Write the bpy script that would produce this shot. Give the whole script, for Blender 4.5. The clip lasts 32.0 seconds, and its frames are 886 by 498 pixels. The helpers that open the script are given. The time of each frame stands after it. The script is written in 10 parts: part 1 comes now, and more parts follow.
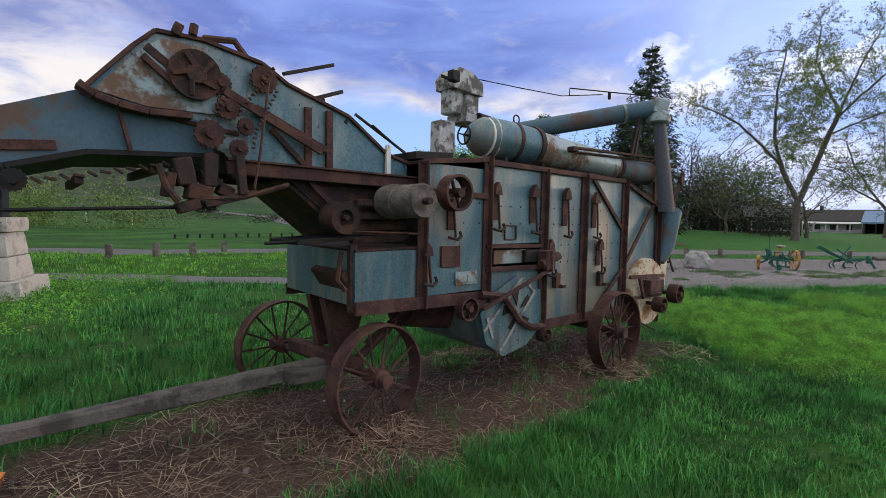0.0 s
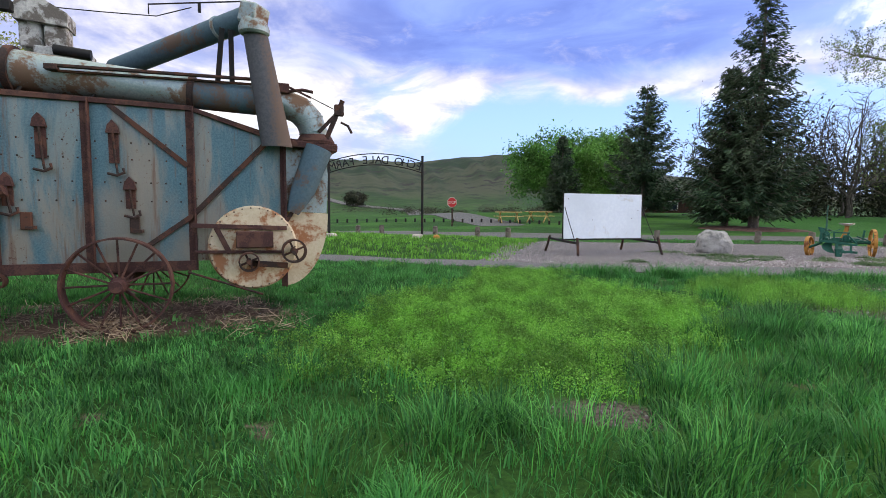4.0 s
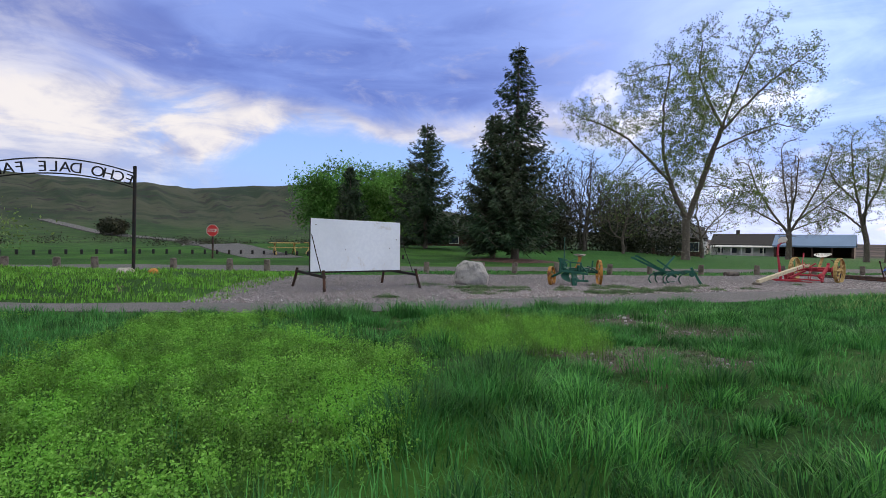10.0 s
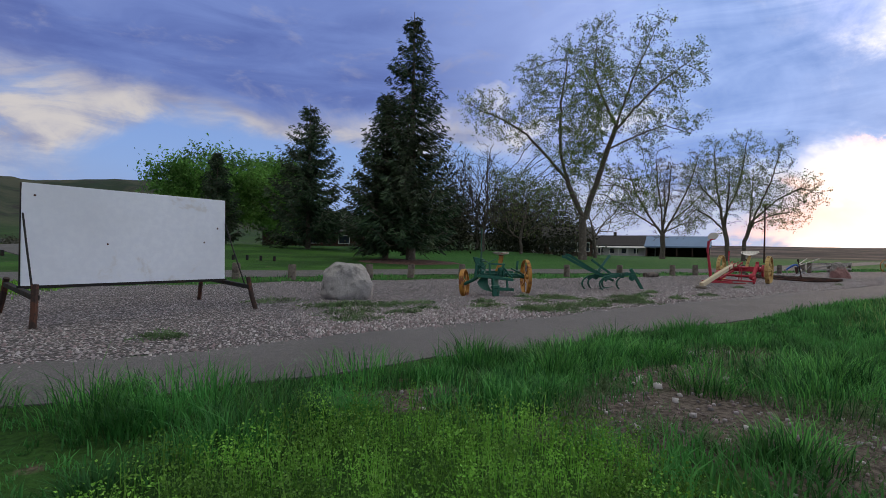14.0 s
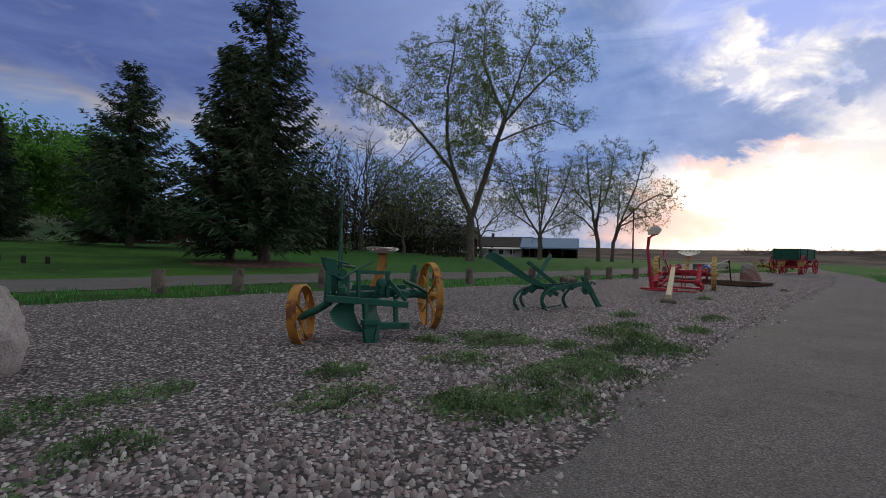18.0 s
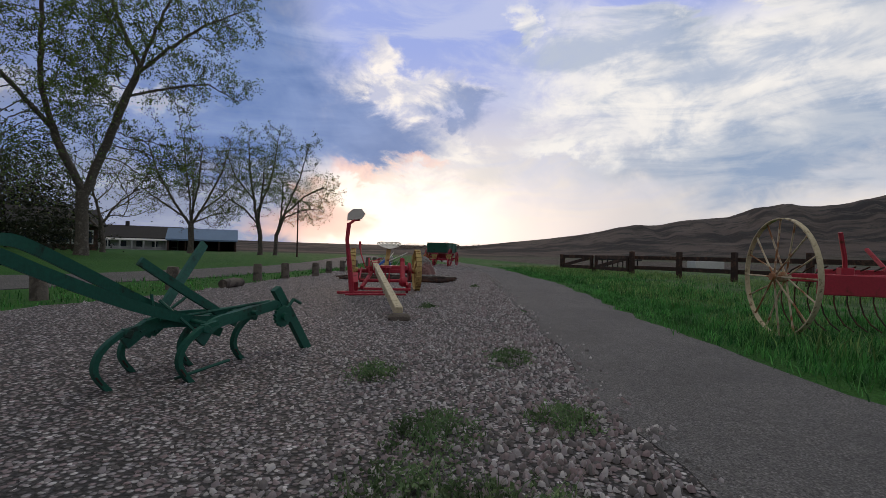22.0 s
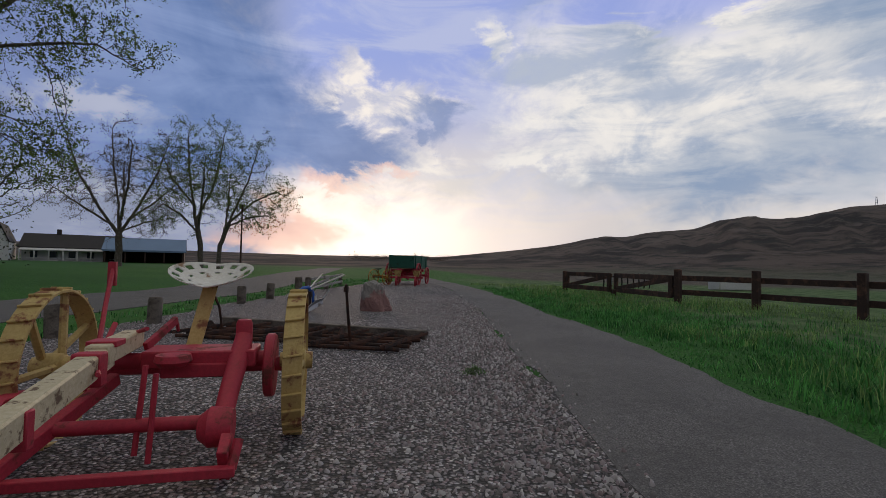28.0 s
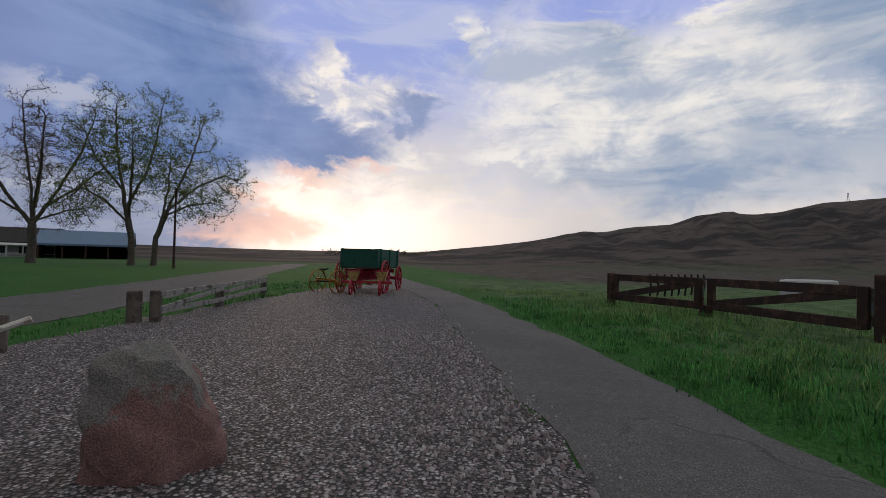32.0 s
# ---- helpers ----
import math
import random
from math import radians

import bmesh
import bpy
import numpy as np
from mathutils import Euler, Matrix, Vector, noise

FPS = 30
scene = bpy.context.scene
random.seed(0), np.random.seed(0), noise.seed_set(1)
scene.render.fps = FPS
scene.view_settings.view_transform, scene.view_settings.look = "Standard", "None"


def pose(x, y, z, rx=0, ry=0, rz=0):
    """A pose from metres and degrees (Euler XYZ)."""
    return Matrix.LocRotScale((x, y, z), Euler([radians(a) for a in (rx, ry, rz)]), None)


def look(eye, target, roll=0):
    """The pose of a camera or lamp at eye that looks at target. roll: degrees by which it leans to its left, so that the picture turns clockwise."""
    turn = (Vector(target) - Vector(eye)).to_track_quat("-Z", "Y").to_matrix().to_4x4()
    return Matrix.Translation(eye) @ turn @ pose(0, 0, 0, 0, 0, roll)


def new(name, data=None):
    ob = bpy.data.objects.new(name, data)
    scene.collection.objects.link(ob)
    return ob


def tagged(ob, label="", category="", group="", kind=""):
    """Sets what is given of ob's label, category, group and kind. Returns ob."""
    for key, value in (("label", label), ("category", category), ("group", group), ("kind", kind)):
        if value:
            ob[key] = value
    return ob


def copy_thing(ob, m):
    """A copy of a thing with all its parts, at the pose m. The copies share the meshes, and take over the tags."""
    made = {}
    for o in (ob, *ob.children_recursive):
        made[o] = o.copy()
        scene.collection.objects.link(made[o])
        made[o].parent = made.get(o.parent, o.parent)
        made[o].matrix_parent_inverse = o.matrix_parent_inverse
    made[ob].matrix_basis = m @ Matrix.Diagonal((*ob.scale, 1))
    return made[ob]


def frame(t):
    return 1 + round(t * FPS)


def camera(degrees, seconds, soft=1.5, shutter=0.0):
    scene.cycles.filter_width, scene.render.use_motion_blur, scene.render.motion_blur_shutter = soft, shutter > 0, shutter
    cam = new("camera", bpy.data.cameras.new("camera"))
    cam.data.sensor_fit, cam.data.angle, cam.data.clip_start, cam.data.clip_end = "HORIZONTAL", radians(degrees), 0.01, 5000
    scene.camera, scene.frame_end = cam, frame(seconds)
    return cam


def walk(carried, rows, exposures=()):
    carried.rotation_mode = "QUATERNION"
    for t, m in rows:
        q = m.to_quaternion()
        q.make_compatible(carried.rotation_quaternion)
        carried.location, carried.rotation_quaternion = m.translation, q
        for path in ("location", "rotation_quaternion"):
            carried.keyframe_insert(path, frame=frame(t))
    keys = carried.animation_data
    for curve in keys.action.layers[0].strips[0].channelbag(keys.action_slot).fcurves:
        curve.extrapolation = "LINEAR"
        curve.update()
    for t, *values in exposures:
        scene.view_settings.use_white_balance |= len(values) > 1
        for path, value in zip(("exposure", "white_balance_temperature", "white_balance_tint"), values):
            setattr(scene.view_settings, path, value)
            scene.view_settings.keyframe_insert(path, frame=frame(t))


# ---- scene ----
cam = camera(85.6, 32.0, soft=0.8)
PATH = [
    (0, (1.571, 0.96, 1.653), (1.651, 2.954, 1.527), 1.1),
    (0.5, (2.369, 0.894, 1.595), (2.063, 2.867, 1.485), 0.1),
    (1, (3.351, 0.923, 1.623), (2.6, 2.773, 1.503), -0.0),
    (1.5, (4.055, 1.196, 1.547), (3.264, 3.03, 1.456), -0.3),
    (2, (4.846, 1.598, 1.422), (4.157, 3.472, 1.306), 0.1),
    (3, (6.359, 2.239, 1.16), (5.792, 4.152, 1.029), 0.1),
    (3.5, (7.107, 2.514, 1.183), (6.554, 4.43, 1.029), 0.6),
    (4, (7.785, 2.754, 1.158), (7.242, 4.672, 0.997), 0.5),
    (4.5, (8.129, 2.858, 1.157), (7.582, 4.773, 0.979), 0.6),
    (6.5, (8.727, 2.992, 1.218), (8.218, 4.924, 1.136), 0.9),
    (7, (8.743, 3.13, 1.191), (8.356, 5.091, 1.102), 0.8),
    (7.5, (8.802, 3.333, 1.181), (8.551, 5.315, 1.096), 0.9),
    (8, (8.793, 3.583, 1.125), (8.67, 5.578, 1.056), 1.0),
    (8.5, (8.755, 3.886, 1.118), (8.743, 5.885, 1.069), 1.0),
    (9, (8.759, 4.118, 1.102), (8.862, 6.115, 1.074), 1.1),
    (9.5, (8.787, 4.434, 1.092), (9.005, 6.422, 1.075), 1.2),
    (10, (8.915, 4.869, 1.061), (9.184, 6.851, 1.049), 1.1),
    (10.5, (9.033, 5.366, 1.041), (9.312, 7.347, 1.028), 1.1),
    (11, (9.145, 5.907, 1.032), (9.442, 7.885, 1.012), 1.1),
    (11.5, (9.255, 6.406, 1.021), (9.6, 8.376, 1.004), 1.1),
    (12, (9.349, 6.908, 1.009), (9.765, 8.864, 1.004), 1.4),
    (12.5, (9.465, 7.45, 0.993), (9.954, 9.389, 0.994), 1.3),
    (13, (9.626, 8.015, 0.972), (10.186, 9.935, 0.977), 1.1),
    (13.5, (9.831, 8.595, 0.964), (10.459, 10.494, 0.969), 1.2),
    (14, (10.092, 9.102, 0.938), (10.785, 10.978, 0.94), 1.0),
    (14.5, (10.302, 9.66, 0.932), (11.056, 11.512, 0.933), 1.2),
    (16.5, (11.336, 11.901, 0.888), (12.293, 13.657, 0.88), 1.3),
    (17, (11.697, 12.456, 0.881), (12.697, 14.187, 0.876), 1.3),
    (17.5, (12.077, 13.074, 0.863), (13.134, 14.772, 0.866), 1.1),
    (18, (12.413, 13.65, 0.864), (13.547, 15.297, 0.879), 1.2),
    (18.5, (12.783, 14.23, 0.849), (14.03, 15.793, 0.874), 1.2),
    (19, (13.153, 14.759, 0.861), (14.536, 16.204, 0.884), 1.2),
    (19.5, (13.587, 15.261, 0.859), (15.114, 16.552, 0.883), 1.5),
    (20, (14.069, 15.634, 0.833), (15.716, 16.769, 0.863), 1.6),
    (20.5, (14.521, 15.962, 0.831), (16.269, 16.933, 0.864), 1.5),
    (21, (14.868, 16.117, 0.862), (16.699, 16.922, 0.895), 1.3),
    (21.5, (15.121, 16.262, 0.855), (17.012, 16.912, 0.884), 1.4),
    (22, (15.424, 16.428, 0.838), (17.344, 16.988, 0.856), 1.3),
    (22.5, (15.714, 16.56, 0.837), (17.637, 17.108, 0.849), 1.4),
    (23, (16.079, 16.704, 0.836), (18.001, 17.258, 0.852), 1.3),
    (23.5, (16.612, 16.877, 0.826), (18.534, 17.431, 0.852), 1.5),
    (24, (17.221, 17.078, 0.824), (19.143, 17.629, 0.872), 1.5),
    (24.5, (17.843, 17.25, 0.833), (19.764, 17.802, 0.899), 1.4),
    (25, (18.479, 17.454, 0.909), (20.403, 17.994, 0.976), 1.4),
    (25.5, (19.016, 17.800, 0.897), (20.964, 18.246, 0.964), 1.7),
    (27.5, (21.703, 18.095, 1.085), (23.668, 18.461, 1.156), 1.3),
    (28, (22.383, 18.271, 1.088), (24.333, 18.710, 1.155), 1.3),
    (28.5, (23.162, 18.536, 1.095), (25.112, 18.978, 1.156), 1.1),
    (29, (23.915, 18.768, 1.119), (25.870, 19.187, 1.175), 1.2),
    (29.5, (24.827, 19.021, 1.177), (26.785, 19.428, 1.223), 1.1),
    (30, (25.906, 19.246, 1.180), (27.865, 19.646, 1.233), 1.3),
    (31, (28.066, 19.708, 1.234), (30.031, 20.078, 1.282), 1.2),
    (31.5, (29.204, 19.854, 1.207), (31.171, 20.208, 1.255), 1.3),
    (32, (30.189, 20.070, 1.195), (32.158, 20.416, 1.244), 1.3),
]
walk(cam, [(t, look(eye, target, roll)) for t, eye, target, roll in PATH],
     exposures=[(0, 0.08), (1.2, 0.12), (2, 0.40), (4, 0.50), (8, 0.25), (11, -0.10), (13, -0.38), (14, -0.58), (18, -1.0), (24, -1.3), (32, -1.35)])

# ------------------------------------------------------------------ light
SUN_YAW = -63.0            # compass turn of the low sun, degrees left of +y
SUN_UP = 7.0
sun_way = Vector((-math.sin(radians(SUN_YAW)) * math.cos(radians(SUN_UP)),
                  math.cos(radians(SUN_YAW)) * math.cos(radians(SUN_UP)), math.sin(radians(SUN_UP))))


class Nodes:
    """Short hand for building a node tree."""

    def __init__(self, tree):
        self.tree = tree
        tree.nodes.clear()

    def node(self, kind):
        return self.tree.nodes.new(kind)

    def link(self, a, b):
        self.tree.links.new(a, b)

    def put(self, value, socket):
        if isinstance(value, bpy.types.NodeSocket):
            self.link(value, socket)
        elif isinstance(value, (tuple, list)) and len(value) == 3 and len(socket.default_value) == 4:
            socket.default_value = (*value, 1)
        else:
            socket.default_value = value

    def math(self, op, a, b=0.0, c=0.0, clamp=False):
        n = self.node("ShaderNodeMath")
        n.operation, n.use_clamp = op, clamp
        for v, s in zip((a, b, c), n.inputs):
            self.put(v, s)
        return n.outputs[0]

    def vec(self, op, a, b=(0, 0, 0)):
        n = self.node("ShaderNodeVectorMath")
        n.operation = op
        self.put(a, n.inputs[0])
        self.put(b, n.inputs[1])
        return n.outputs[1] if op in ("DOT_PRODUCT", "LENGTH", "DISTANCE") else n.outputs[0]

    def mix(self, f, a, b, blend="MIX"):
        n = self.node("ShaderNodeMix")
        n.data_type, n.blend_type = "RGBA", blend
        self.put(f, n.inputs[0])
        self.put(a, n.inputs[6])
        self.put(b, n.inputs[7])
        return n.outputs[2]

    def step(self, v, lo, hi, a=0.0, b=1.0):
        n = self.node("ShaderNodeMapRange")
        n.interpolation_type = "SMOOTHSTEP"
        for i, x in enumerate((v, lo, hi, a, b)):
            self.put(x, n.inputs[i])
        return n.outputs[0]

    def noise(self, where, scale, detail=4.0, rough=0.55, distort=0.0):
        n = self.node("ShaderNodeTexNoise")
        if where is not None:
            self.link(where, n.inputs["Vector"])
        n.inputs["Scale"].default_value = scale
        n.inputs["Detail"].default_value = detail
        n.inputs["Roughness"].default_value = rough
        n.inputs["Distortion"].default_value = distort
        return n.outputs[0]

    def voronoi(self, where, scale, feature="F1", out=0):
        n = self.node("ShaderNodeTexVoronoi")
        n.feature = feature
        self.link(where, n.inputs["Vector"])
        n.inputs["Scale"].default_value = scale
        return n.outputs[out]


def make_world():
    world = bpy.data.worlds.new("evening_sky")
    scene.world = world
    world.use_nodes = True
    k = Nodes(world.node_tree)
    way = k.node("ShaderNodeTexCoord").outputs["Generated"]
    xyz = k.node("ShaderNodeSeparateXYZ")
    k.link(way, xyz.inputs[0])
    up = k.math("MAXIMUM", xyz.outputs[2], 0.0)
    sky = k.node("ShaderNodeTexSky")
    sky.sky_type, sky.sun_disc = "NISHITA", False
    sky.sun_elevation = radians(SUN_UP)
    sky.sun_rotation = radians(-SUN_YAW)
    sky.air_density, sky.dust_density, sky.ozone_density = 1.0, 2.0, 3.0
    clear = k.mix(1.0, sky.outputs[0], (0.10, 0.10, 0.12), "MULTIPLY")
    # cloud deck, seen in perspective
    flat = k.math("ADD", up, 0.13)
    deck = k.node("ShaderNodeCombineXYZ")
    k.link(k.math("DIVIDE", xyz.outputs[0], flat), deck.inputs[0])
    k.link(k.math("DIVIDE", xyz.outputs[1], flat), deck.inputs[1])
    deck = deck.outputs[0]
    big = k.noise(k.vec("ADD", deck, (3.7, 1.3, 0)), 0.85, 3.0, 0.5, 0.5)
    mid = k.noise(k.vec("ADD", deck, (7.1, 4.4, 2)), 1.9, 8.0, 0.58, 0.6)
    fine = k.noise(k.vec("ADD", deck, (1.0, 8.0, 5)), 5.0, 7.0, 0.62, 0.4)
    puff = k.noise(k.vec("MULTIPLY", way, (1.0, 1.0, 1.7)), 7.0, 8.0, 0.60, 0.5)
    curl = k.noise(k.vec("ADD", k.vec("MULTIPLY", way, (1.0, 1.0, 1.6)), (4, 2, 7)), 3.0, 6.0, 0.55, 0.8)
    # compass angle and height above the horizon in degrees, both ruffled
    az = k.math("MULTIPLY", k.math("ARCTAN2", k.math("MULTIPLY", xyz.outputs[0], -1.0), xyz.outputs[1]), 57.2958)
    el = k.math("MULTIPLY", k.math("ARCSINE", xyz.outputs[2]), 57.2958)
    ruffle = k.math("ADD", k.math("MULTIPLY", k.math("SUBTRACT", curl, 0.5), 16.0), k.math("MULTIPLY", k.math("SUBTRACT", puff, 0.5), 11.0))
    elw = k.math("ADD", el, k.math("MULTIPLY", ruffle, 0.55))
    azw = k.math("ADD", az, k.math("MULTIPLY", ruffle, 1.5))
    near_sun = k.vec("DOT_PRODUCT", way, tuple(sun_way))
    turn = k.math("MULTIPLY", az, -1.0)              # degrees from +y towards the sunset
    west = k.step(k.math("ADD", turn, k.math("MULTIPLY", ruffle, 1.2)), 22.0, 44.0)
    crisp = k.noise(k.vec("ADD", k.vec("MULTIPLY", way, (1.0, 1.0, 1.5)), (2.3, 0.7, 1.1)), 9.0, 9.0, 0.62, 0.4)
    streak = k.noise(k.vec("ADD", k.vec("MULTIPLY", way, (1.0, 1.0, 4.5)), (5.1, 2.2, 0.4)), 3.2, 8.0, 0.60, 0.8)

    # ---- eastern half: a heavy deck over a bright broken band
    gap = k.mix(k.step(el, 3.0, 26.0), (0.38, 0.60, 1.08), (0.24, 0.37, 0.86))
    gap = k.mix(0.25, gap, clear, "ADD")
    lit = k.step(k.math("ADD", k.math("MULTIPLY", mid, 0.6), k.math("MULTIPLY", puff, 0.4)), 0.38, 0.60)
    white = k.mix(lit, (0.42, 0.46, 0.70), (0.92, 0.87, 0.87))
    foot = k.math("SUBTRACT", elw, k.step(az, 20.0, 8.0, 0.0, 4.5))
    band = k.math("MULTIPLY", k.step(foot, 7.0, 10.0), k.step(elw, 14.0, 18.0, 1.0, 0.0))
    band = k.math("MULTIPLY", band, k.step(k.math("ADD", k.math("MULTIPLY", curl, 0.6), k.math("MULTIPLY", mid, 0.4)), 0.34, 0.50))
    eastlow = k.math("MULTIPLY", k.step(azw, 12.0, 28.0), k.step(elw, 3.0, 7.0))
    east = k.mix(k.math("MAXIMUM", band, k.math("MULTIPLY", eastlow, 0.9)), gap, white)
    under = k.mix(k.step(k.math("ADD", k.math("MULTIPLY", big, 0.6), k.math("MULTIPLY", streak, 0.4)), 0.40, 0.60), (0.145, 0.215, 0.60), (0.27, 0.385, 0.86))
    under = k.mix(k.step(turn, 8.0, 36.0, 0.0, 0.85), under, (0.50, 0.66, 1.22))
    under = k.mix(k.step(az, 24.0, 42.0), under, k.mix(lit, (0.24, 0.29, 0.58), (0.80, 0.78, 0.84)))
    deckmask = k.step(elw, 13.0, 17.5)
    east = k.mix(k.math("MULTIPLY", deckmask, 0.95), east, under)
    east = k.mix(k.math("MULTIPLY", k.step(fine, 0.52, 0.72), k.math("MULTIPLY", deckmask, 0.35)), east, (0.54, 0.55, 0.76))

    # ---- western half: angles bent by the noise, so that cloud edges curl
    wa = k.math("ADD", turn, k.math("ADD", k.math("MULTIPLY", k.math("SUBTRACT", curl, 0.5), 15.0), k.math("MULTIPLY", k.math("SUBTRACT", crisp, 0.5), 13.0)))
    we = k.math("ADD", el, k.math("ADD", k.math("MULTIPLY", k.math("SUBTRACT", puff, 0.5), 8.0), k.math("MULTIPLY", k.math("SUBTRACT", crisp, 0.5), 9.0)))
    air = k.mix(k.step(el, 8.0, 24.0), (1.95, 1.80, 1.68), (0.82, 1.00, 1.85))
    air = k.mix(k.step(turn, 62.0, 52.0), air, (0.72, 0.80, 1.08))
    air = k.mix(k.math("MULTIPLY", k.step(streak, 0.44, 0.62), 0.55), air, (1.45, 1.52, 1.90))
    sheet = k.mix(k.step(streak, 0.38, 0.62), (0.68, 0.88, 1.24), (1.16, 1.27, 1.47))
    tone = k.mix(k.math("MULTIPLY", k.step(wa, 84.0, 102.0), k.step(we, 4.0, 10.0)), air, sheet)

    def lobe(a0, e0, ra, re, lo=1.45, hi=0.45):
        u = k.math("POWER", k.math("ABSOLUTE", k.math("DIVIDE", k.math("SUBTRACT", wa, a0), ra)), 2.0)
        v = k.math("POWER", k.math("ABSOLUTE", k.math("DIVIDE", k.math("SUBTRACT", we, e0), re)), 2.0)
        return k.step(k.math("SQRT", k.math("ADD", u, v)), lo, hi)

    # the great white cloud beyond the sun, in heaped lobes
    heap = lobe(92.0, 21.0, 8.5, 6.5)
    for spot in ((99.0, 16.5, 10.0, 5.0), (108.0, 20.0, 9.0, 6.5), (108.0, 27.5, 9.0, 3.0), (118.0, 16.0, 7.0, 3.0), (84.0, 24.5, 1.8, 2.2), (90.0, 13.5, 7.0, 1.8)):
        heap = k.math("MAXIMUM", heap, lobe(*spot))
    shade = k.step(k.math("ADD", k.math("MULTIPLY", puff, 0.5), k.math("MULTIPLY", streak, 0.5)), 0.40, 0.56)
    mottle = k.step(k.math("ADD", k.math("MULTIPLY", crisp, 0.5), k.math("MULTIPLY", curl, 0.5)), 0.34, 0.60)
    tone = k.mix(k.math("MULTIPLY", heap, k.math("ADD", 0.55, k.math("MULTIPLY", mottle, 0.42))), tone, k.mix(shade, (1.18, 1.30, 1.56), (2.25, 2.14, 2.02)))
    # lit crests along the top of the dark cloud
    crest = k.math("MAXIMUM", lobe(67.0, 19.0, 6.0, 2.6), k.math("MAXIMUM", lobe(66.0, 22.6, 2.6, 1.8), k.math("MAXIMUM", lobe(73.5, 18.0, 4.5, 2.2), lobe(72.0, 12.5, 6.5, 2.0))))
    tone = k.mix(k.math("MULTIPLY", crest, 0.95), tone, k.mix(k.step(puff, 0.40, 0.56), (1.35, 1.38, 1.70), (2.45, 2.25, 2.05)))
    # the dark cloud: a bank that thins to a wedge in front of the sun
    over = k.math("MAXIMUM", k.math("SUBTRACT", 29.0, k.math("MULTIPLY", k.math("SUBTRACT", wa, 53.0), 1.05)), 15.6)
    foot = k.math("ADD", 8.2, k.math("MULTIPLY", k.math("MAXIMUM", k.math("SUBTRACT", wa, 58.0), 0.0), 0.22))
    soft = k.step(wa, 58.0, 66.0, 6.0, 1.3)
    bank = k.math("MULTIPLY", k.step(k.math("DIVIDE", k.math("SUBTRACT", over, we), soft), -1.0, 1.2), k.step(k.math("SUBTRACT", we, foot), -0.8, 1.4))
    bank = k.math("MULTIPLY", bank, k.step(wa, 77.0, 68.0))
    bank = k.math("MAXIMUM", bank, k.math("MULTIPLY", lobe(75.8, 16.7, 3.2, 1.9), 0.85))
    depth = k.step(k.math("ADD", k.math("MULTIPLY", curl, 0.55), k.math("MULTIPLY", streak, 0.45)), 0.38, 0.60)
    dark = k.mix(depth, (0.30, 0.49, 1.04), (0.58, 0.80, 1.42))
    dark = k.mix(k.step(wa, 50.0, 36.0, 0.0, 0.6), dark, (0.56, 0.70, 1.30))
    dark = k.mix(k.step(wa, 54.0, 72.0, 0.0, 0.45), dark, (0.72, 0.86, 1.32))
    tone = k.mix(k.math("MULTIPLY", bank, 0.95), tone, dark)
    for spot in ((71.0, 19.4, 1.5, 0.9), (42.0, 14.5, 5.0, 1.4)):
        tone = k.mix(k.math("MULTIPLY", lobe(*spot), 0.5), tone, (1.70, 1.68, 1.80))
    # streaks of clear blue high up, right of the bank
    blue = k.math("MULTIPLY", k.step(streak, 0.50, 0.60), k.step(el, 22.0, 27.0))
    tone = k.mix(k.math("MULTIPLY", k.math("MULTIPLY", blue, k.step(wa, 84.0, 96.0)), 0.7), tone, (0.56, 0.78, 1.95))
    tone = k.mix(west, east, tone)
    # small white heaps under the deck between the spruces and the cottonwood
    for spot in ((25.5, 17.6, 3.4, 1.2), (31.0, 15.0, 4.0, 1.2)):
        tone = k.mix(k.math("MULTIPLY", lobe(*spot), 0.45), tone, k.mix(k.step(puff, 0.40, 0.56), (0.80, 0.84, 1.10), (1.55, 1.48, 1.50)))
    # pale band along the horizon, glowing where the sun goes down
    low = k.step(elw, 1.0, 11.0, 1.0, 0.0)
    glow = k.step(near_sun, 0.74, 0.97)
    glow = k.math("MULTIPLY", glow, k.step(wa, 55.0, 64.0))
    hor = k.mix(k.step(near_sun, 0.2, 0.88), (0.42, 0.48, 0.72), (0.62, 0.70, 1.02))
    hor = k.mix(glow, hor, (2.75, 2.32, 2.02))
    hor = k.mix(k.step(turn, 88.0, 112.0), hor, (1.85, 1.72, 1.62))
    tone = k.mix(k.math("MULTIPLY", low, k.math("ADD", 0.50, k.math("MULTIPLY", glow, 0.48))), tone, hor)
    burn = k.math("MULTIPLY", k.math("MULTIPLY", k.step(near_sun, 0.930, 0.994), k.step(wa, 55.0, 62.0)), k.step(we, 4.0, 11.5, 1.0, 0.0))
    tone = k.mix(burn, tone, (3.6, 3.0, 2.55))
    for spot, much in (((58.0, 3.0, 6.0, 2.4), 0.75), ((63.0, 9.2, 3.6, 0.9), 0.55), ((69.0, 10.4, 3.0, 0.7), 0.45), ((57.0, 6.6, 3.0, 0.8), 0.6)):
        tone = k.mix(k.math("MULTIPLY", lobe(*spot), much), tone, (2.55, 1.55, 1.22))
    # a cloudy dome is brightest overhead
    tone = k.mix(k.step(up, 0.48, 0.85), tone, k.mix(big, (1.0, 1.05, 0.98), (1.45, 1.48, 1.30)))
    back = k.node("ShaderNodeBackground")
    k.link(tone, back.inputs[0])
    back.inputs[1].default_value = 1.0
    k.link(back.outputs[0], k.node("ShaderNodeOutputWorld").inputs[0])


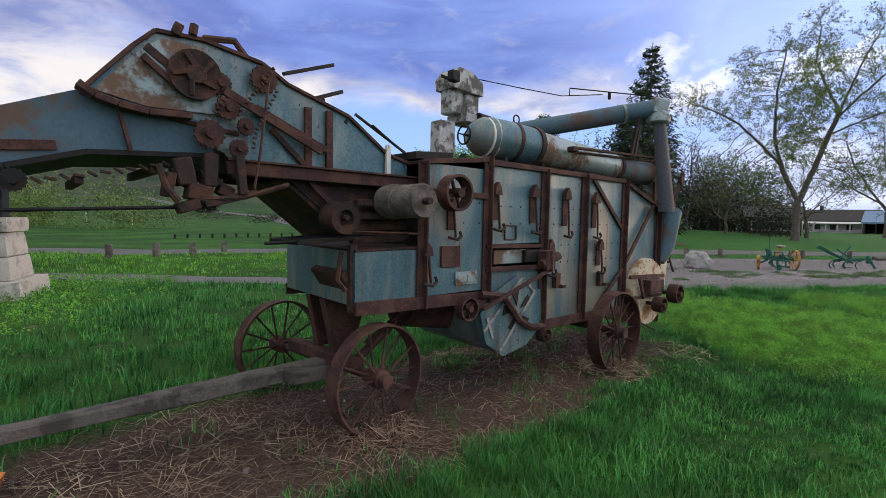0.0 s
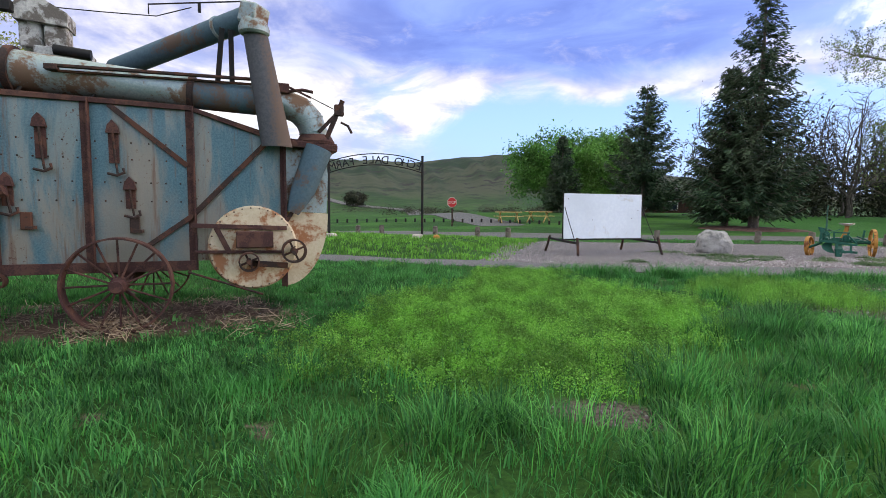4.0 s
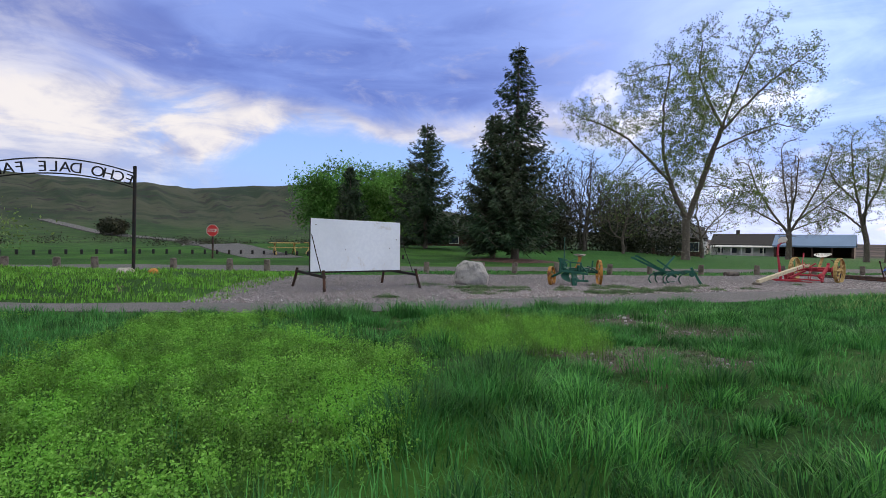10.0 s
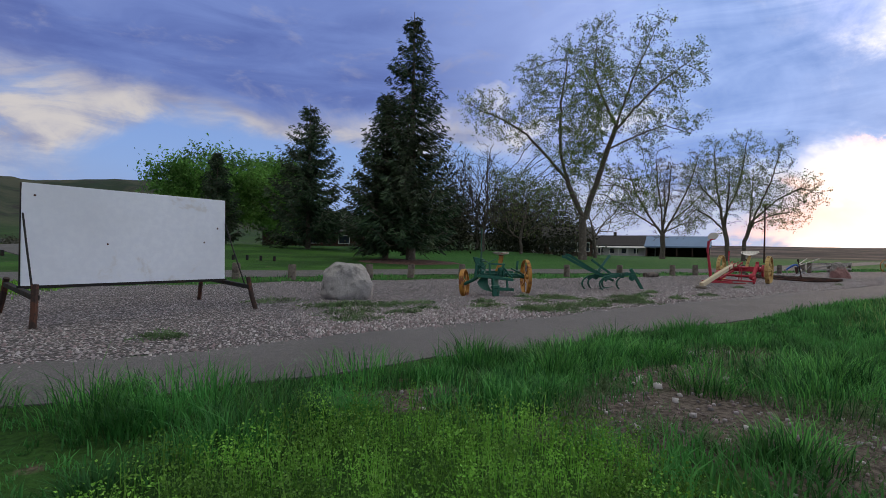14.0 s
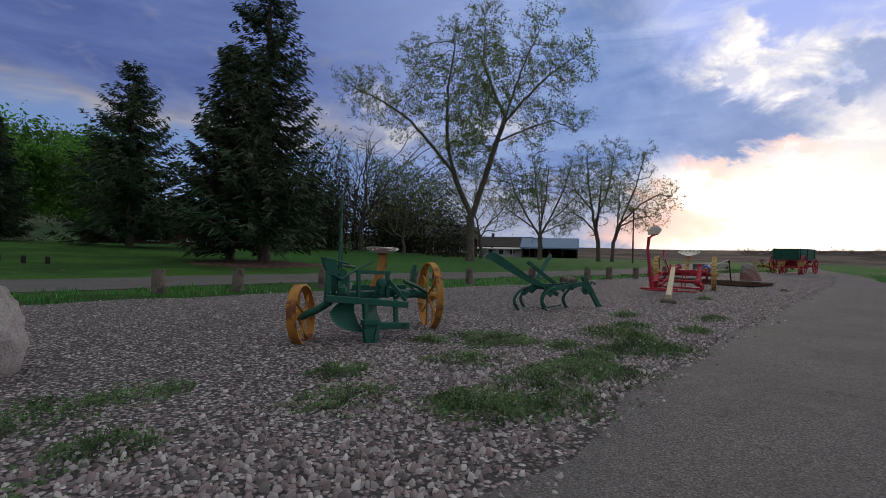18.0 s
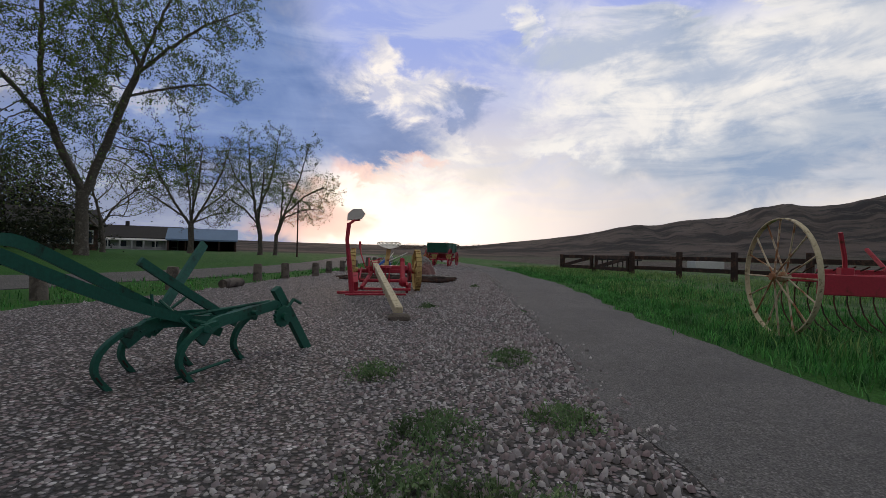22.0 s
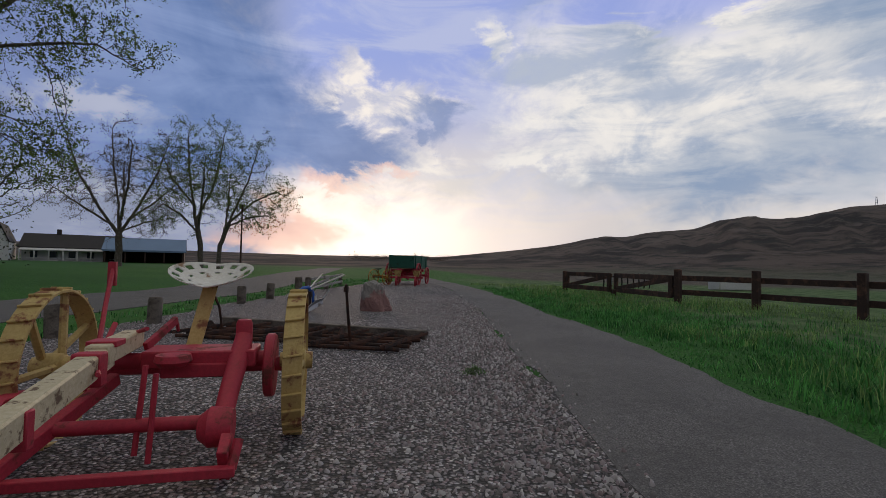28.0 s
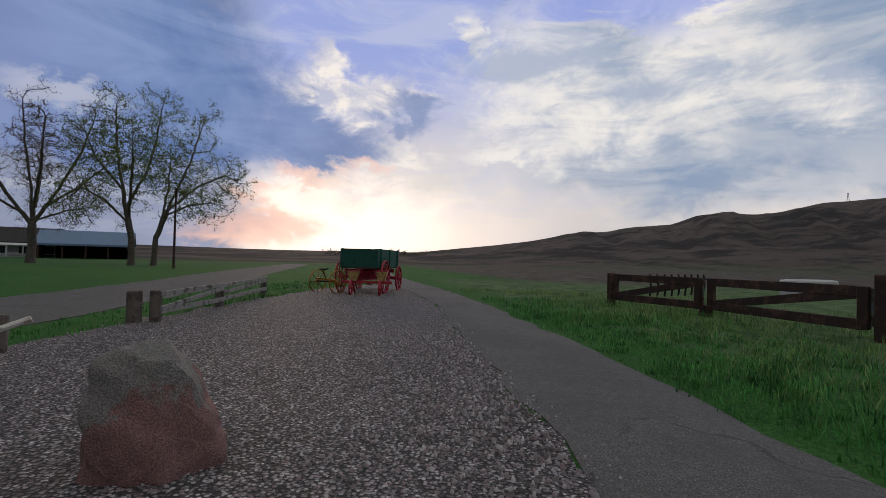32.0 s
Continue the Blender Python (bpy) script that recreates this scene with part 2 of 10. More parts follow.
make_world()
sun = new("sun", bpy.data.lights.new("sun", "SUN"))
sun.data.energy, sun.data.angle, sun.data.color = 1.1, radians(12), (1.0, 0.72, 0.5)
sun.matrix_world = look((0, 0, 50), Vector((0, 0, 50)) - sun_way)

# ------------------------------------------------------------------ materials
def surf(name, base, second=None, stain=None, amount=0.45, grain=40.0, blotch=3.0, rough=0.8, metal=0.0, bump=0.3,
         depth=0.004, streak=False, vary=0.0, spec=0.5):
    """A worn surface: two colours in the grain, a third in patches, and fine relief. Sizes are per metre."""
    m = bpy.data.materials.new(name)
    m.use_nodes = True
    k = Nodes(m.node_tree)
    geo = k.node("ShaderNodeNewGeometry").outputs["Position"]
    info = k.node("ShaderNodeObjectInfo").outputs["Random"]
    where = geo
    if streak:
        where = k.vec("MULTIPLY", geo, (1.0, 1.0, 0.12))
    second = second or tuple(c * 0.7 for c in base)
    fine = k.noise(geo, grain, 5.0, 0.6)
    wide = k.noise(where, blotch, 6.0, 0.62, 0.4)
    col = k.mix(k.step(fine, 0.35, 0.68), second, base)
    col = k.mix(k.math("MULTIPLY", k.step(k.noise(geo, blotch * 0.35, 3.0), 0.3, 0.7), 0.5), col, tuple(c * 0.75 for c in base))
    r = rough
    if stain:
        mask = k.step(k.math("ADD", k.math("MULTIPLY", wide, 0.8), k.math("MULTIPLY", fine, 0.2)), 0.62 - amount * 0.35, 0.72 - amount * 0.35)
        col = k.mix(mask, col, stain)
        r = k.mix(mask, (rough,) * 3, (0.92,) * 3)
    if vary:
        shade = k.math("ADD", 1.0 - vary, k.math("MULTIPLY", info, 2 * vary))
        col = k.mix(1.0, col, shade, "MULTIPLY")
    b = k.node("ShaderNodeBsdfPrincipled")
    k.put(col, b.inputs["Base Color"])
    k.put(r, b.inputs["Roughness"])
    b.inputs["Metallic"].default_value = metal
    b.inputs["Specular IOR Level"].default_value = spec
    if bump:
        n = k.node("ShaderNodeBump")
        n.inputs["Strength"].default_value = bump
        n.inputs["Distance"].default_value = depth
        k.link(k.math("ADD", fine, wide), n.inputs["Height"])
        k.link(n.outputs[0], b.inputs["Normal"])
    k.link(b.outputs[0], k.node("ShaderNodeOutputMaterial").inputs[0])
    return m


def leafy(name, a, b, c, rough=0.6, shine=0.35, patch=0.25):
    """Leaves and blades: each island has its own tint, and light shines through."""
    m = bpy.data.materials.new(name)
    m.use_nodes = True
    k = Nodes(m.node_tree)
    g = k.node("ShaderNodeNewGeometry")
    rnd = g.outputs["Random Per Island"]
    col = k.mix(k.step(rnd, 0.15, 0.85), a, b)
    col = k.mix(k.math("MULTIPLY", k.step(k.noise(g.outputs["Position"], patch, 4.0), 0.42, 0.62), 0.8), col, c)
    tuft = k.step(k.noise(g.outputs["Position"], patch * 4.0, 3.0, 0.6), 0.36, 0.64, 0.55, 1.48)
    col = k.mix(1.0, col, tuft, "MULTIPLY")
    p = k.node("ShaderNodeBsdfPrincipled")
    k.put(col, p.inputs["Base Color"])
    p.inputs["Roughness"].default_value = rough
    p.inputs["Specular IOR Level"].default_value = 0.25
    t = k.node("ShaderNodeBsdfTranslucent")
    k.put(col, t.inputs["Color"])
    s = k.node("ShaderNodeMixShader")
    s.inputs[0].default_value = shine
    k.link(p.outputs[0], s.inputs[1])
    k.link(t.outputs[0], s.inputs[2])
    k.link(s.outputs[0], k.node("ShaderNodeOutputMaterial").inputs[0])
    return m


# worn stony patches in the meadow: x, y and half sizes
GAPS = [(12.4, 11.2, 0.9, 0.55), (14.2, 12.3, 0.6, 0.35), (11.7, 9.2, 0.95, 0.50), (13.0, 11.9, 0.7, 0.4), (12.9, 10.3, 0.9, 0.45), (10.9, 12.0, 0.5, 0.22), (11.0, 9.5, 0.7, 0.22), (8.0, 5.6, 0.35, 0.2),
        (13.4, 10.6, 0.7, 0.5), (-0.7, 2.9, 1.1, 0.55)]


def ground_material():
    """Turf with dry and bare patches near by, dry hill grass far off."""
    m = bpy.data.materials.new("turf")
    m.use_nodes = True
    k = Nodes(m.node_tree)
    pos = k.node("ShaderNodeNewGeometry").outputs["Position"]
    sep = k.node("ShaderNodeSeparateXYZ")
    k.link(pos, sep.inputs[0])
    fine = k.noise(pos, 30.0, 5.0, 0.65)
    mid = k.noise(pos, 2.2, 5.0, 0.6)
    wide = k.noise(pos, 0.25, 4.0, 0.55)
    grass = k.mix(k.step(fine, 0.3, 0.7), (0.013, 0.036, 0.010), (0.042, 0.105, 0.022))
    grass = k.mix(k.step(wide, 0.4, 0.65), grass, (0.050, 0.125, 0.022))
    soil = k.mix(k.step(fine, 0.35, 0.65), (0.085, 0.062, 0.045), (0.19, 0.15, 0.115))
    col = k.mix(k.step(mid, 0.62, 0.72), grass, soil)
    col = k.mix(k.math("MULTIPLY", k.step(sep.outputs[0], 15.0, 21.0), 0.7), col, k.mix(k.step(fine, 0.3, 0.7), (0.026, 0.082, 0.022), (0.066, 0.190, 0.042)))
    # trodden earth under the threshing machine
    gap = k.vec("SUBTRACT", pos, (2.0, 5.3, 0.0))
    flat = k.node("ShaderNodeSeparateXYZ")
    k.link(gap, flat.inputs[0])
    along = k.math("ADD", k.math("MULTIPLY", flat.outputs[0], 0.783), k.math("MULTIPLY", flat.outputs[1], 0.622))
    across = k.math("SUBTRACT", k.math("MULTIPLY", flat.outputs[0], 0.622), k.math("MULTIPLY", flat.outputs[1], 0.783))
    out = k.math("ADD", k.math("POWER", k.math("ABSOLUTE", k.math("DIVIDE", k.math("ADD", along, 0.3), 3.9)), 3.0),
                 k.math("POWER", k.math("ABSOLUTE", k.math("DIVIDE", k.math("ADD", across, 0.25), 1.12)), 3.0))
    out = k.math("ADD", out, k.math("MULTIPLY", k.math("SUBTRACT", mid, 0.5), 1.6))
    earth = k.mix(k.step(fine, 0.3, 0.7), (0.055, 0.034, 0.027), (0.125, 0.080, 0.062))
    col = k.mix(k.step(out, 0.6, 1.1, 1.0, 0.0), col, earth)
    wear = 0.0
    for a, b, p, q in GAPS:
        near = k.vec("LENGTH", k.vec("MULTIPLY", k.vec("SUBTRACT", pos, (a, b, 0.0)), (1 / p, 1 / q, 0.0)))
        wear = k.math("MAXIMUM", wear, k.step(k.math("ADD", near, k.math("MULTIPLY", k.math("SUBTRACT", mid, 0.5), 1.2)), 0.75, 1.25, 1.0, 0.0))
    col = k.mix(wear, col, k.mix(k.step(fine, 0.35, 0.65), (0.058, 0.046, 0.039), (0.175, 0.142, 0.120)))
    # far hills: dry grass, scrub in the folds
    far = k.math("SQRT", k.math("ADD", k.math("POWER", sep.outputs[0], 2.0), k.math("POWER", sep.outputs[1], 2.0)))
    scrub = k.noise(pos, 0.03, 6.0, 0.65, 0.6)
    hill = k.mix(k.step(scrub, 0.40, 0.6), (0.026, 0.042, 0.024), (0.066, 0.070, 0.046))
    brown = k.mix(k.step(scrub, 0.42, 0.58), (0.030, 0.025, 0.023), (0.105, 0.080, 0.068))
    hill = k.mix(k.step(sep.outputs[0], 70.0, 130.0), hill, brown)
    hill = k.mix(k.step(k.noise(pos, 0.10, 5.0, 0.7), 0.54, 0.62), hill, (0.034, 0.033, 0.030))
    ledge = k.noise(k.vec("MULTIPLY", pos, (1.0, 1.0, 9.0)), 0.022, 6.0, 0.7, 0.5)
    hill = k.mix(k.math("MULTIPLY", k.math("MULTIPLY", k.step(ledge, 0.54, 0.64), 0.55), k.step(sep.outputs[0], 90.0, 150.0)), hill, (0.155, 0.125, 0.110))
    col = k.mix(k.math("MULTIPLY", k.step(far, 85.0, 190.0), k.math("MAXIMUM", k.step(sep.outputs[2], 1.0, 12.0, 0.5, 1.0), k.step(sep.outputs[0], 95.0, 140.0))), col, hill)
    # fallow ground past the footpath: dull stubble and low dead brush
    side = k.math("SUBTRACT", sep.outputs[1], k.math("ADD", k.math("MULTIPLY", sep.outputs[0], 0.37), 4.0))
    fallow = k.math("MULTIPLY", k.step(k.math("ADD", sep.outputs[0], k.math("MULTIPLY", wide, 12.0)), 56.0, 68.0), k.step(side, -4.0, -9.0))
    stubble = k.mix(k.step(k.noise(pos, 0.5, 6.0, 0.7), 0.38, 0.62), (0.060, 0.050, 0.044), (0.125, 0.105, 0.088))
    col = k.mix(k.math("MULTIPLY", fallow, k.step(far, 190.0, 110.0)), col, stubble)
    # duller pasture behind the lush verge
    pasture = k.mix(k.step(k.noise(pos, 1.1, 5.0, 0.7), 0.36, 0.64), (0.046, 0.090, 0.034), (0.130, 0.185, 0.082))
    col = k.mix(k.math("MULTIPLY", k.math("MULTIPLY", k.step(side, 0.6, -1.6), k.step(sep.outputs[0], 17.0, 22.0)), k.step(sep.outputs[0], 66.0, 56.0)), col, pasture)
    p = k.node("ShaderNodeBsdfPrincipled")
    k.put(col, p.inputs["Base Color"])
    p.inputs["Roughness"].default_value = 0.95
    p.inputs["Specular IOR Level"].default_value = 0.1
    n = k.node("ShaderNodeBump")
    n.inputs["Strength"].default_value = 0.6
    n.inputs["Distance"].default_value = 0.05
    k.link(k.math("ADD", fine, mid), n.inputs["Height"])
    k.link(n.outputs[0], p.inputs["Normal"])
    k.link(p.outputs[0], k.node("ShaderNodeOutputMaterial").inputs[0])
    return m


def pebble_material(name, bed=False):
    m = bpy.data.materials.new(name)
    m.use_nodes = True
    k = Nodes(m.node_tree)
    g = k.node("ShaderNodeNewGeometry")
    pos = g.outputs["Position"]
    fine = k.noise(pos, 90.0, 4.0, 0.6)
    if bed:
        cell = k.node("ShaderNodeTexVoronoi")
        k.link(pos, cell.inputs["Vector"])
        cell.inputs["Scale"].default_value = 38.0
        sep = k.node("ShaderNodeSeparateColor")
        k.link(cell.outputs["Color"], sep.inputs[0])
        rnd = sep.outputs[0]
    else:
        rnd = g.outputs["Random Per Island"]
    ramp = k.node("ShaderNodeValToRGB")
    k.link(rnd, ramp.inputs[0])
    e = ramp.color_ramp.elements
    e[0].position, e[0].color = 0.0, (0.085, 0.077, 0.075, 1)
    e[1].position, e[1].color = 1.0, (0.58, 0.54, 0.54, 1)
    for at, c in ((0.20, (0.128, 0.112, 0.114, 1)), (0.42, (0.250, 0.176, 0.183, 1)), (0.66, (0.290, 0.256, 0.268, 1)), (0.90, (0.42, 0.385, 0.385, 1))):
        e.new(at).color = c
    col = k.mix(0.12, ramp.outputs[0], k.mix(fine, (0.12, 0.11, 0.10), (0.42, 0.38, 0.38)))
    p = k.node("ShaderNodeBsdfPrincipled")
    n = k.node("ShaderNodeBump")
    if bed:
        # shade in the gaps between stones, painted near-black into the colour
        gap_shade = k.step(cell.outputs["Distance"], 0.38, 0.58)
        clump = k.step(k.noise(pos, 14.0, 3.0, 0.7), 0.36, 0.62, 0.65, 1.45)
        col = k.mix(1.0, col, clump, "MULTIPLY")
        col = k.mix(k.math("MULTIPLY", gap_shade, 0.92), col, (0.022, 0.020, 0.019))
        n.inputs["Distance"].default_value = 0.03
        k.link(k.math("SUBTRACT", 1.0, cell.outputs["Distance"]), n.inputs["Height"])
    else:
        n.inputs["Distance"].default_value = 0.003
        k.link(fine, n.inputs["Height"])
    n.inputs["Strength"].default_value = 0.8
    k.put(col, p.inputs["Base Color"])
    p.inputs["Roughness"].default_value = 0.85
    k.link(n.outputs[0], p.inputs["Normal"])
    k.link(p.outputs[0], k.node("ShaderNodeOutputMaterial").inputs[0])
    return m


def asphalt_material(name, tone):
    m = bpy.data.materials.new(name)
    m.use_nodes = True
    k = Nodes(m.node_tree)
    pos = k.node("ShaderNodeNewGeometry").outputs["Position"]
    stone = k.voronoi(pos, 62.0)
    fine = k.noise(pos, 85.0, 4.0, 0.75)
    wide = k.noise(pos, 0.9, 5.0, 0.6)
    col = k.mix(k.step(fine, 0.3, 0.7), tuple(c * 0.35 for c in tone), tuple(min(1, c * 1.6) for c in tone))
    col = k.mix(k.step(stone, 0.15, 0.42, 0.7, 0.0), col, tuple(min(1, c * 2.4) for c in tone))
    col = k.mix(k.math("MULTIPLY", k.step(wide, 0.4, 0.65), 0.5), col, tuple(c * 0.7 for c in tone))
    patchy = k.step(k.noise(pos, 14.0, 4.0, 0.7), 0.34, 0.66, 0.88, 1.12)
    col = k.mix(1.0, col, patchy, "MULTIPLY")
    bent = k.node("ShaderNodeTexNoise")
    k.link(pos, bent.inputs["Vector"])
    bent.inputs["Scale"].default_value = 1.1
    bent.inputs["Detail"].default_value = 6.0
    crack = k.voronoi(k.vec("ADD", pos, k.vec("MULTIPLY", bent.outputs["Color"], (1.6, 1.6, 0))), 0.5, "DISTANCE_TO_EDGE")
    line = k.math("MULTIPLY", k.step(k.math("ADD", crack, k.math("MULTIPLY", k.noise(pos, 4.0), 0.02)), 0.012, 0.022, 1.0, 0.0),
                  k.math("MULTIPLY", k.step(k.noise(pos, 0.35), 0.60, 0.68), 0.6))
    col = k.mix(line, col, (0.03, 0.028, 0.026))
    p = k.node("ShaderNodeBsdfPrincipled")
    k.put(col, p.inputs["Base Color"])
    p.inputs["Roughness"].default_value = 0.9
    n = k.node("ShaderNodeBump")
    n.inputs["Strength"].default_value = 0.7
    n.inputs["Distance"].default_value = 0.006
    k.link(k.math("SUBTRACT", k.math("SUBTRACT", fine, stone), line), n.inputs["Height"])
    k.link(n.outputs[0], p.inputs["Normal"])
    k.link(p.outputs[0], k.node("ShaderNodeOutputMaterial").inputs[0])
    return m


RUST = (0.115, 0.042, 0.026)
M_TURF = ground_material()
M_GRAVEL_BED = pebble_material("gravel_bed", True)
M_PEBBLE = pebble_material("pebble")
M_PATH = asphalt_material("worn_asphalt", (0.108, 0.100, 0.099))
M_ROAD = asphalt_material("pale_asphalt", (0.098, 0.091, 0.086))
M_MULCH = surf("bark_mulch", (0.115, 0.050, 0.036), (0.060, 0.030, 0.024), (0.16, 0.085, 0.06), 0.4, 30, 4, 0.95, 0, 0.9)
M_BLADE = leafy("grass_blade", (0.022, 0.110, 0.027), (0.118, 0.345, 0.084), (0.056, 0.200, 0.046), patch=0.6)
M_BLADE_LIGHT = leafy("weed_leaf", (0.105, 0.265, 0.034), (0.200, 0.410, 0.068), (0.140, 0.345, 0.042), patch=0.8)
M_CLUMP = leafy("clump_grass", (0.022, 0.105, 0.026), (0.118, 0.355, 0.072), (0.046, 0.185, 0.042), patch=0.5)
M_PALE_GRASS = leafy("pale_seeding_grass", (0.105, 0.200, 0.055), (0.27, 0.38, 0.135), (0.150, 0.270, 0.075), patch=0.7)
M_WEED_DULL = leafy("grey_green_weed", (0.070, 0.125, 0.050), (0.180, 0.255, 0.115), (0.095, 0.165, 0.070), patch=1.2)
M_STRAW = leafy("dry_stalk", (0.16, 0.11, 0.070), (0.44, 0.34, 0.24), (0.17, 0.10, 0.07), shine=0.15)
M_TIN_WORN = surf("weathered_galvanised_tin", (0.36, 0.42, 0.42), (0.26, 0.33, 0.34), (0.22, 0.14, 0.095), 0.45, 45, 3.2, 0.5, 0.5, 0.3, 0.004)
M_TUBE = surf("dull_blue_tube", (0.085, 0.145, 0.185), (0.06, 0.105, 0.14), (0.13, 0.085, 0.065), 0.35, 40, 2.0, 0.7, 0.12, 0.3)
M_SPOUT = surf("tarnished_tin", (0.092, 0.092, 0.102), (0.055, 0.057, 0.066), (0.12, 0.085, 0.07), 0.40, 40, 2.4, 0.7, 0.15, 0.3, 0.004, True)
M_CREAM = surf("cream_peeling_paint", (0.62, 0.53, 0.38), (0.52, 0.42, 0.29), (0.30, 0.13, 0.06), 0.42, 30, 3.5, 0.7, 0.1, 0.3)
M_RUST = surf("rusted_iron", (0.088, 0.038, 0.034), (0.050, 0.024, 0.023), (0.120, 0.058, 0.044), 0.45, 70, 6, 0.88, 0.35, 0.6)
M_RUST_DARK = surf("dark_rusted_iron", (0.058, 0.036, 0.031), (0.035, 0.024, 0.022), (0.11, 0.05, 0.034), 0.45, 70, 6, 0.85, 0.4, 0.6)
M_DARK = surf("black_iron", (0.022, 0.021, 0.022), (0.013, 0.013, 0.014), (0.05, 0.033, 0.026), 0.3, 60, 5, 0.7, 0.5, 0.4)
M_GREY_WOOD = surf("weathered_grey_wood", (0.20, 0.165, 0.135), (0.105, 0.085, 0.072), (0.07, 0.055, 0.045), 0.4, 60, 5, 0.9, 0, 0.8, 0.008)
M_PALE_RAIL = surf("silvered_rail", (0.40, 0.375, 0.34), (0.27, 0.25, 0.225), (0.11, 0.095, 0.08), 0.35, 60, 5, 0.9, 0, 0.7, 0.006)
M_DARK_WOOD = surf("dark_stained_timber", (0.062, 0.032, 0.023), (0.032, 0.018, 0.015), (0.11, 0.055, 0.038), 0.35, 50, 4, 0.85, 0, 0.6)
M_BARK = surf("grey_brown_bark", (0.160, 0.130, 0.104), (0.075, 0.060, 0.050), (0.21, 0.18, 0.15), 0.3, 25, 5, 0.95, 0, 0.9, 0.02)
# M_BARK again, darkened: the belt's shade is partly in its colour
M_BARK_SHADED = surf("shade_darkened_bark", (0.085, 0.072, 0.062), (0.045, 0.038, 0.034), (0.12, 0.105, 0.09), 0.3, 25, 5, 0.95, 0, 0.9, 0.02)
M_GREEN = surf("thick_green_paint", (0.004, 0.108, 0.068), (0.003, 0.072, 0.048), (0.020, 0.040, 0.030), 0.20, 60, 5, 0.6, 0.0, 0.35)
M_YELLOW = surf("orange_yellow_paint", (0.50, 0.235, 0.030), (0.40, 0.165, 0.022), (0.17, 0.06, 0.025), 0.34, 50, 6, 0.6, 0, 0.4)
M_BUFF = surf("chipped_buff_paint", (0.60, 0.43, 0.16), (0.50, 0.34, 0.11), (0.24, 0.10, 0.05), 0.30, 55, 9, 0.6, 0, 0.4)
M_RED = surf("faded_red_paint", (0.50, 0.028, 0.056), (0.38, 0.022, 0.044), (0.16, 0.04, 0.034), 0.24, 50, 5, 0.6, 0, 0.4)
M_WHITE = surf("chalky_white_paint", (0.78, 0.74, 0.68), (0.68, 0.63, 0.56), (0.28, 0.17, 0.10), 0.22, 40, 8, 0.7, 0, 0.3)
M_PALE_WOOD = surf("cream_painted_beam", (0.66, 0.56, 0.38), (0.54, 0.44, 0.28), (0.16, 0.10, 0.06), 0.24, 45, 16, 0.75, 0, 0.5)
M_PEELED = surf("peeling_whitewash", (0.56, 0.55, 0.52), (0.36, 0.36, 0.35), (0.13, 0.115, 0.10), 0.46, 35, 7, 0.85, 0, 0.7, 0.008)
M_BOARD = surf("white_plywood", (0.76, 0.80, 0.87), (0.71, 0.75, 0.83), (0.62, 0.62, 0.64), 0.2, 12, 1.6, 0.6, 0, 0.15)
M_BOULDER = surf("pale_granite", (0.42, 0.395, 0.38), (0.26, 0.245, 0.24), (0.15, 0.145, 0.14), 0.30, 60, 4.5, 0.85, 0, 0.8, 0.02)


def split_rock(name):
    """Grey lichen-dusted granite that breaks to raw pink low down and along its ledges."""
    m = bpy.data.materials.new(name)
    m.use_nodes = True
    k = Nodes(m.node_tree)
    pos = k.node("ShaderNodeTexCoord").outputs["Object"]
    sep = k.node("ShaderNodeSeparateXYZ")
    k.link(pos, sep.inputs[0])
    fine, wide = k.noise(pos, 90.0, 5.0, 0.6), k.noise(pos, 2.6, 6.0, 0.65, 0.5)
    grey = k.mix(k.step(fine, 0.34, 0.66), (0.19, 0.172, 0.158), (0.36, 0.33, 0.30))
    pink = k.mix(k.step(fine, 0.34, 0.66), (0.22, 0.112, 0.104), (0.40, 0.215, 0.195))
    edge = k.math("ADD", sep.outputs[2], k.math("ADD", k.math("MULTIPLY", k.math("SUBTRACT", wide, 0.5), 1.3), k.math("MULTIPLY", sep.outputs[0], -0.25)))
    col = k.mix(k.step(edge, 0.30, 0.40), pink, grey)
    b, n = k.node("ShaderNodeBsdfPrincipled"), k.node("ShaderNodeBump")
    k.put(col, b.inputs["Base Color"])
    b.inputs["Roughness"].default_value = 0.85
    n.inputs["Strength"].default_value, n.inputs["Distance"].default_value = 0.9, 0.03
    k.link(k.math("ADD", fine, wide), n.inputs["Height"])
    k.link(n.outputs[0], b.inputs["Normal"])
    k.link(b.outputs[0], k.node("ShaderNodeOutputMaterial").inputs[0])
    return m


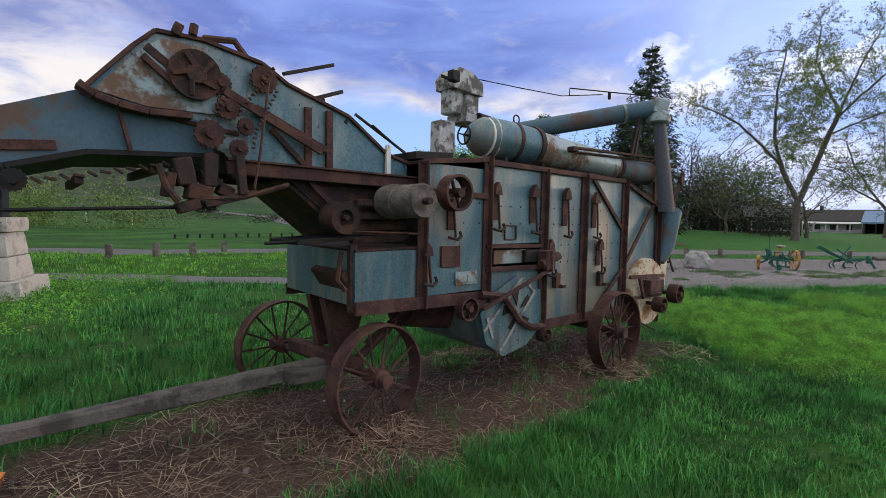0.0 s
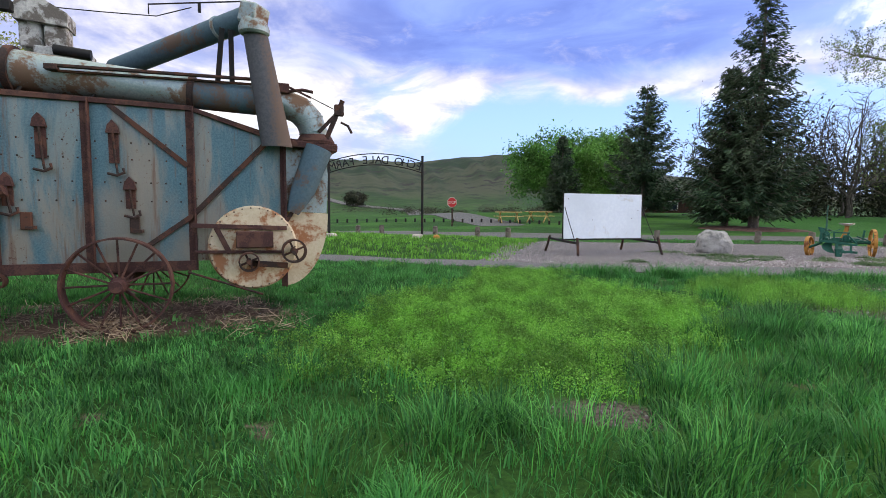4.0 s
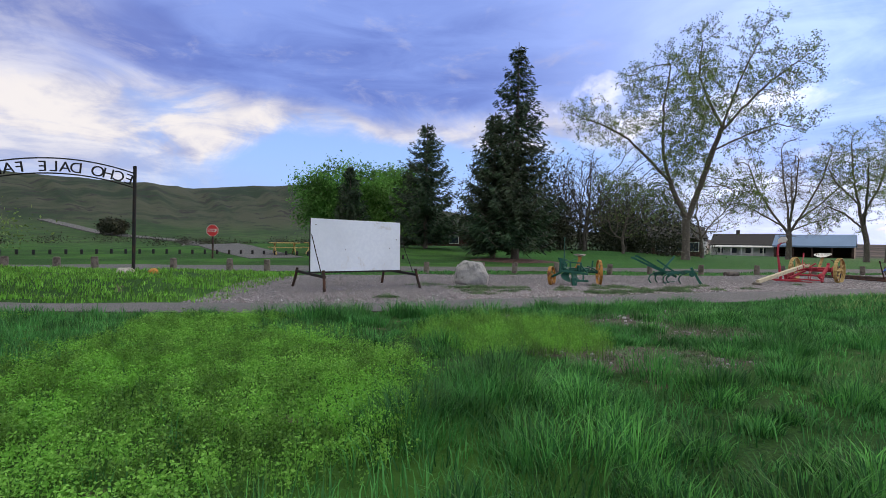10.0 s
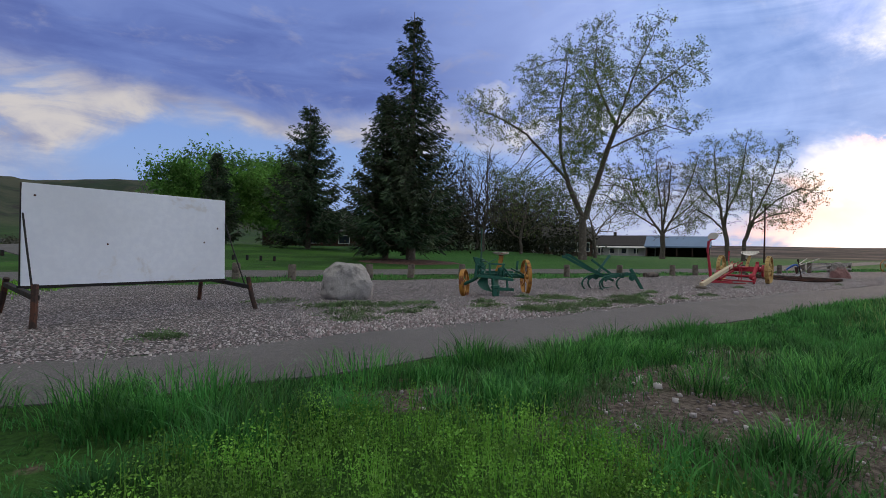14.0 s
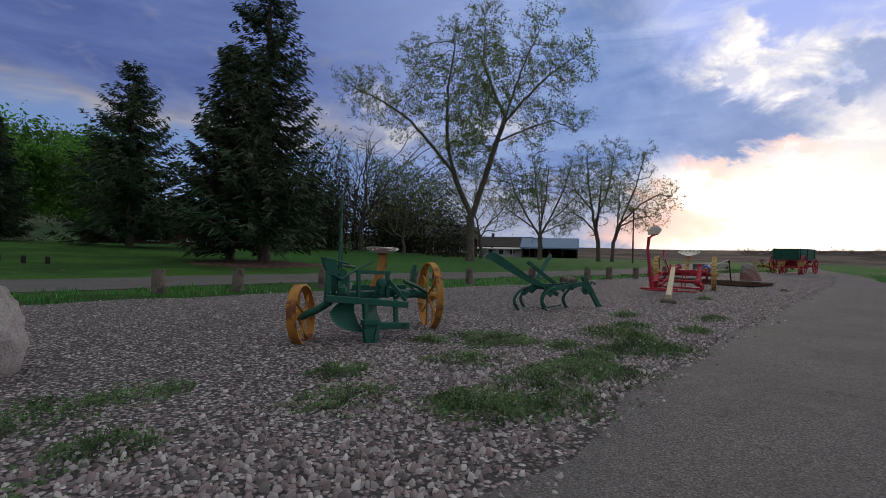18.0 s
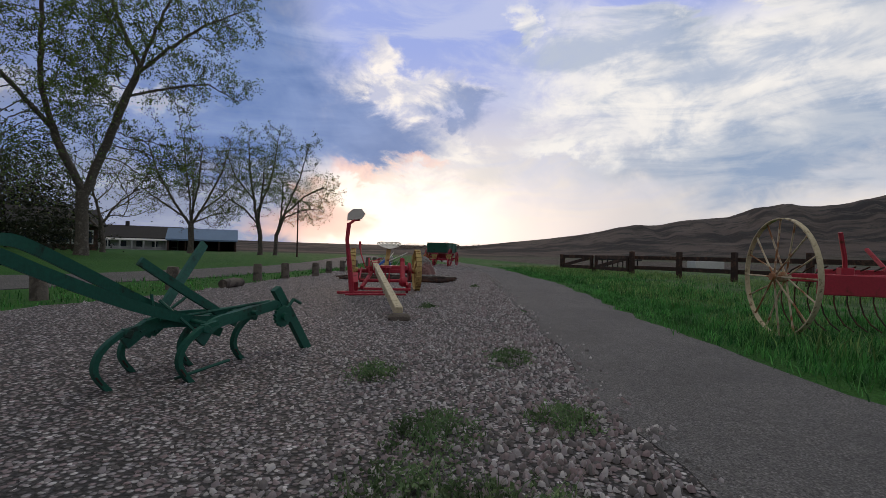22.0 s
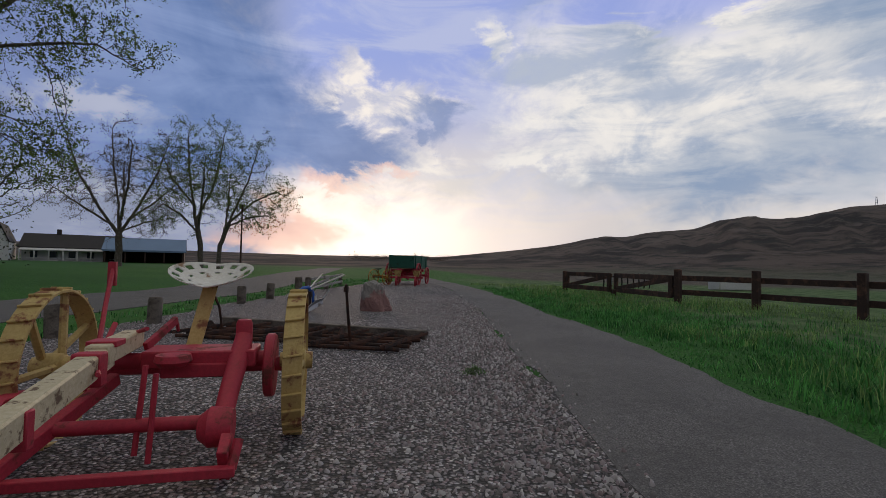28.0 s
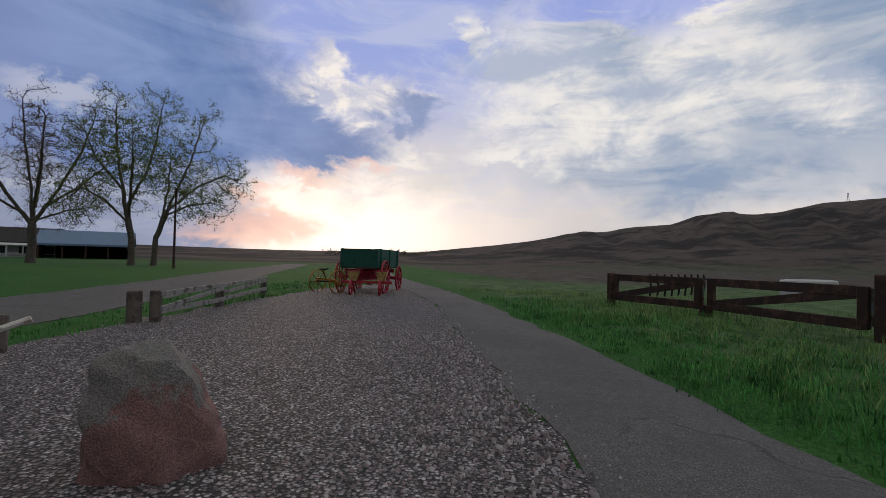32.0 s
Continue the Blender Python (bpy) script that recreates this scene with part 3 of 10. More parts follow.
def painted_tin(name):
    """Old implement tin: blue paint faded in upright streaks to chalk and tan, with rust runs and specks."""
    m = bpy.data.materials.new(name)
    m.use_nodes = True
    k = Nodes(m.node_tree)
    pos = k.node("ShaderNodeTexCoord").outputs["Object"]
    tall = k.vec("MULTIPLY", pos, (1.0, 1.0, 0.22))
    run = k.vec("MULTIPLY", pos, (1.0, 1.0, 0.07))
    fine, speck = k.noise(pos, 60.0, 5.0, 0.65), k.noise(pos, 24.0, 4.0, 0.75)
    bay = k.noise(k.vec("MULTIPLY", pos, (1.0, 1.0, 0.5)), 0.9, 3.0, 0.5, 0.3)
    fade = k.noise(tall, 3.4, 6.0, 0.65, 0.4)
    drip = k.noise(run, 9.0, 5.0, 0.65)
    col = k.mix(k.step(fine, 0.35, 0.65), (0.050, 0.115, 0.146), (0.092, 0.178, 0.206))
    col = k.mix(k.math("MULTIPLY", k.step(fade, 0.46, 0.62), 0.62), col, (0.240, 0.268, 0.248))
    col = k.mix(k.math("MULTIPLY", k.step(k.math("ADD", k.math("MULTIPLY", bay, 0.6), k.math("MULTIPLY", fade, 0.4)), 0.485, 0.60), 0.72), col, (0.230, 0.190, 0.145))
    col = k.mix(k.math("MULTIPLY", k.step(drip, 0.55, 0.68), 0.8), col, (0.135, 0.072, 0.045))
    rust = k.step(k.math("ADD", k.math("MULTIPLY", speck, 0.55), k.math("MULTIPLY", fade, 0.45)), 0.585, 0.65)
    col = k.mix(k.math("MULTIPLY", rust, 0.85), col, (0.120, 0.055, 0.036))
    b, n = k.node("ShaderNodeBsdfPrincipled"), k.node("ShaderNodeBump")
    k.put(col, b.inputs["Base Color"])
    k.put(k.step(rust, 0.0, 1.0, 0.44, 0.88), b.inputs["Roughness"])
    b.inputs["Metallic"].default_value = 0.25
    n.inputs["Strength"].default_value, n.inputs["Distance"].default_value = 0.4, 0.006
    k.link(k.math("ADD", k.math("MULTIPLY", bay, 4.0), k.math("ADD", fine, rust)), n.inputs["Height"])
    k.link(n.outputs[0], b.inputs["Normal"])
    k.link(b.outputs[0], k.node("ShaderNodeOutputMaterial").inputs[0])
    return m


M_RED_ROCK = split_rock("pink_granite")
M_TIN = painted_tin("faded_blue_tin")
M_STONE = surf("pale_cut_limestone", (0.58, 0.52, 0.45), (0.45, 0.40, 0.345), (0.33, 0.28, 0.24), 0.35, 30, 4, 0.9, 0, 1.0, 0.02)
M_ORANGE = surf("orange_plastic", (0.75, 0.24, 0.05), (0.66, 0.19, 0.04), None, 0.3, 40, 4, 0.6)
M_BLUE = surf("bright_blue_paint", (0.02, 0.12, 0.50), (0.015, 0.085, 0.38), (0.15, 0.14, 0.13), 0.2, 50, 5, 0.5)
M_SILVER = surf("bright_steel", (0.55, 0.55, 0.56), (0.42, 0.42, 0.43), (0.25, 0.18, 0.13), 0.25, 60, 5, 0.4, 0.7)
M_HOUSE = surf("white_clapboard", (0.66, 0.64, 0.62), (0.60, 0.58, 0.56), None, 0.3, 8, 1, 0.8)
M_ROOF_DARK = surf("dark_shingles", (0.060, 0.052, 0.052), (0.035, 0.03, 0.03), None, 0.3, 6, 1, 0.9)
M_ROOF_WHITE = surf("pale_metal_roof", (0.20, 0.285, 0.43), (0.17, 0.245, 0.38), None, 0.3, 4, 0.6, 0.75, 0.0)
M_GLASS = surf("dark_window_glass", (0.03, 0.04, 0.055), (0.02, 0.028, 0.04), None, 0.3, 4, 1, 0.15, 0)
M_SIGN_RED = surf("sign_red", (0.60, 0.025, 0.025), (0.52, 0.02, 0.02), None, 0.3, 40, 4, 0.5)
M_NEEDLE = leafy("spruce_needles", (0.024, 0.052, 0.027), (0.062, 0.105, 0.050), (0.052, 0.066, 0.036), shine=0.12)
M_LEAF = leafy("young_leaf", (0.120, 0.180, 0.050), (0.220, 0.285, 0.080), (0.12, 0.185, 0.06), shine=0.5)
M_LEAF_YELLOW = leafy("yellow_green_leaf", (0.22, 0.25, 0.060), (0.36, 0.38, 0.10), (0.20, 0.24, 0.07), shine=0.4)
M_LEAF_BRIGHT = leafy("fresh_poplar_leaf", (0.075, 0.195, 0.034), (0.150, 0.310, 0.066), (0.090, 0.220, 0.044), shine=0.4, patch=0.1)
M_TWIG = leafy("bud_brown", (0.10, 0.075, 0.055), (0.15, 0.11, 0.08), (0.09, 0.075, 0.06), shine=0.1)
M_BRUSH = leafy("dull_brush", (0.024, 0.030, 0.017), (0.058, 0.060, 0.034), (0.036, 0.042, 0.024), shine=0.15, patch=0.15)

# ------------------------------------------------------------------ mesh helpers
class Geo:
    """Gathers verts and faces of one part."""

    def __init__(self):
        self.v, self.f = [], []

    def add(self, verts, faces, m=None):
        n = len(self.v)
        self.v += [tuple(m @ Vector(p)) for p in verts] if m is not None else [tuple(p) for p in verts]
        self.f += [tuple(i + n for i in f) for f in faces]
        return self

    def box(self, size, m=None, c=None):
        """A box centred at the origin of m, with chamfered edges."""
        a = [s / 2 for s in size]
        c = min(a) * 0.18 if c is None else c
        vs, ids = [], {}
        for sx in (-1, 1):
            for sy in (-1, 1):
                for sz in (-1, 1):
                    for ax in range(3):
                        p = [sx * (a[0] - c), sy * (a[1] - c), sz * (a[2] - c)]
                        p[ax] = (sx, sy, sz)[ax] * a[ax]
                        ids[sx, sy, sz, ax] = len(vs)
                        vs.append(p)
        fs = []
        for ax in range(3):
            b, d = (ax + 1) % 3, (ax + 2) % 3
            for s in (-1, 1):
                ring = []
                for q, r in ((-1, -1), (1, -1), (1, 1), (-1, 1)):
                    key = [0, 0, 0]
                    key[ax], key[b], key[d] = s, q, r
                    ring.append(ids[(*key, ax)])
                fs.append(ring if s > 0 else ring[::-1])
            for q in (-1, 1):
                for r in (-1, 1):
                    k0, k1 = [0, 0, 0], [0, 0, 0]
                    k0[ax], k0[b], k0[d] = -1, q, r
                    k1[ax], k1[b], k1[d] = 1, q, r
                    ring = [ids[(*k0, b)], ids[(*k1, b)], ids[(*k1, d)], ids[(*k0, d)]]
                    fs.append(ring if q * r < 0 else ring[::-1])
        for sx in (-1, 1):
            for sy in (-1, 1):
                for sz in (-1, 1):
                    ring = [ids[sx, sy, sz, i] for i in range(3)]
                    fs.append(ring if sx * sy * sz > 0 else ring[::-1])
        return self.add(vs, fs, m)

    def beam(self, a, b, w, h, up=(0, 0, 1)):
        """A squared bar from a to b, w wide and h high."""
        a, b = Vector(a), Vector(b)
        x = (b - a).normalized()
        y = Vector(up).cross(x)
        y = y.normalized() if y.length > 1e-4 else Vector((0, 1, 0))
        z = x.cross(y)
        m = Matrix((x, y, z)).transposed().to_4x4()
        m.translation = (a + b) / 2
        return self.box(((b - a).length, w, h), m)

    def tube(self, pts, r, seg=8, caps=True):
        """A round bar through pts; r is one radius or one for each point."""
        pts = [Vector(p) for p in pts]
        rs = r if isinstance(r, (list, tuple)) else [r] * len(pts)
        vs, fs = [], []
        side = None
        for i, p in enumerate(pts):
            t = (pts[min(i + 1, len(pts) - 1)] - pts[max(i - 1, 0)]).normalized()
            if side is None:
                side = t.cross(Vector((0, 0, 1)) if abs(t.z) < 0.9 else Vector((1, 0, 0))).normalized()
            else:
                side = (side - t * side.dot(t)).normalized()
            up = t.cross(side)
            for j in range(seg):
                a = 2 * math.pi * j / seg
                vs.append(p + (side * math.cos(a) + up * math.sin(a)) * rs[i])
        for i in range(len(pts) - 1):
            for j in range(seg):
                k = (j + 1) % seg
                fs.append((i * seg + j, (i + 1) * seg + j, (i + 1) * seg + k, i * seg + k))
        if caps:
            fs.append(tuple(range(seg)))
            fs.append(tuple(range(len(vs) - 1, len(vs) - 1 - seg, -1)))
        return self.add(vs, fs)

    def lathe(self, prof, seg=20, m=None):
        """Turns a profile of (radius, z) about z."""
        vs, fs = [], []
        for r, z in prof:
            for j in range(seg):
                a = 2 * math.pi * j / seg
                vs.append((r * math.cos(a), r * math.sin(a), z))
        for i in range(len(prof) - 1):
            for j in range(seg):
                k = (j + 1) % seg
                fs.append((i * seg + j, i * seg + k, (i + 1) * seg + k, (i + 1) * seg + j))
        if prof[0][0] > 1e-6 and prof[0] != prof[-1]:
            fs.append(tuple(range(seg - 1, -1, -1)))
        if prof[-1][0] > 1e-6 and prof[0] != prof[-1]:
            n = (len(prof) - 1) * seg
            fs.append(tuple(range(n, n + seg)))
        return self.add(vs, fs, m)

    def ring(self, r, w, t, seg=32, m=None):
        """A flat tyre about z: outer radius r, width w, thickness t."""
        return self.lathe([(r - t, -w / 2), (r - t * 0.15, -w / 2), (r, -w / 2 + t * 0.15), (r, w / 2 - t * 0.15), (r - t * 0.15, w / 2),
                           (r - t, w / 2), (r - t, -w / 2)], seg, m)

    def plate(self, outline, t, m=None):
        """A flat plate in x, z with the given outline, t thick in y."""
        n = len(outline)
        vs = [(x, -t / 2, z) for x, z in outline] + [(x, t / 2, z) for x, z in outline]
        fs = [tuple(range(n)), tuple(range(2 * n - 1, n - 1, -1))]
        for i in range(n):
            j = (i + 1) % n
            fs.append((i, i + n, j + n, j))
        return self.add(vs, fs, m)


def shape(name, g, material, smooth=True):
    me = bpy.data.meshes.new(name)
    me.from_pydata(g.v, [], g.f)
    me.materials.append(material)
    if smooth:
        me.polygons.foreach_set("use_smooth", [True] * len(me.polygons))
        me.set_sharp_from_angle(angle=radians(38))
    me.update()
    return me


def part(name, g, material, parent, label="", smooth=True):
    ob = new(name, shape(name, g, material, smooth))
    ob.parent = parent
    if label:
        ob["label"] = label
    return ob


def thing(name, m, label, category, group="", kind=""):
    """An Empty at the base of a thing, that holds its parts."""
    ob = new(name)
    ob.empty_display_size = 0.2
    ob.matrix_world = m
    return tagged(ob, label, category, group, kind)


def single(name, g, material, m, label, category, group="", kind="", smooth=True):
    ob = new(name, shape(name, g, material, smooth))
    ob.matrix_world = m
    return tagged(ob, label, category, group, kind)


def bulk(name, verts, faces, material, label, category, kind="stuff", size=3):
    """One mesh from arrays, for what nobody could count."""
    me = bpy.data.meshes.new(name)
    verts = np.asarray(verts, np.float32)
    faces = np.asarray(faces, np.int32)
    me.vertices.add(len(verts))
    me.vertices.foreach_set("co", verts.ravel())
    me.loops.add(faces.size)
    me.loops.foreach_set("vertex_index", faces.ravel())
    me.polygons.add(len(faces))
    me.polygons.foreach_set("loop_start", np.arange(0, faces.size, size, dtype=np.int32))
    me.materials.append(material)
    me.update(calc_edges=True)
    me.validate()
    return tagged(new(name, me), label, category, "", kind)


def smooth_step(x, a, b):
    s = np.clip((x - a) / (b - a), 0, 1)
    return s * s * (3 - 2 * s)


LIE_DOWN = pose(0, 0, 0, 90)      # turns a wheel about z upright, its axle along y

# ------------------------------------------------------------------ ground
PATH_NEAR = [(-40, 13.2), (-14, 12.9), (-5.2, 12.65), (3.4, 12.45), (7.4, 12.35), (9.5, 12.55), (11.5, 12.90), (13.2, 13.29), (16.7, 14.06), (19.5, 14.93), (21.2, 15.42),
             (23.4, 15.88), (26.0, 16.26), (27.2, 16.50), (29.8, 17.02), (32.2, 17.74), (33.4, 18.16), (34.7, 18.52), (38.0, 19.45), (42.2, 20.75), (47.5, 22.6), (53.0, 24.9), (64, 29.5), (90, 38)]
PATH_FAR = [(-40, 14.6), (-14, 14.2), (-6.0, 13.9), (2.9, 13.5), (6.9, 13.5), (9.4, 13.75), (12.8, 14.75), (15.6, 15.55), (18.2, 16.25),
            (24.0, 17.6), (29.5, 18.94), (32.6, 19.60), (36.0, 20.55), (39.2, 21.5), (42.5, 22.3), (46.8, 24.0), (51.5, 26.0), (63, 30.8), (89, 39.3)]
ROAD_NEAR = [(-60, 20.0), (-20, 17.5), (-8.1, 17.6), (0, 22.3), (10.8, 24.8), (18, 26.3), (27.5, 26.6), (36.8, 28.0), (47, 31.5), (64.0, 39.0), (110, 58)]
ROAD_FAR = [(-60, 25.5), (-21, 23.0), (-10.5, 23.0), (-2, 26.4), (10.8, 28.6), (19.5, 30.6), (28.0, 30.5), (36.5, 31.8), (46, 35.3), (62.0, 42.6), (108, 61.5)]
GRAVEL_BACK = [(5.6, 19.6), (6.6, 21.6), (10.8, 22.4), (15, 23.2), (20, 23.4), (24, 23.9), (28, 24.9), (33, 26.1), (38, 27.0), (43, 27.6), (48, 27.9), (52.0, 27.2)]


def line_at(pts, x):
    p = np.array(pts, float)
    return np.interp(x, p[:, 0], p[:, 1])


RIDGE = np.array([(-180, 3.5), (-150, 5.5), (-123, 6.3), (-116, 5.95), (-113.5, 5.35), (-111, 5.05), (-107.6, 5.3), (-105.8, 5.1), (-103.5, 4.3), (-100.5, 4.1), (-98.8, 3.95), (-97.2, 3.55), (-94, 3.45), (-89, 2.5), (-85, 2.0), (-76, 1.0), (-60, 0.9), (-40, 1.1),
                  (-20, 2.2), (0, 5.2), (9, 6.4), (15, 6.2), (21, 5.5), (30, 5.7), (40, 5.8), (55, 4.5), (80, 3.5), (120, 3.0), (180, 3.5)])


def height(x, y):
    """The lie of the land."""
    x, y = np.asarray(x, float), np.asarray(y, float)
    dx, dy = x - 15.0, y - 10.0
    d = np.hypot(dx, dy)
    yaw = np.degrees(np.arctan2(-dx, dy))
    top = np.interp(yaw, RIDGE[:, 0], RIDGE[:, 1])
    z = np.tan(np.radians(top)) * 430.0 * smooth_step(d, 120, 430)
    fold = np.sin(yaw * 0.9 + 0.013 * d) * 0.5 + np.sin(yaw * 0.37 + 2 + 0.007 * d) + 0.6 * np.sin(yaw * 2.3 + 1.0 - 0.02 * d) + 0.3 * np.sin(yaw * 5.1 + 0.05 * d)
    z = z * (1 + 0.065 * fold * smooth_step(d, 150, 260) * (1 - smooth_step(d, 300, 410)))
    lawn = np.interp(y - 0.25 * (x - 15), [-100, 29, 36, 48, 62, 90], [0, 0, 0.15, 0.8, 1.1, 0.8]) * smooth_step(x, -25, 2) * (1 - smooth_step(x, 30, 62))
    mound = 0.22 * smooth_step(6.5 - x, 0, 3) * smooth_step(y, 13.8, 16) * (1 - smooth_step(y, 19, 22))
    return z + lawn + mound + 0.015 * np.sin(x * 1.9) * np.sin(y * 1.6 + x * 0.4) * (d < 60)


def make_ground():
    turns = 480
    rads = [0.0]
    step = 0.6
    while rads[-1] < 2400:
        rads.append(rads[-1] + step)
        if rads[-1] > 34:
            step = min(step * 1.06, 110)
    rads = np.array(rads[1:])
    a = np.linspace(0, 2 * math.pi, turns, endpoint=False)
    r, t = np.meshgrid(rads, a, indexing="ij")
    x, y = 15 + r * np.cos(t), 10 + r * np.sin(t)
    z = height(x, y)
    z = np.where(r > 440, z * (1 - 0.55 * smooth_step(r, 440, 2400)), z)
    verts = np.stack([x, y, z], -1).reshape(-1, 3)
    n = len(rads)
    i, j = np.meshgrid(np.arange(n - 1), np.arange(turns), indexing="ij")
    k = (j + 1) % turns
    faces = np.stack([i * turns + j, (i + 1) * turns + j, (i + 1) * turns + k, i * turns + k], -1).reshape(-1, 4)
    verts = np.vstack([verts, [[15, 10, float(height(15, 10))]]])
    mid = len(verts) - 1
    me = bpy.data.meshes.new("ground")
    me.from_pydata(verts.tolist(), [], faces.tolist() + [(mid, q, (q + 1) % turns) for q in range(turns)])
    me.polygons.foreach_set("use_smooth", [True] * len(me.polygons))
    me.materials.append(M_TURF)
    tagged(new("ground", me), "spring green turf with bare patches rising to dry hills", "ground", "", "structure")


def strip(name, near, back, lift, depth, material, label, category, cross=6, step=0.5, ragged=0.05):
    """A paved or gravelled strip between two lines, a slab with edges."""
    x0, x1 = max(near[0][0], back[0][0]), min(near[-1][0], back[-1][0])
    xs = np.arange(x0, x1, step)
    n = len(xs)
    rng = np.random.default_rng(7)
    lo = line_at(near, xs) + rng.normal(0, ragged, n)
    hi = line_at(back, xs) + rng.normal(0, ragged, n)
    g = Geo()
    for c in range(-1, cross + 2):
        s = min(max(c / cross, 0), 1)
        y = lo + (hi - lo) * s
        drop = depth if c in (-1, cross + 1) else 0
        crown = 0.02 * (1 - (2 * s - 1) ** 2)
        z = height(xs, y) + lift + crown - drop
        g.v += list(zip(xs.tolist(), y.tolist(), z.tolist()))
    for c in range(cross + 2):
        for i in range(n - 1):
            g.f.append((c * n + i, c * n + i + 1, (c + 1) * n + i + 1, (c + 1) * n + i))
    ob = new(name, shape(name, g, material))
    return tagged(ob, label, category, "", "structure")


make_ground()
strip("pavement", PATH_NEAR, PATH_FAR, 0.012, 0.08, M_PATH, "narrow worn asphalt footpath edged by grass and gravel", "footpath")
strip("road", ROAD_NEAR, ROAD_FAR, 0.015, 0.08, M_ROAD, "pale asphalt park road beyond the post fence", "road", 8, 1.0)
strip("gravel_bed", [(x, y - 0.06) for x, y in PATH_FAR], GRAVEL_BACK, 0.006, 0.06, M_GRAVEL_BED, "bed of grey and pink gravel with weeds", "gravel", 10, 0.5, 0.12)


def farm_track():
    """A pale track that winds from the park road up to the foot of the hills."""
    line = [Vector(p) for p in ((3.2, 33.6, 1.6), (1.2, 36.6, 1.7), (-1.6, 41.0, 1.8), (-5.0, 49.5, 2.0), (-20.0, 88.0, 3.0), (-38.0, 136.0, 2.8), (-43.5, 146.5, 2.7), (-53.0, 150.0, 2.6), (-61.0, 152.5, 2.4), (-71.0, 156.0, 2.1), (-84.0, 166.0, 1.9), (-100.0, 176.0, 1.8))]
    pts = []
    for p, q in zip(line, line[1:]):
        k = max(2, int((q - p).length / 2.5))
        pts += [p.lerp(q, i / k) for i in range(k)]
    for again in range(3):
        pts = [pts[0]] + [(pts[i - 1] + pts[i] * 2 + pts[i + 1]) / 4 for i in range(1, len(pts) - 1)] + [pts[-1]]
    g = Geo()
    for i, p in enumerate(pts):
        d = pts[min(i + 1, len(pts) - 1)] - pts[max(i - 1, 0)]
        side = Vector((-d.y, d.x)).normalized()
        for c, drop in ((-1, 0.3), (-1, 0), (-0.5, 0), (0, 0), (0.5, 0), (1, 0), (1, 0.3)):
            x, y = p.x + side.x * p.z * c, p.y + side.y * p.z * c
            g.v.append((x, y, float(height(x, y)) + 0.02 + 0.0016 * max(0.0, p.y - 30) - drop))
    for i in range(len(pts) - 1):
        for c in range(6):
            g.f.append((i * 7 + c, (i + 1) * 7 + c, (i + 1) * 7 + c + 1, i * 7 + c + 1))
    tagged(new("dirt_track", shape("dirt_track", g, M_ROAD)), "pale winding track below the dry hills", "track", "", "structure")


farm_track()


def region_gravel(x, y):
    return (x > 5.7) & (x < 52) & (y > line_at(PATH_FAR, x) + 0.03) & (y < line_at(GRAVEL_BACK, x))


def make_pebbles():
    """River stones, each a lumpy eight-cornered block."""
    rng = np.random.default_rng(11)
    cx, cy = [], []
    for x0, x1, per in ((5.7, 10.5, 150), (10.5, 22.5, 900), (22.5, 31.0, 850), (31.0, 39, 560)):
        n = int((x1 - x0) * 12 * per)
        x = rng.uniform(x0, x1, n)
        base = line_at(PATH_FAR, x)
        off = rng.uniform(0, 12, n)
        keep = rng.random(n) < np.clip(1.5 - off / 2.6, 0.03, 1)
        x, y = x[keep], (base + off)[keep]
        ok = region_gravel(x, y)
        cx.append(x[ok])
        cy.append(y[ok])
    # strays on the path's edge
    x = rng.uniform(8, 40, 900)
    cx.append(x)
    cy.append(line_at(PATH_FAR, x) - np.abs(rng.normal(0, 0.12, 900)))
    cx, cy = np.concatenate(cx), np.concatenate(cy)
    n = len(cx)
    # a five-cornered foot, a smaller tilted top edge and a cap
    a = np.arange(5) * 1.2566 + rng.uniform(0, 6.283, (n, 1)) + rng.uniform(-0.35, 0.35, (n, 5))
    r = np.clip(rng.lognormal(math.log(0.0140), 0.24, n), 0.009, 0.021)[:, None]
    long = rng.uniform(0.75, 1.35, (n, 1))
    tilt = rng.uniform(0, 6.283, (n, 1))
    base = (height(cx, cy) + 0.008)[:, None]
    x0, y0 = cx[:, None] + r * long * np.cos(a), cy[:, None] + r * np.sin(a) / long
    z0 = base + 0.0 * a
    k = rng.uniform(0.45, 0.8, (n, 5))
    x1, y1 = cx[:, None] + r * long * np.cos(a) * k, cy[:, None] + r * np.sin(a) * k / long
    z1 = base + r * (rng.uniform(0.70, 1.20, (n, 1)) + 0.45 * np.cos(a - tilt))
    v = np.concatenate([np.stack([x0, y0, z0], -1), np.stack([x1, y1, z1], -1)], 1).reshape(-1, 3)
    tris = []
    for i in range(5):
        q = (i + 1) % 5
        tris += [(i, q, 5 + i)] + [(q, 5 + q, 5 + i)]
    tris += [(5, 6, 7), (5, 7, 8), (5, 8, 9)]
    bulk("gravel", v, (np.array(tris)[None] + (np.arange(n) * 10)[:, None, None]).reshape(-1, 3), M_PEBBLE, "loose rounded grey and pink gravel stones", "gravel", size=3)


make_pebbles()

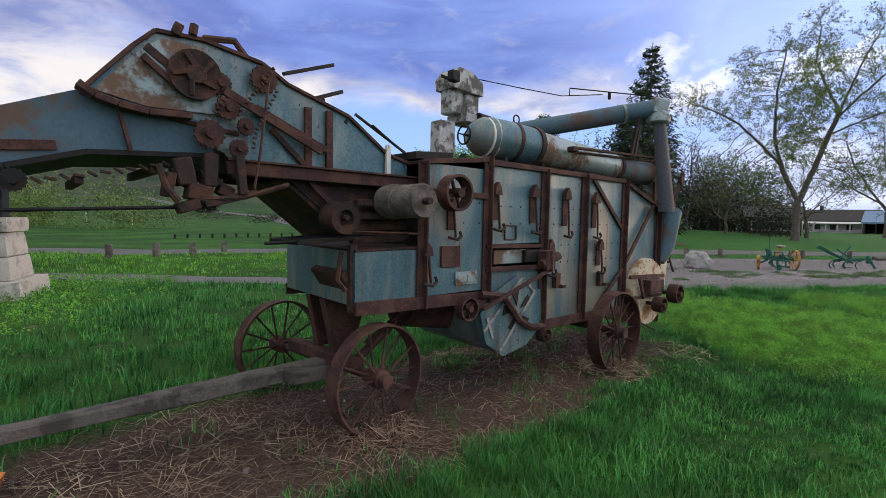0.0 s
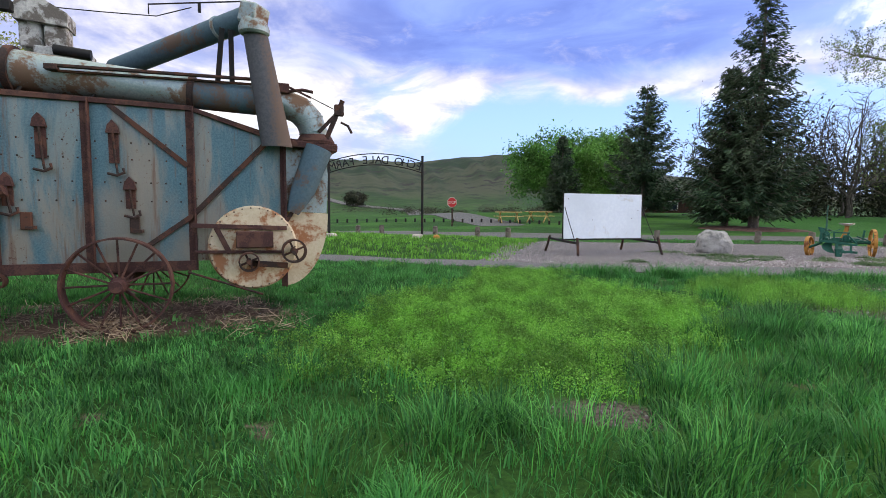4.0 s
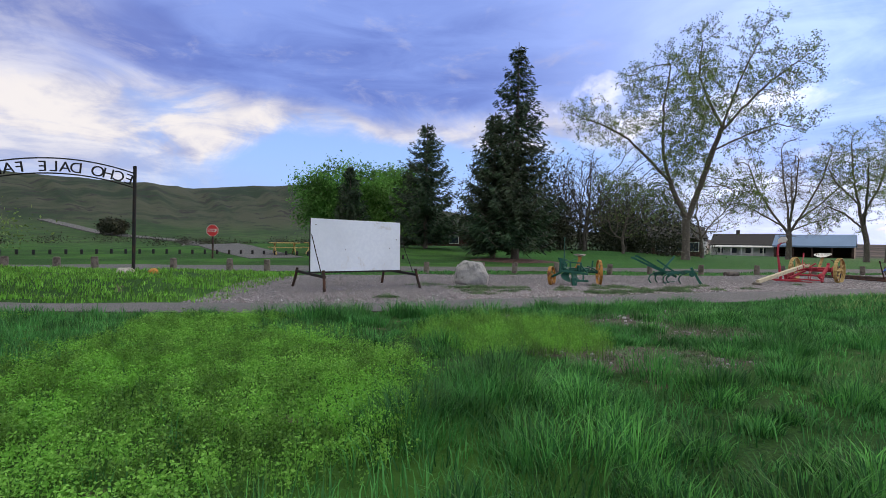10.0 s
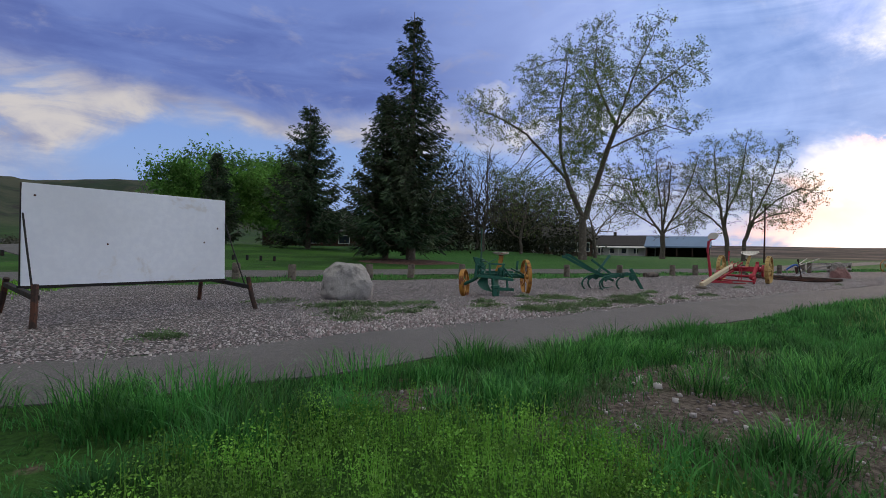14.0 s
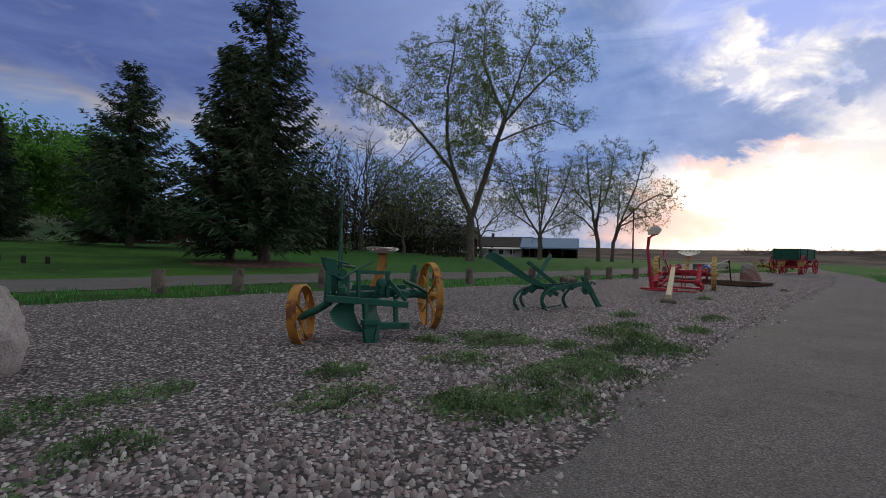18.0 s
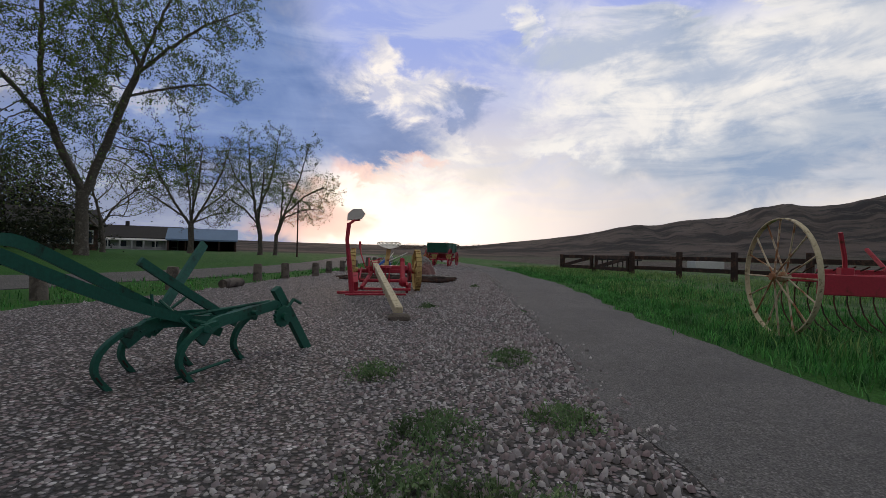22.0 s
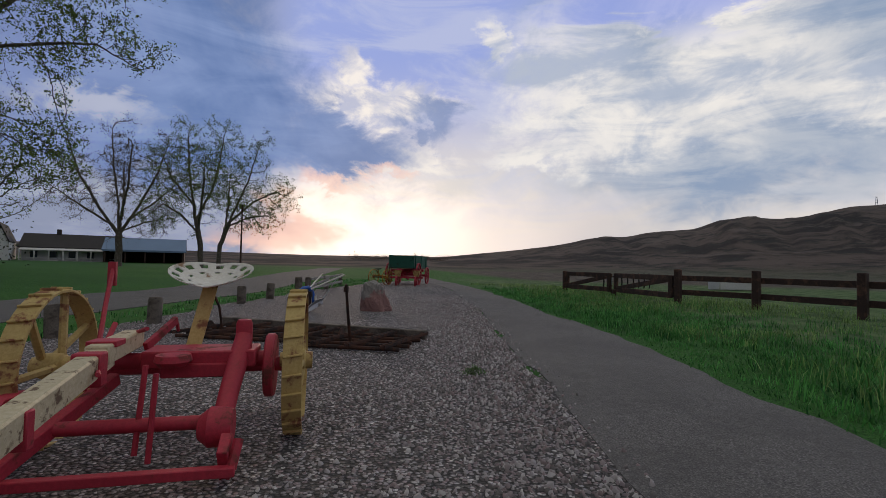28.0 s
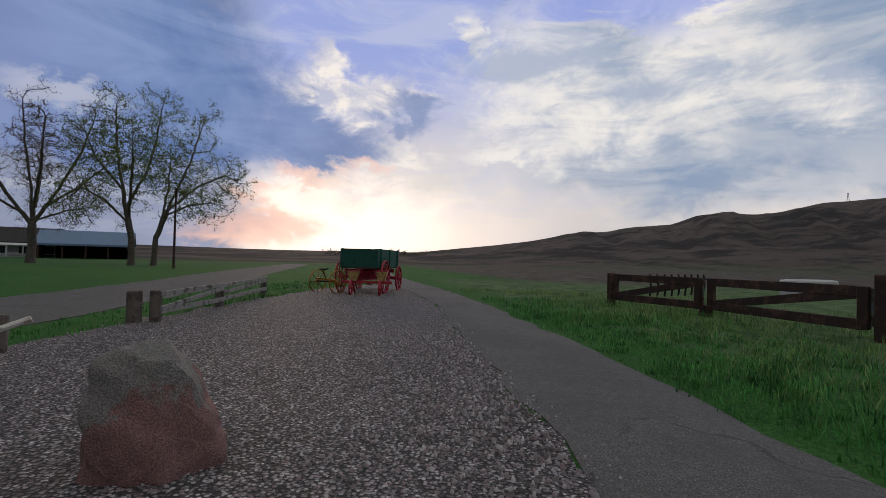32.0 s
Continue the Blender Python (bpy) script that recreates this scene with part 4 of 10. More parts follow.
# ------------------------------------------------------------------ trees
def colonize(rng, pts, up, aims, step, kill, rounds=170, reach=1e9):
    """Grow a skeleton towards the aims: pts (list of points) and up (each one's parent) get longer."""
    aims = np.array(aims, float)
    node = [np.array(p, float) for p in pts]
    up = list(up)
    far = np.full(len(aims), 1e18)
    near = np.zeros(len(aims), int)
    start = 0
    for r in range(rounds):
        fresh = np.array(node[start:])
        d = np.linalg.norm(aims[:, None, :] - fresh[None], axis=2)
        j = d.argmin(1)
        m = d[np.arange(len(aims)), j]
        better = m < far
        far[better], near[better] = m[better], j[better] + start
        keep = far > kill
        aims, far, near = aims[keep], far[keep], near[keep]
        if not len(aims):
            break
        start = len(node)
        pull = {}
        for i, c in enumerate(near):
            if far[i] < reach:
                v = aims[i] - node[c]
                pull[c] = pull.get(c, 0) + v / (np.linalg.norm(v) + 1e-9)
        for c, v in pull.items():
            v = v / (np.linalg.norm(v) + 1e-9) + rng.normal(0, 0.22, 3)
            back = node[c] - node[up[c]] if up[c] >= 0 else np.array([0, 0, 1.0])
            v = v + 0.55 * back / (np.linalg.norm(back) + 1e-9)
            node.append(node[c] + v / (np.linalg.norm(v) + 1e-9) * step)
            up.append(c)
        if len(node) > 9000:
            break
    return np.array(node), np.array(up)


def limbs_of(node, up, tip, most, power=2.0):
    """Pipe-model radii, and the skeleton cut into lines that follow the thickest child."""
    n = len(node)
    load, heir = np.zeros(n), np.full(n, -1)
    for i in range(n - 1, -1, -1):
        load[i] = max(load[i], 1.0)
        if up[i] >= 0:
            load[up[i]] += load[i]
            if heir[up[i]] < 0 or load[i] > load[heir[up[i]]]:
                heir[up[i]] = i
    r = tip * load ** (1 / power)
    r = np.minimum(r * 1.0, most * (load / load.max()) ** 0.32 + tip)
    lines = []
    for i in range(n):
        if up[i] < 0 or heir[up[i]] != i:
            line = [up[i]] if up[i] >= 0 else []
            k = i
            while k >= 0:
                line.append(k)
                k = heir[k]
            if len(line) > 1:
                rs = r[line]
                if up[i] >= 0:
                    rs[0] = rs[1]
                lines.append((node[line], rs))
    return lines, r


def ball(rng, n, middle, size, hollow=0.0):
    """Points inside an egg-shaped crown, denser towards its skin."""
    v = rng.normal(0, 1, (n, 3))
    v /= np.linalg.norm(v, axis=1)[:, None]
    return np.array(middle) + v * np.array(size) * (hollow + (1 - hollow) * rng.random((n, 1)) ** 0.42)


def leaves(rng, spots, size, per, scatter):
    """Small folded diamonds round each spot: arrays of verts and faces."""
    spots = np.repeat(np.array(spots, float), per, 0)
    n = len(spots)
    c = spots + rng.normal(0, scatter, (n, 3))
    a = rng.normal(0, 1, (n, 3))
    a /= np.linalg.norm(a, axis=1)[:, None]
    b = np.cross(a, rng.normal(0, 1, (n, 3)))
    b /= np.linalg.norm(b, axis=1)[:, None] + 1e-9
    s = (size * rng.uniform(0.6, 1.4, n))[:, None]
    verts = np.stack([c - a * s, c + b * s * 0.45, c + a * s, c - b * s * 0.45], 1).reshape(-1, 3)
    faces = np.arange(n * 4).reshape(-1, 4)
    return verts, faces


def mesh_part(name, verts, faces, material, parent, label=""):
    me = bpy.data.meshes.new(name)
    verts, faces = np.asarray(verts, np.float32), np.asarray(faces, np.int32)
    k = faces.shape[1]
    me.vertices.add(len(verts))
    me.vertices.foreach_set("co", verts.ravel())
    me.loops.add(faces.size)
    me.loops.foreach_set("vertex_index", faces.ravel())
    me.polygons.add(len(faces))
    me.polygons.foreach_set("loop_start", np.arange(0, faces.size, k, dtype=np.int32))
    me.materials.append(material)
    me.update(calc_edges=True)
    ob = new(name, me)
    ob.parent = parent
    if label:
        ob["label"] = label
    return ob


def broad_tree(seed, x, y, label, aims, stems, leaf=M_LEAF, size=0.12, per=3, scatter=0.15, r0=0.4, step=0.4, kill=0.75, tip=0.010, twigs=2, twig=0.5, bark=M_BARK):
    """A tree grown towards the aims of its crown, from its stems (lines of points)."""
    rng = np.random.default_rng(seed)
    ob = thing("tree", pose(x, y, float(height(x, y)) - 0.1), label, "tree")
    pts, up = [], []
    for line in stems:
        join = -1
        line = [np.array(p, float) for p in line]
        if pts:
            gaps = [np.linalg.norm(q - line[0]) for q in pts]
            if min(gaps) < 1.2:
                join = int(np.argmin(gaps))
        for a, b in zip(line, line[1:]):
            k = max(1, int(np.linalg.norm(b - a) / step))
            for i in range(k):
                pts.append(a + (b - a) * i / k + rng.normal(0, 0.03, 3))
                up.append(join)
                join = len(pts) - 1
        pts.append(line[-1])
        up.append(join)
    node, up = colonize(rng, pts, up, aims, step, kill)
    lines, r = limbs_of(node, up, tip, r0)
    trunk, boughs = Geo(), Geo()
    for line, rs in lines:
        whole = rs.max() > 0.6 * r0
        if whole:
            rs = rs * (1 + 0.35 * np.exp(-np.maximum(line[:, 2], 0) / 0.5))
        (trunk if whole else boughs).tube([tuple(p) for p in line], list(rs), 10 if rs.max() > 0.12 else 6 if rs.max() > 0.05 else 4, caps=False)
    part("trunk", trunk, bark, ob)
    part("bough_mass", boughs, bark, ob)["kind"] = "stuff"
    # fine twigs on the thin ends, with leaves along them
    thin = np.flatnonzero(r < tip * 2.6)
    base = np.repeat(node[thin], twigs, 0)
    n = len(base)
    along = np.repeat(node[thin] - node[np.maximum(up[thin], 0)], twigs, 0)
    along /= np.linalg.norm(along, axis=1)[:, None] + 1e-9
    way = along * 0.7 + rng.normal(0, 0.6, (n, 3)) + np.array([0, 0, 0.25])
    way /= np.linalg.norm(way, axis=1)[:, None]
    length = twig * rng.uniform(0.4, 1.3, (n, 1))
    end = base + way * length
    w = np.cross(way, rng.normal(0, 1, (n, 3)))
    w *= tip * 0.75 / (np.linalg.norm(w, axis=1)[:, None] + 1e-9)
    u = np.cross(way, w)
    v = np.stack([base + w, base - w * 0.5 + u * 0.87, base - w * 0.5 - u * 0.87, end], 1).reshape(-1, 3)
    f = (np.array([(0, 1, 3), (1, 2, 3), (2, 0, 3)])[None] + (np.arange(n) * 4)[:, None, None]).reshape(-1, 3)
    mesh_part("twig_mass", v, f, bark, ob)["kind"] = "stuff"
    if per:
        t = rng.random((n, 1))
        v, f = leaves(rng, base + (end - base) * (0.3 + 0.75 * t), size, per, scatter)
        mesh_part("crown", v, f, leaf, ob)
    return ob


def round_tree(seed, x, y, tall, wide, label, count=500, bare=0.2, **look_of):
    """A single-stemmed tree with an egg-shaped crown."""
    rng = np.random.default_rng(seed + 500)
    lean = rng.normal(0, 0.03 * wide, 2)
    aims = ball(rng, count, (lean[0], lean[1], tall * (1 + bare) / 2), (wide / 2, wide / 2, tall * (1 - bare) / 2))
    return broad_tree(seed, x, y, label, aims, [[(0, 0, -0.1), (0.1, 0, tall * bare * 0.5), (0, 0.1, tall * bare)]], **look_of)


def spruce(seed, x, y, tall, wide, label):
    """A conifer: a mast, drooping whorled boughs and sprays of needles along them."""
    rng = np.random.default_rng(seed)
    ob = thing("spruce_tree", pose(x, y, float(height(x, y)) - 0.1), label, "conifer")
    trunk = Geo().tube([(0, 0, 0), (0, 0, tall * 0.5), (0, 0, tall)], [tall * 0.020, tall * 0.012, 0.02], 10)
    boughs = Geo()
    vs, fs, n = [], [], 0
    z = tall * 0.12
    while z < tall * 0.985:
        s = z / tall
        out = wide * 1.06 * (1 - s) ** 0.80 * (0.45 + 0.55 * min(1, s / 0.24)) * (1 + 0.10 * math.sin(s * 37 + seed))
        for b in range(int(rng.integers(9, 14))):
            a = rng.uniform(0, 6.283)
            length = out * rng.uniform(0.66, 1.14) + 0.12
            d = np.array([math.cos(a), math.sin(a), 0])
            tip = rng.uniform(-0.05, 0.2) * (0.6 + s) - 0.22 * (1 - s)
            k = max(4, int(length * 5.5))
            line = []
            for i in range(k + 1):
                t = i / k
                line.append(np.array([0, 0, z]) + d * length * t + np.array([0, 0, length * (tip * t - 0.24 * math.sin(t * 2.6) + 0.20 * t ** 3)]))
            boughs.tube([tuple(q) for q in line[:: max(1, k // 3)]], 0.022 * (1 - s) + 0.006, 3, False)
            line = np.array(line[1:])
            side = np.array([-d[1], d[0], 0])
            for rep in range(6):
                c = line + rng.normal(0, 0.05 + 0.05 * (1 - s), line.shape)
                reach = (0.16 + 0.22 * (1 - s)) * rng.uniform(0.7, 1.2, (len(line), 1))
                sw = rng.choice([-1, 1], (len(line), 1)) * rng.uniform(0.3, 1.0, (len(line), 1))
                end = c + d * reach * 0.75 + side * sw * reach * 0.8 + np.array([0, 0, -1]) * reach * rng.uniform(0.0, 0.75, (len(line), 1))
                w = np.cross(end - c, rng.normal(0, 1, c.shape))
                w /= np.linalg.norm(w, axis=1)[:, None] + 1e-9
                w *= 0.036 + 0.022 * (1 - s)
                vs.append(np.stack([c - w * 0.5, c + w, end + w * 0.2, end - w * 0.8], 1).reshape(-1, 3))
        z += tall * (0.036 - 0.014 * s) * rng.uniform(0.8, 1.2)
    v = np.vstack(vs)
    part("trunk", trunk, M_BARK, ob)
    part("bough_mass", boughs, M_BARK, ob)["kind"] = "stuff"
    mesh_part("crown", v, np.arange(len(v)).reshape(-1, 4), M_NEEDLE, ob, "dark needle sprays with gaps of sky")
    return ob


def poplar_mass(seed, x, y, tall, wide, label, leaf=M_LEAF_BRIGHT, n=14000, size=0.16):
    """A dense rounded crown of many leafy clumps on short stems."""
    rng = np.random.default_rng(seed)
    ob = thing("tree", pose(x, y, float(height(x, y)) - 0.1), label, "tree")
    g = Geo()
    for s in range(3):
        a = rng.uniform(0, 6.283)
        g.tube([(0.3 * s, 0.2 * s, 0), (0.4 * s + 0.3 * math.cos(a), 0.3 * math.sin(a), tall * 0.4), (wide * 0.3 * math.cos(a), wide * 0.3 * math.sin(a), tall * 0.8)], [0.2, 0.12, 0.03], 7)
    part("trunk", g, M_BARK, ob)
    clumps = rng.normal(0, 1, (110, 3))
    clumps /= np.linalg.norm(clumps, axis=1)[:, None]
    clumps *= rng.uniform(0.45, 1.0, (110, 1))
    clumps = clumps * np.array([wide / 2, wide / 2, tall * 0.42]) + np.array([0, 0, tall * 0.54])
    spots = clumps[rng.integers(0, 110, n)] + rng.normal(0, wide * 0.062, (n, 3))
    spots[:, 2] = np.maximum(spots[:, 2], 0.3)
    v, f = leaves(rng, spots, size, 2, 0.16)
    mesh_part("crown", v, f, leaf, ob)
    return ob

spruce(3, 18.1, 36.3, 14.9, 3.5, "tall dark spruce standing on the lawn behind the road")
spruce(4, 13.2, 48.6, 11.6, 4.1, "smaller dark spruce behind the white board")
spruce(6, 16.9, 37.7, 10.4, 2.9, "shorter dark spruce close beside the tallest one")


def mulch_bed(x, y, wide):
    """A low uneven mound of mulch round a trunk."""
    g, n = Geo(), 28
    rng = np.random.default_rng(4)
    for i, s in enumerate((1.0, 0.8, 0.5, 0.15)):
        for a in range(n):
            r = wide * s * (1 + rng.normal(0, 0.05))
            px, py = x + r * math.cos(6.283 * a / n) * 1.25, y + r * math.sin(6.283 * a / n)
            g.v.append((px, py, float(height(px, py)) + (-0.05, 0.05, 0.10, 0.12)[i] + rng.uniform(0, 0.02)))
    for i in range(3):
        for a in range(n):
            b = (a + 1) % n
            g.f.append((i * n + a, i * n + b, (i + 1) * n + b, (i + 1) * n + a))
    g.f.append(tuple(range(3 * n, 4 * n)))
    single("mulch_bed", g, M_MULCH, Matrix.Identity(4), "reddish-brown bark mulch round the spruce trunk", "mulch", kind="structure")


mulch_bed(18.1, 36.3, 2.6)
ACROSS = Vector((0.81, -0.58, 0))      # the plane in which the old tree spreads most
AWAY = Vector((0.58, 0.81, 0))


def limb_of(*pts):
    return [ACROSS * a + AWAY * d + Vector((0, 0, z)) for a, d, z in pts]


OLD_TREE = [
    limb_of((0, 0, -0.1), (0.05, 0, 1.8), (0, 0, 3.8), (-1.2, 0.3, 6.5), (-2.0, 0.4, 9.6), (-2.0, 0.3, 14.0), (-1.4, 0, 18.0)),
    limb_of((0.1, 0, 3.6), (1.3, -0.2, 7.4), (2.5, -0.3, 11.2), (3.8, -0.2, 15.2), (5.4, 0, 19.0)),
    limb_of((-1.3, 0.3, 7.0), (-3.4, 0, 9.5), (-5.2, -0.3, 11.4), (-7.2, -0.6, 12.6), (-9.4, -0.6, 13.6)),
    limb_of((2.3, -0.3, 10.8), (4.0, -0.8, 12.8), (6.0, -1.0, 14.8), (8.0, -1.2, 16.2)),
    limb_of((2.0, -0.3, 9.6), (4.4, 0.3, 10.8), (6.6, 0.7, 11.6), (8.6, 1.0, 11.0)),
    limb_of((2.6, -0.3, 11.6), (1.6, 0.3, 14.0), (0.8, 0.6, 16.4), (1.0, 0.6, 19.4))]
CROWN_AXES = OLD_TREE + [
    limb_of((0.3, 0.2, 4.6), (0.8, 2.4, 7.6), (0.2, 4.6, 11.0), (0.5, 6.4, 15.0)),
    limb_of((0.2, -0.2, 5.0), (-0.8, -2.4, 8.0), (0.4, -4.4, 11.0), (0.2, -6.0, 14.4)),
    limb_of((0.3, 0, 4.2), (2.4, 0.8, 5.8), (4.6, 1.2, 6.4), (6.0, 1.4, 5.4)),
    limb_of((-0.2, 0, 4.0), (-2.6, 1.0, 5.6), (-4.8, 1.6, 6.8), (-7.0, 2.2, 7.4)),
    limb_of((-1.9, 0.4, 9.0), (-3.4, 1.4, 12.4), (-4.0, 1.8, 15.4), (-4.4, 2.0, 17.2))]


def crown_round(seed, axes, each, wide):
    """Aims scattered round the outer half of each limb."""
    rng = np.random.default_rng(seed)
    out = []
    for line in axes:
        line = np.array([tuple(p) for p in line])
        t = (0.42 + 0.62 * rng.random(each)) * (len(line) - 1)
        i = np.minimum(t.astype(int), len(line) - 2)
        p = line[i] + (line[i + 1] - line[i]) * (t - i)[:, None]
        v = rng.normal(0, 1, (each, 3))
        v /= np.linalg.norm(v, axis=1)[:, None]
        out.append(p + v * wide * rng.random((each, 1)) ** 0.6)
    return np.vstack(out)


old_crown = crown_round(5, CROWN_AXES, 300, 2.1)
old_crown = old_crown[(old_crown[:, 0] * 0.93 - old_crown[:, 1] * 0.37 < 6.2) | (old_crown[:, 2] > 11.3)]      # the long low limb has lost its twigs
broad_tree(21, 35.9, 44.0, "large old cottonwood with forked trunk and thin young leaves", old_crown, [[tuple(p) for p in m] for m in OLD_TREE],
           size=0.075, per=8, r0=0.50, scatter=0.13, step=0.40, kill=0.50, tip=0.012, twigs=3, twig=0.6)


def fan(rt, limbs):
    """Limbs given as (right, away, up) for a tree whose right-hand way is rt."""
    rt = Vector((*rt, 0))
    aw = Vector((-rt.y, rt.x, 0))
    return [[tuple(rt * a + aw * d + Vector((0, 0, z))) for a, d, z in line] for line in limbs]


VASE = fan((0.75, -0.66), [
    [(0, 0, -0.1), (0.05, 0, 2.0), (0, 0.1, 4.0), (-0.2, 0.3, 8.0), (-0.9, 0.4, 13.0), (-1.2, 0.4, 17.4)],
    [(0, 0.1, 4.0), (-2.2, 0.2, 7.4), (-4.4, 0.4, 11.6), (-5.6, 0.5, 15.6)],
    [(0, 0.1, 4.2), (2.0, -0.2, 8.0), (3.9, -0.3, 12.4), (5.0, -0.2, 16.6)],
    [(0.9, 0, 6.0), (3.8, 0.8, 8.6), (6.4, 1.2, 11.6)],
    [(-0.9, 0.1, 5.4), (-4.0, -0.8, 7.4), (-7.0, -1.0, 9.6)],
    [(0.2, 0.2, 6.0), (0.4, 3.2, 10.0), (0.3, 4.6, 14.6)],
    [(0.1, 0.0, 6.4), (0.6, -3.0, 10.4), (0.8, -4.4, 14.8)],
    [(0.2, 0.1, 4.6), (2.6, 1.0, 5.8), (5.2, 1.6, 6.6)]])
broad_tree(22, 72.3, 71.5, "bare branching tree in front of the white shed", crown_round(8, VASE, 170, 2.3), VASE,
           leaf=M_TWIG, size=0.08, per=1, r0=0.42, scatter=0.12, step=0.5, kill=0.62, tip=0.020, twigs=6, twig=0.95)
TWIN = fan((0.595, -0.804), [
    [(-0.9, 0, -0.1), (-1.0, 0, 3.0), (-1.8, 0.3, 7.0), (-2.6, 0.5, 12.0), (-2.8, 0.5, 16.2)],
    [(1.0, 0, -0.1), (1.2, 0, 3.0), (2.5, -0.3, 7.0), (4.2, -0.5, 11.4), (5.2, -0.5, 15.4)],
    [(-1.3, 0.1, 4.4), (-3.2, -1.0, 6.6), (-5.0, -1.5, 7.6), (-6.2, -1.5, 6.4)],
    [(2.2, -0.2, 6.0), (5.2, 0.5, 9.0), (7.6, 0.8, 10.4), (9.2, 1.0, 9.6)],
    [(-1.6, 0.2, 6.0), (0.0, 1.5, 10.0), (0.8, 2.0, 14.0), (1.2, 2.0, 17.4)],
    [(-2.0, 0.3, 8.0), (-4.4, 0.8, 11.0), (-5.4, 1.0, 13.6)],
    [(1.6, -0.1, 4.6), (2.0, 3.0, 9.0), (2.0, 5.0, 12.6)],
    [(-1.3, 0.1, 4.8), (-0.8, -3.0, 9.0), (-0.6, -5.0, 12.4)],
    [(2.0, -0.2, 5.4), (4.4, -1.8, 6.6), (6.4, -2.4, 6.8)]])
broad_tree(23, 73.8, 59.5, "round budding tree with two stems beside the road", crown_round(9, TWIN, 260, 2.6), TWIN,
           size=0.095, per=5, r0=0.34, scatter=0.15, step=0.5, kill=0.60, tip=0.017, twigs=3, twig=0.8)
poplar_mass(31, 4.6, 62.0, 9.9, 10.5, "bright green rounded willow in fresh leaf")
poplar_mass(32, 11.0, 68.0, 10.4, 9.0, "tall green poplar clump behind the spruces")
spruce(33, 5.9, 56.0, 8.3, 2.3, "dark cedar in front of the bright willow")

# ------------------------------------------------------------------ threshing machine
def spoked_wheel(parent, m, r, w, rim_t, spokes, mat_rim, mat_spoke, hub_r=0.06, hub_l=0.2, spoke_r=0.009, lugs=0, dish=0.03, label=""):
    """A farm wheel under a thing: the rim, with hub and spokes as its own pieces. Its axle is the y axis of m."""
    m = m @ LIE_DOWN
    g = Geo().ring(r, w, rim_t, 40)
    for i in range(lugs):
        a = 2 * math.pi * i / lugs
        g.box((0.022, 0.013, w * 0.97), Matrix.Rotation(a, 4, "Z") @ pose(r + 0.004, 0, 0, 7, 0, 0), 0.003)
    wheel = part("wheel", g, mat_rim, parent, label)
    wheel.matrix_local = m
    h = Geo().lathe([(0.02, -hub_l / 2), (hub_r * 0.7, -hub_l / 2), (hub_r * 0.75, -hub_l * 0.3), (hub_r, -hub_l * 0.25), (hub_r, hub_l * 0.25), (hub_r * 0.75, hub_l * 0.3),
                     (hub_r * 0.7, hub_l / 2), (0.02, hub_l / 2)], 14)
    part("hub", h, mat_spoke, wheel)
    one = shape("spoke", Geo().tube([(hub_r * 0.6, 0, dish), (r - rim_t * 0.6, 0, 0)], spoke_r, 6), mat_spoke)
    for i in range(spokes):
        ob = new("spoke", one)
        ob.parent = wheel
        ob.matrix_local = Matrix.Rotation(2 * math.pi * i / spokes, 4, "Z") @ Matrix.Diagonal((1, 1, 1 if i % 2 else -1, 1))
    return wheel


def pulley(g, x, y, z, r, w, seg=18):
    """A belt pulley about the y axis: rim, web and boss."""
    m = pose(x, y, z) @ LIE_DOWN
    g.lathe([(r * 0.86, -w / 2), (r, -w / 2), (r * 1.02, 0), (r, w / 2), (r * 0.86, w / 2), (r * 0.86, -w / 2)], seg, m)
    g.lathe([(0.01, -w * 0.65), (r * 0.26, -w * 0.65), (r * 0.26, w * 0.65), (0.01, w * 0.65)], 10, m)
    for i in range(4):
        a = i * math.pi / 2 + 0.4
        c, s = math.cos(a), math.sin(a)
        g.beam((x + c * r * 0.2, y, z + s * r * 0.2), (x + c * r * 0.9, y, z + s * r * 0.9), 0.02, r * 0.16, (0, 1, 0))


def sprocket(g, x, y, z, r, teeth=16, w=0.02):
    out = []
    for i in range(teeth * 2):
        a = math.pi * i / teeth
        k = r if i % 2 else r * 0.86
        out.append((x + k * math.cos(a), z + k * math.sin(a)))
    g.plate(out[::-1], w, pose(0, y, 0))
    g.lathe([(0.01, -0.05), (r * 0.35, -0.05), (r * 0.35, 0.05), (0.01, 0.05)], 10, pose(x, y, z) @ LIE_DOWN)


def rivets(g, spots, y, r=0.006):
    for x, z in spots:
        g.lathe([(0.001, r * 0.8), (r * 0.7, r * 0.6), (r, 0)], 6, pose(x, y, z, 90, 0, 0))


def dented(outline_w, outline_h, x0, z0, y, n, seed, bulge=0.006, holes=()):
    """A tin sheet in x, z with shallow dents, a real 2 cm return on its back."""
    rng = np.random.default_rng(seed)
    nx, nz = max(3, int(outline_w / 0.06)), max(3, int(outline_h / 0.06))
    g = Geo()
    off = rng.uniform(0, 20, 2)
    for back in (0, 1):
        for i in range(nx + 1):
            for j in range(nz + 1):
                x, z = x0 + outline_w * i / nx, z0 + outline_h * j / nz
                d = noise.noise((x * 4 + off[0], z * 4 + off[1], 0.3)) * bulge
                g.v.append((x, y + d + back * 0.012, z))
    k = (nx + 1) * (nz + 1)
    for i in range(nx):
        for j in range(nz):
            a, b = i * (nz + 1) + j, (i + 1) * (nz + 1) + j
            g.f.append((a, b, b + 1, a + 1))
            g.f.append((k + a + 1, k + b + 1, k + b, k + a))
    return g


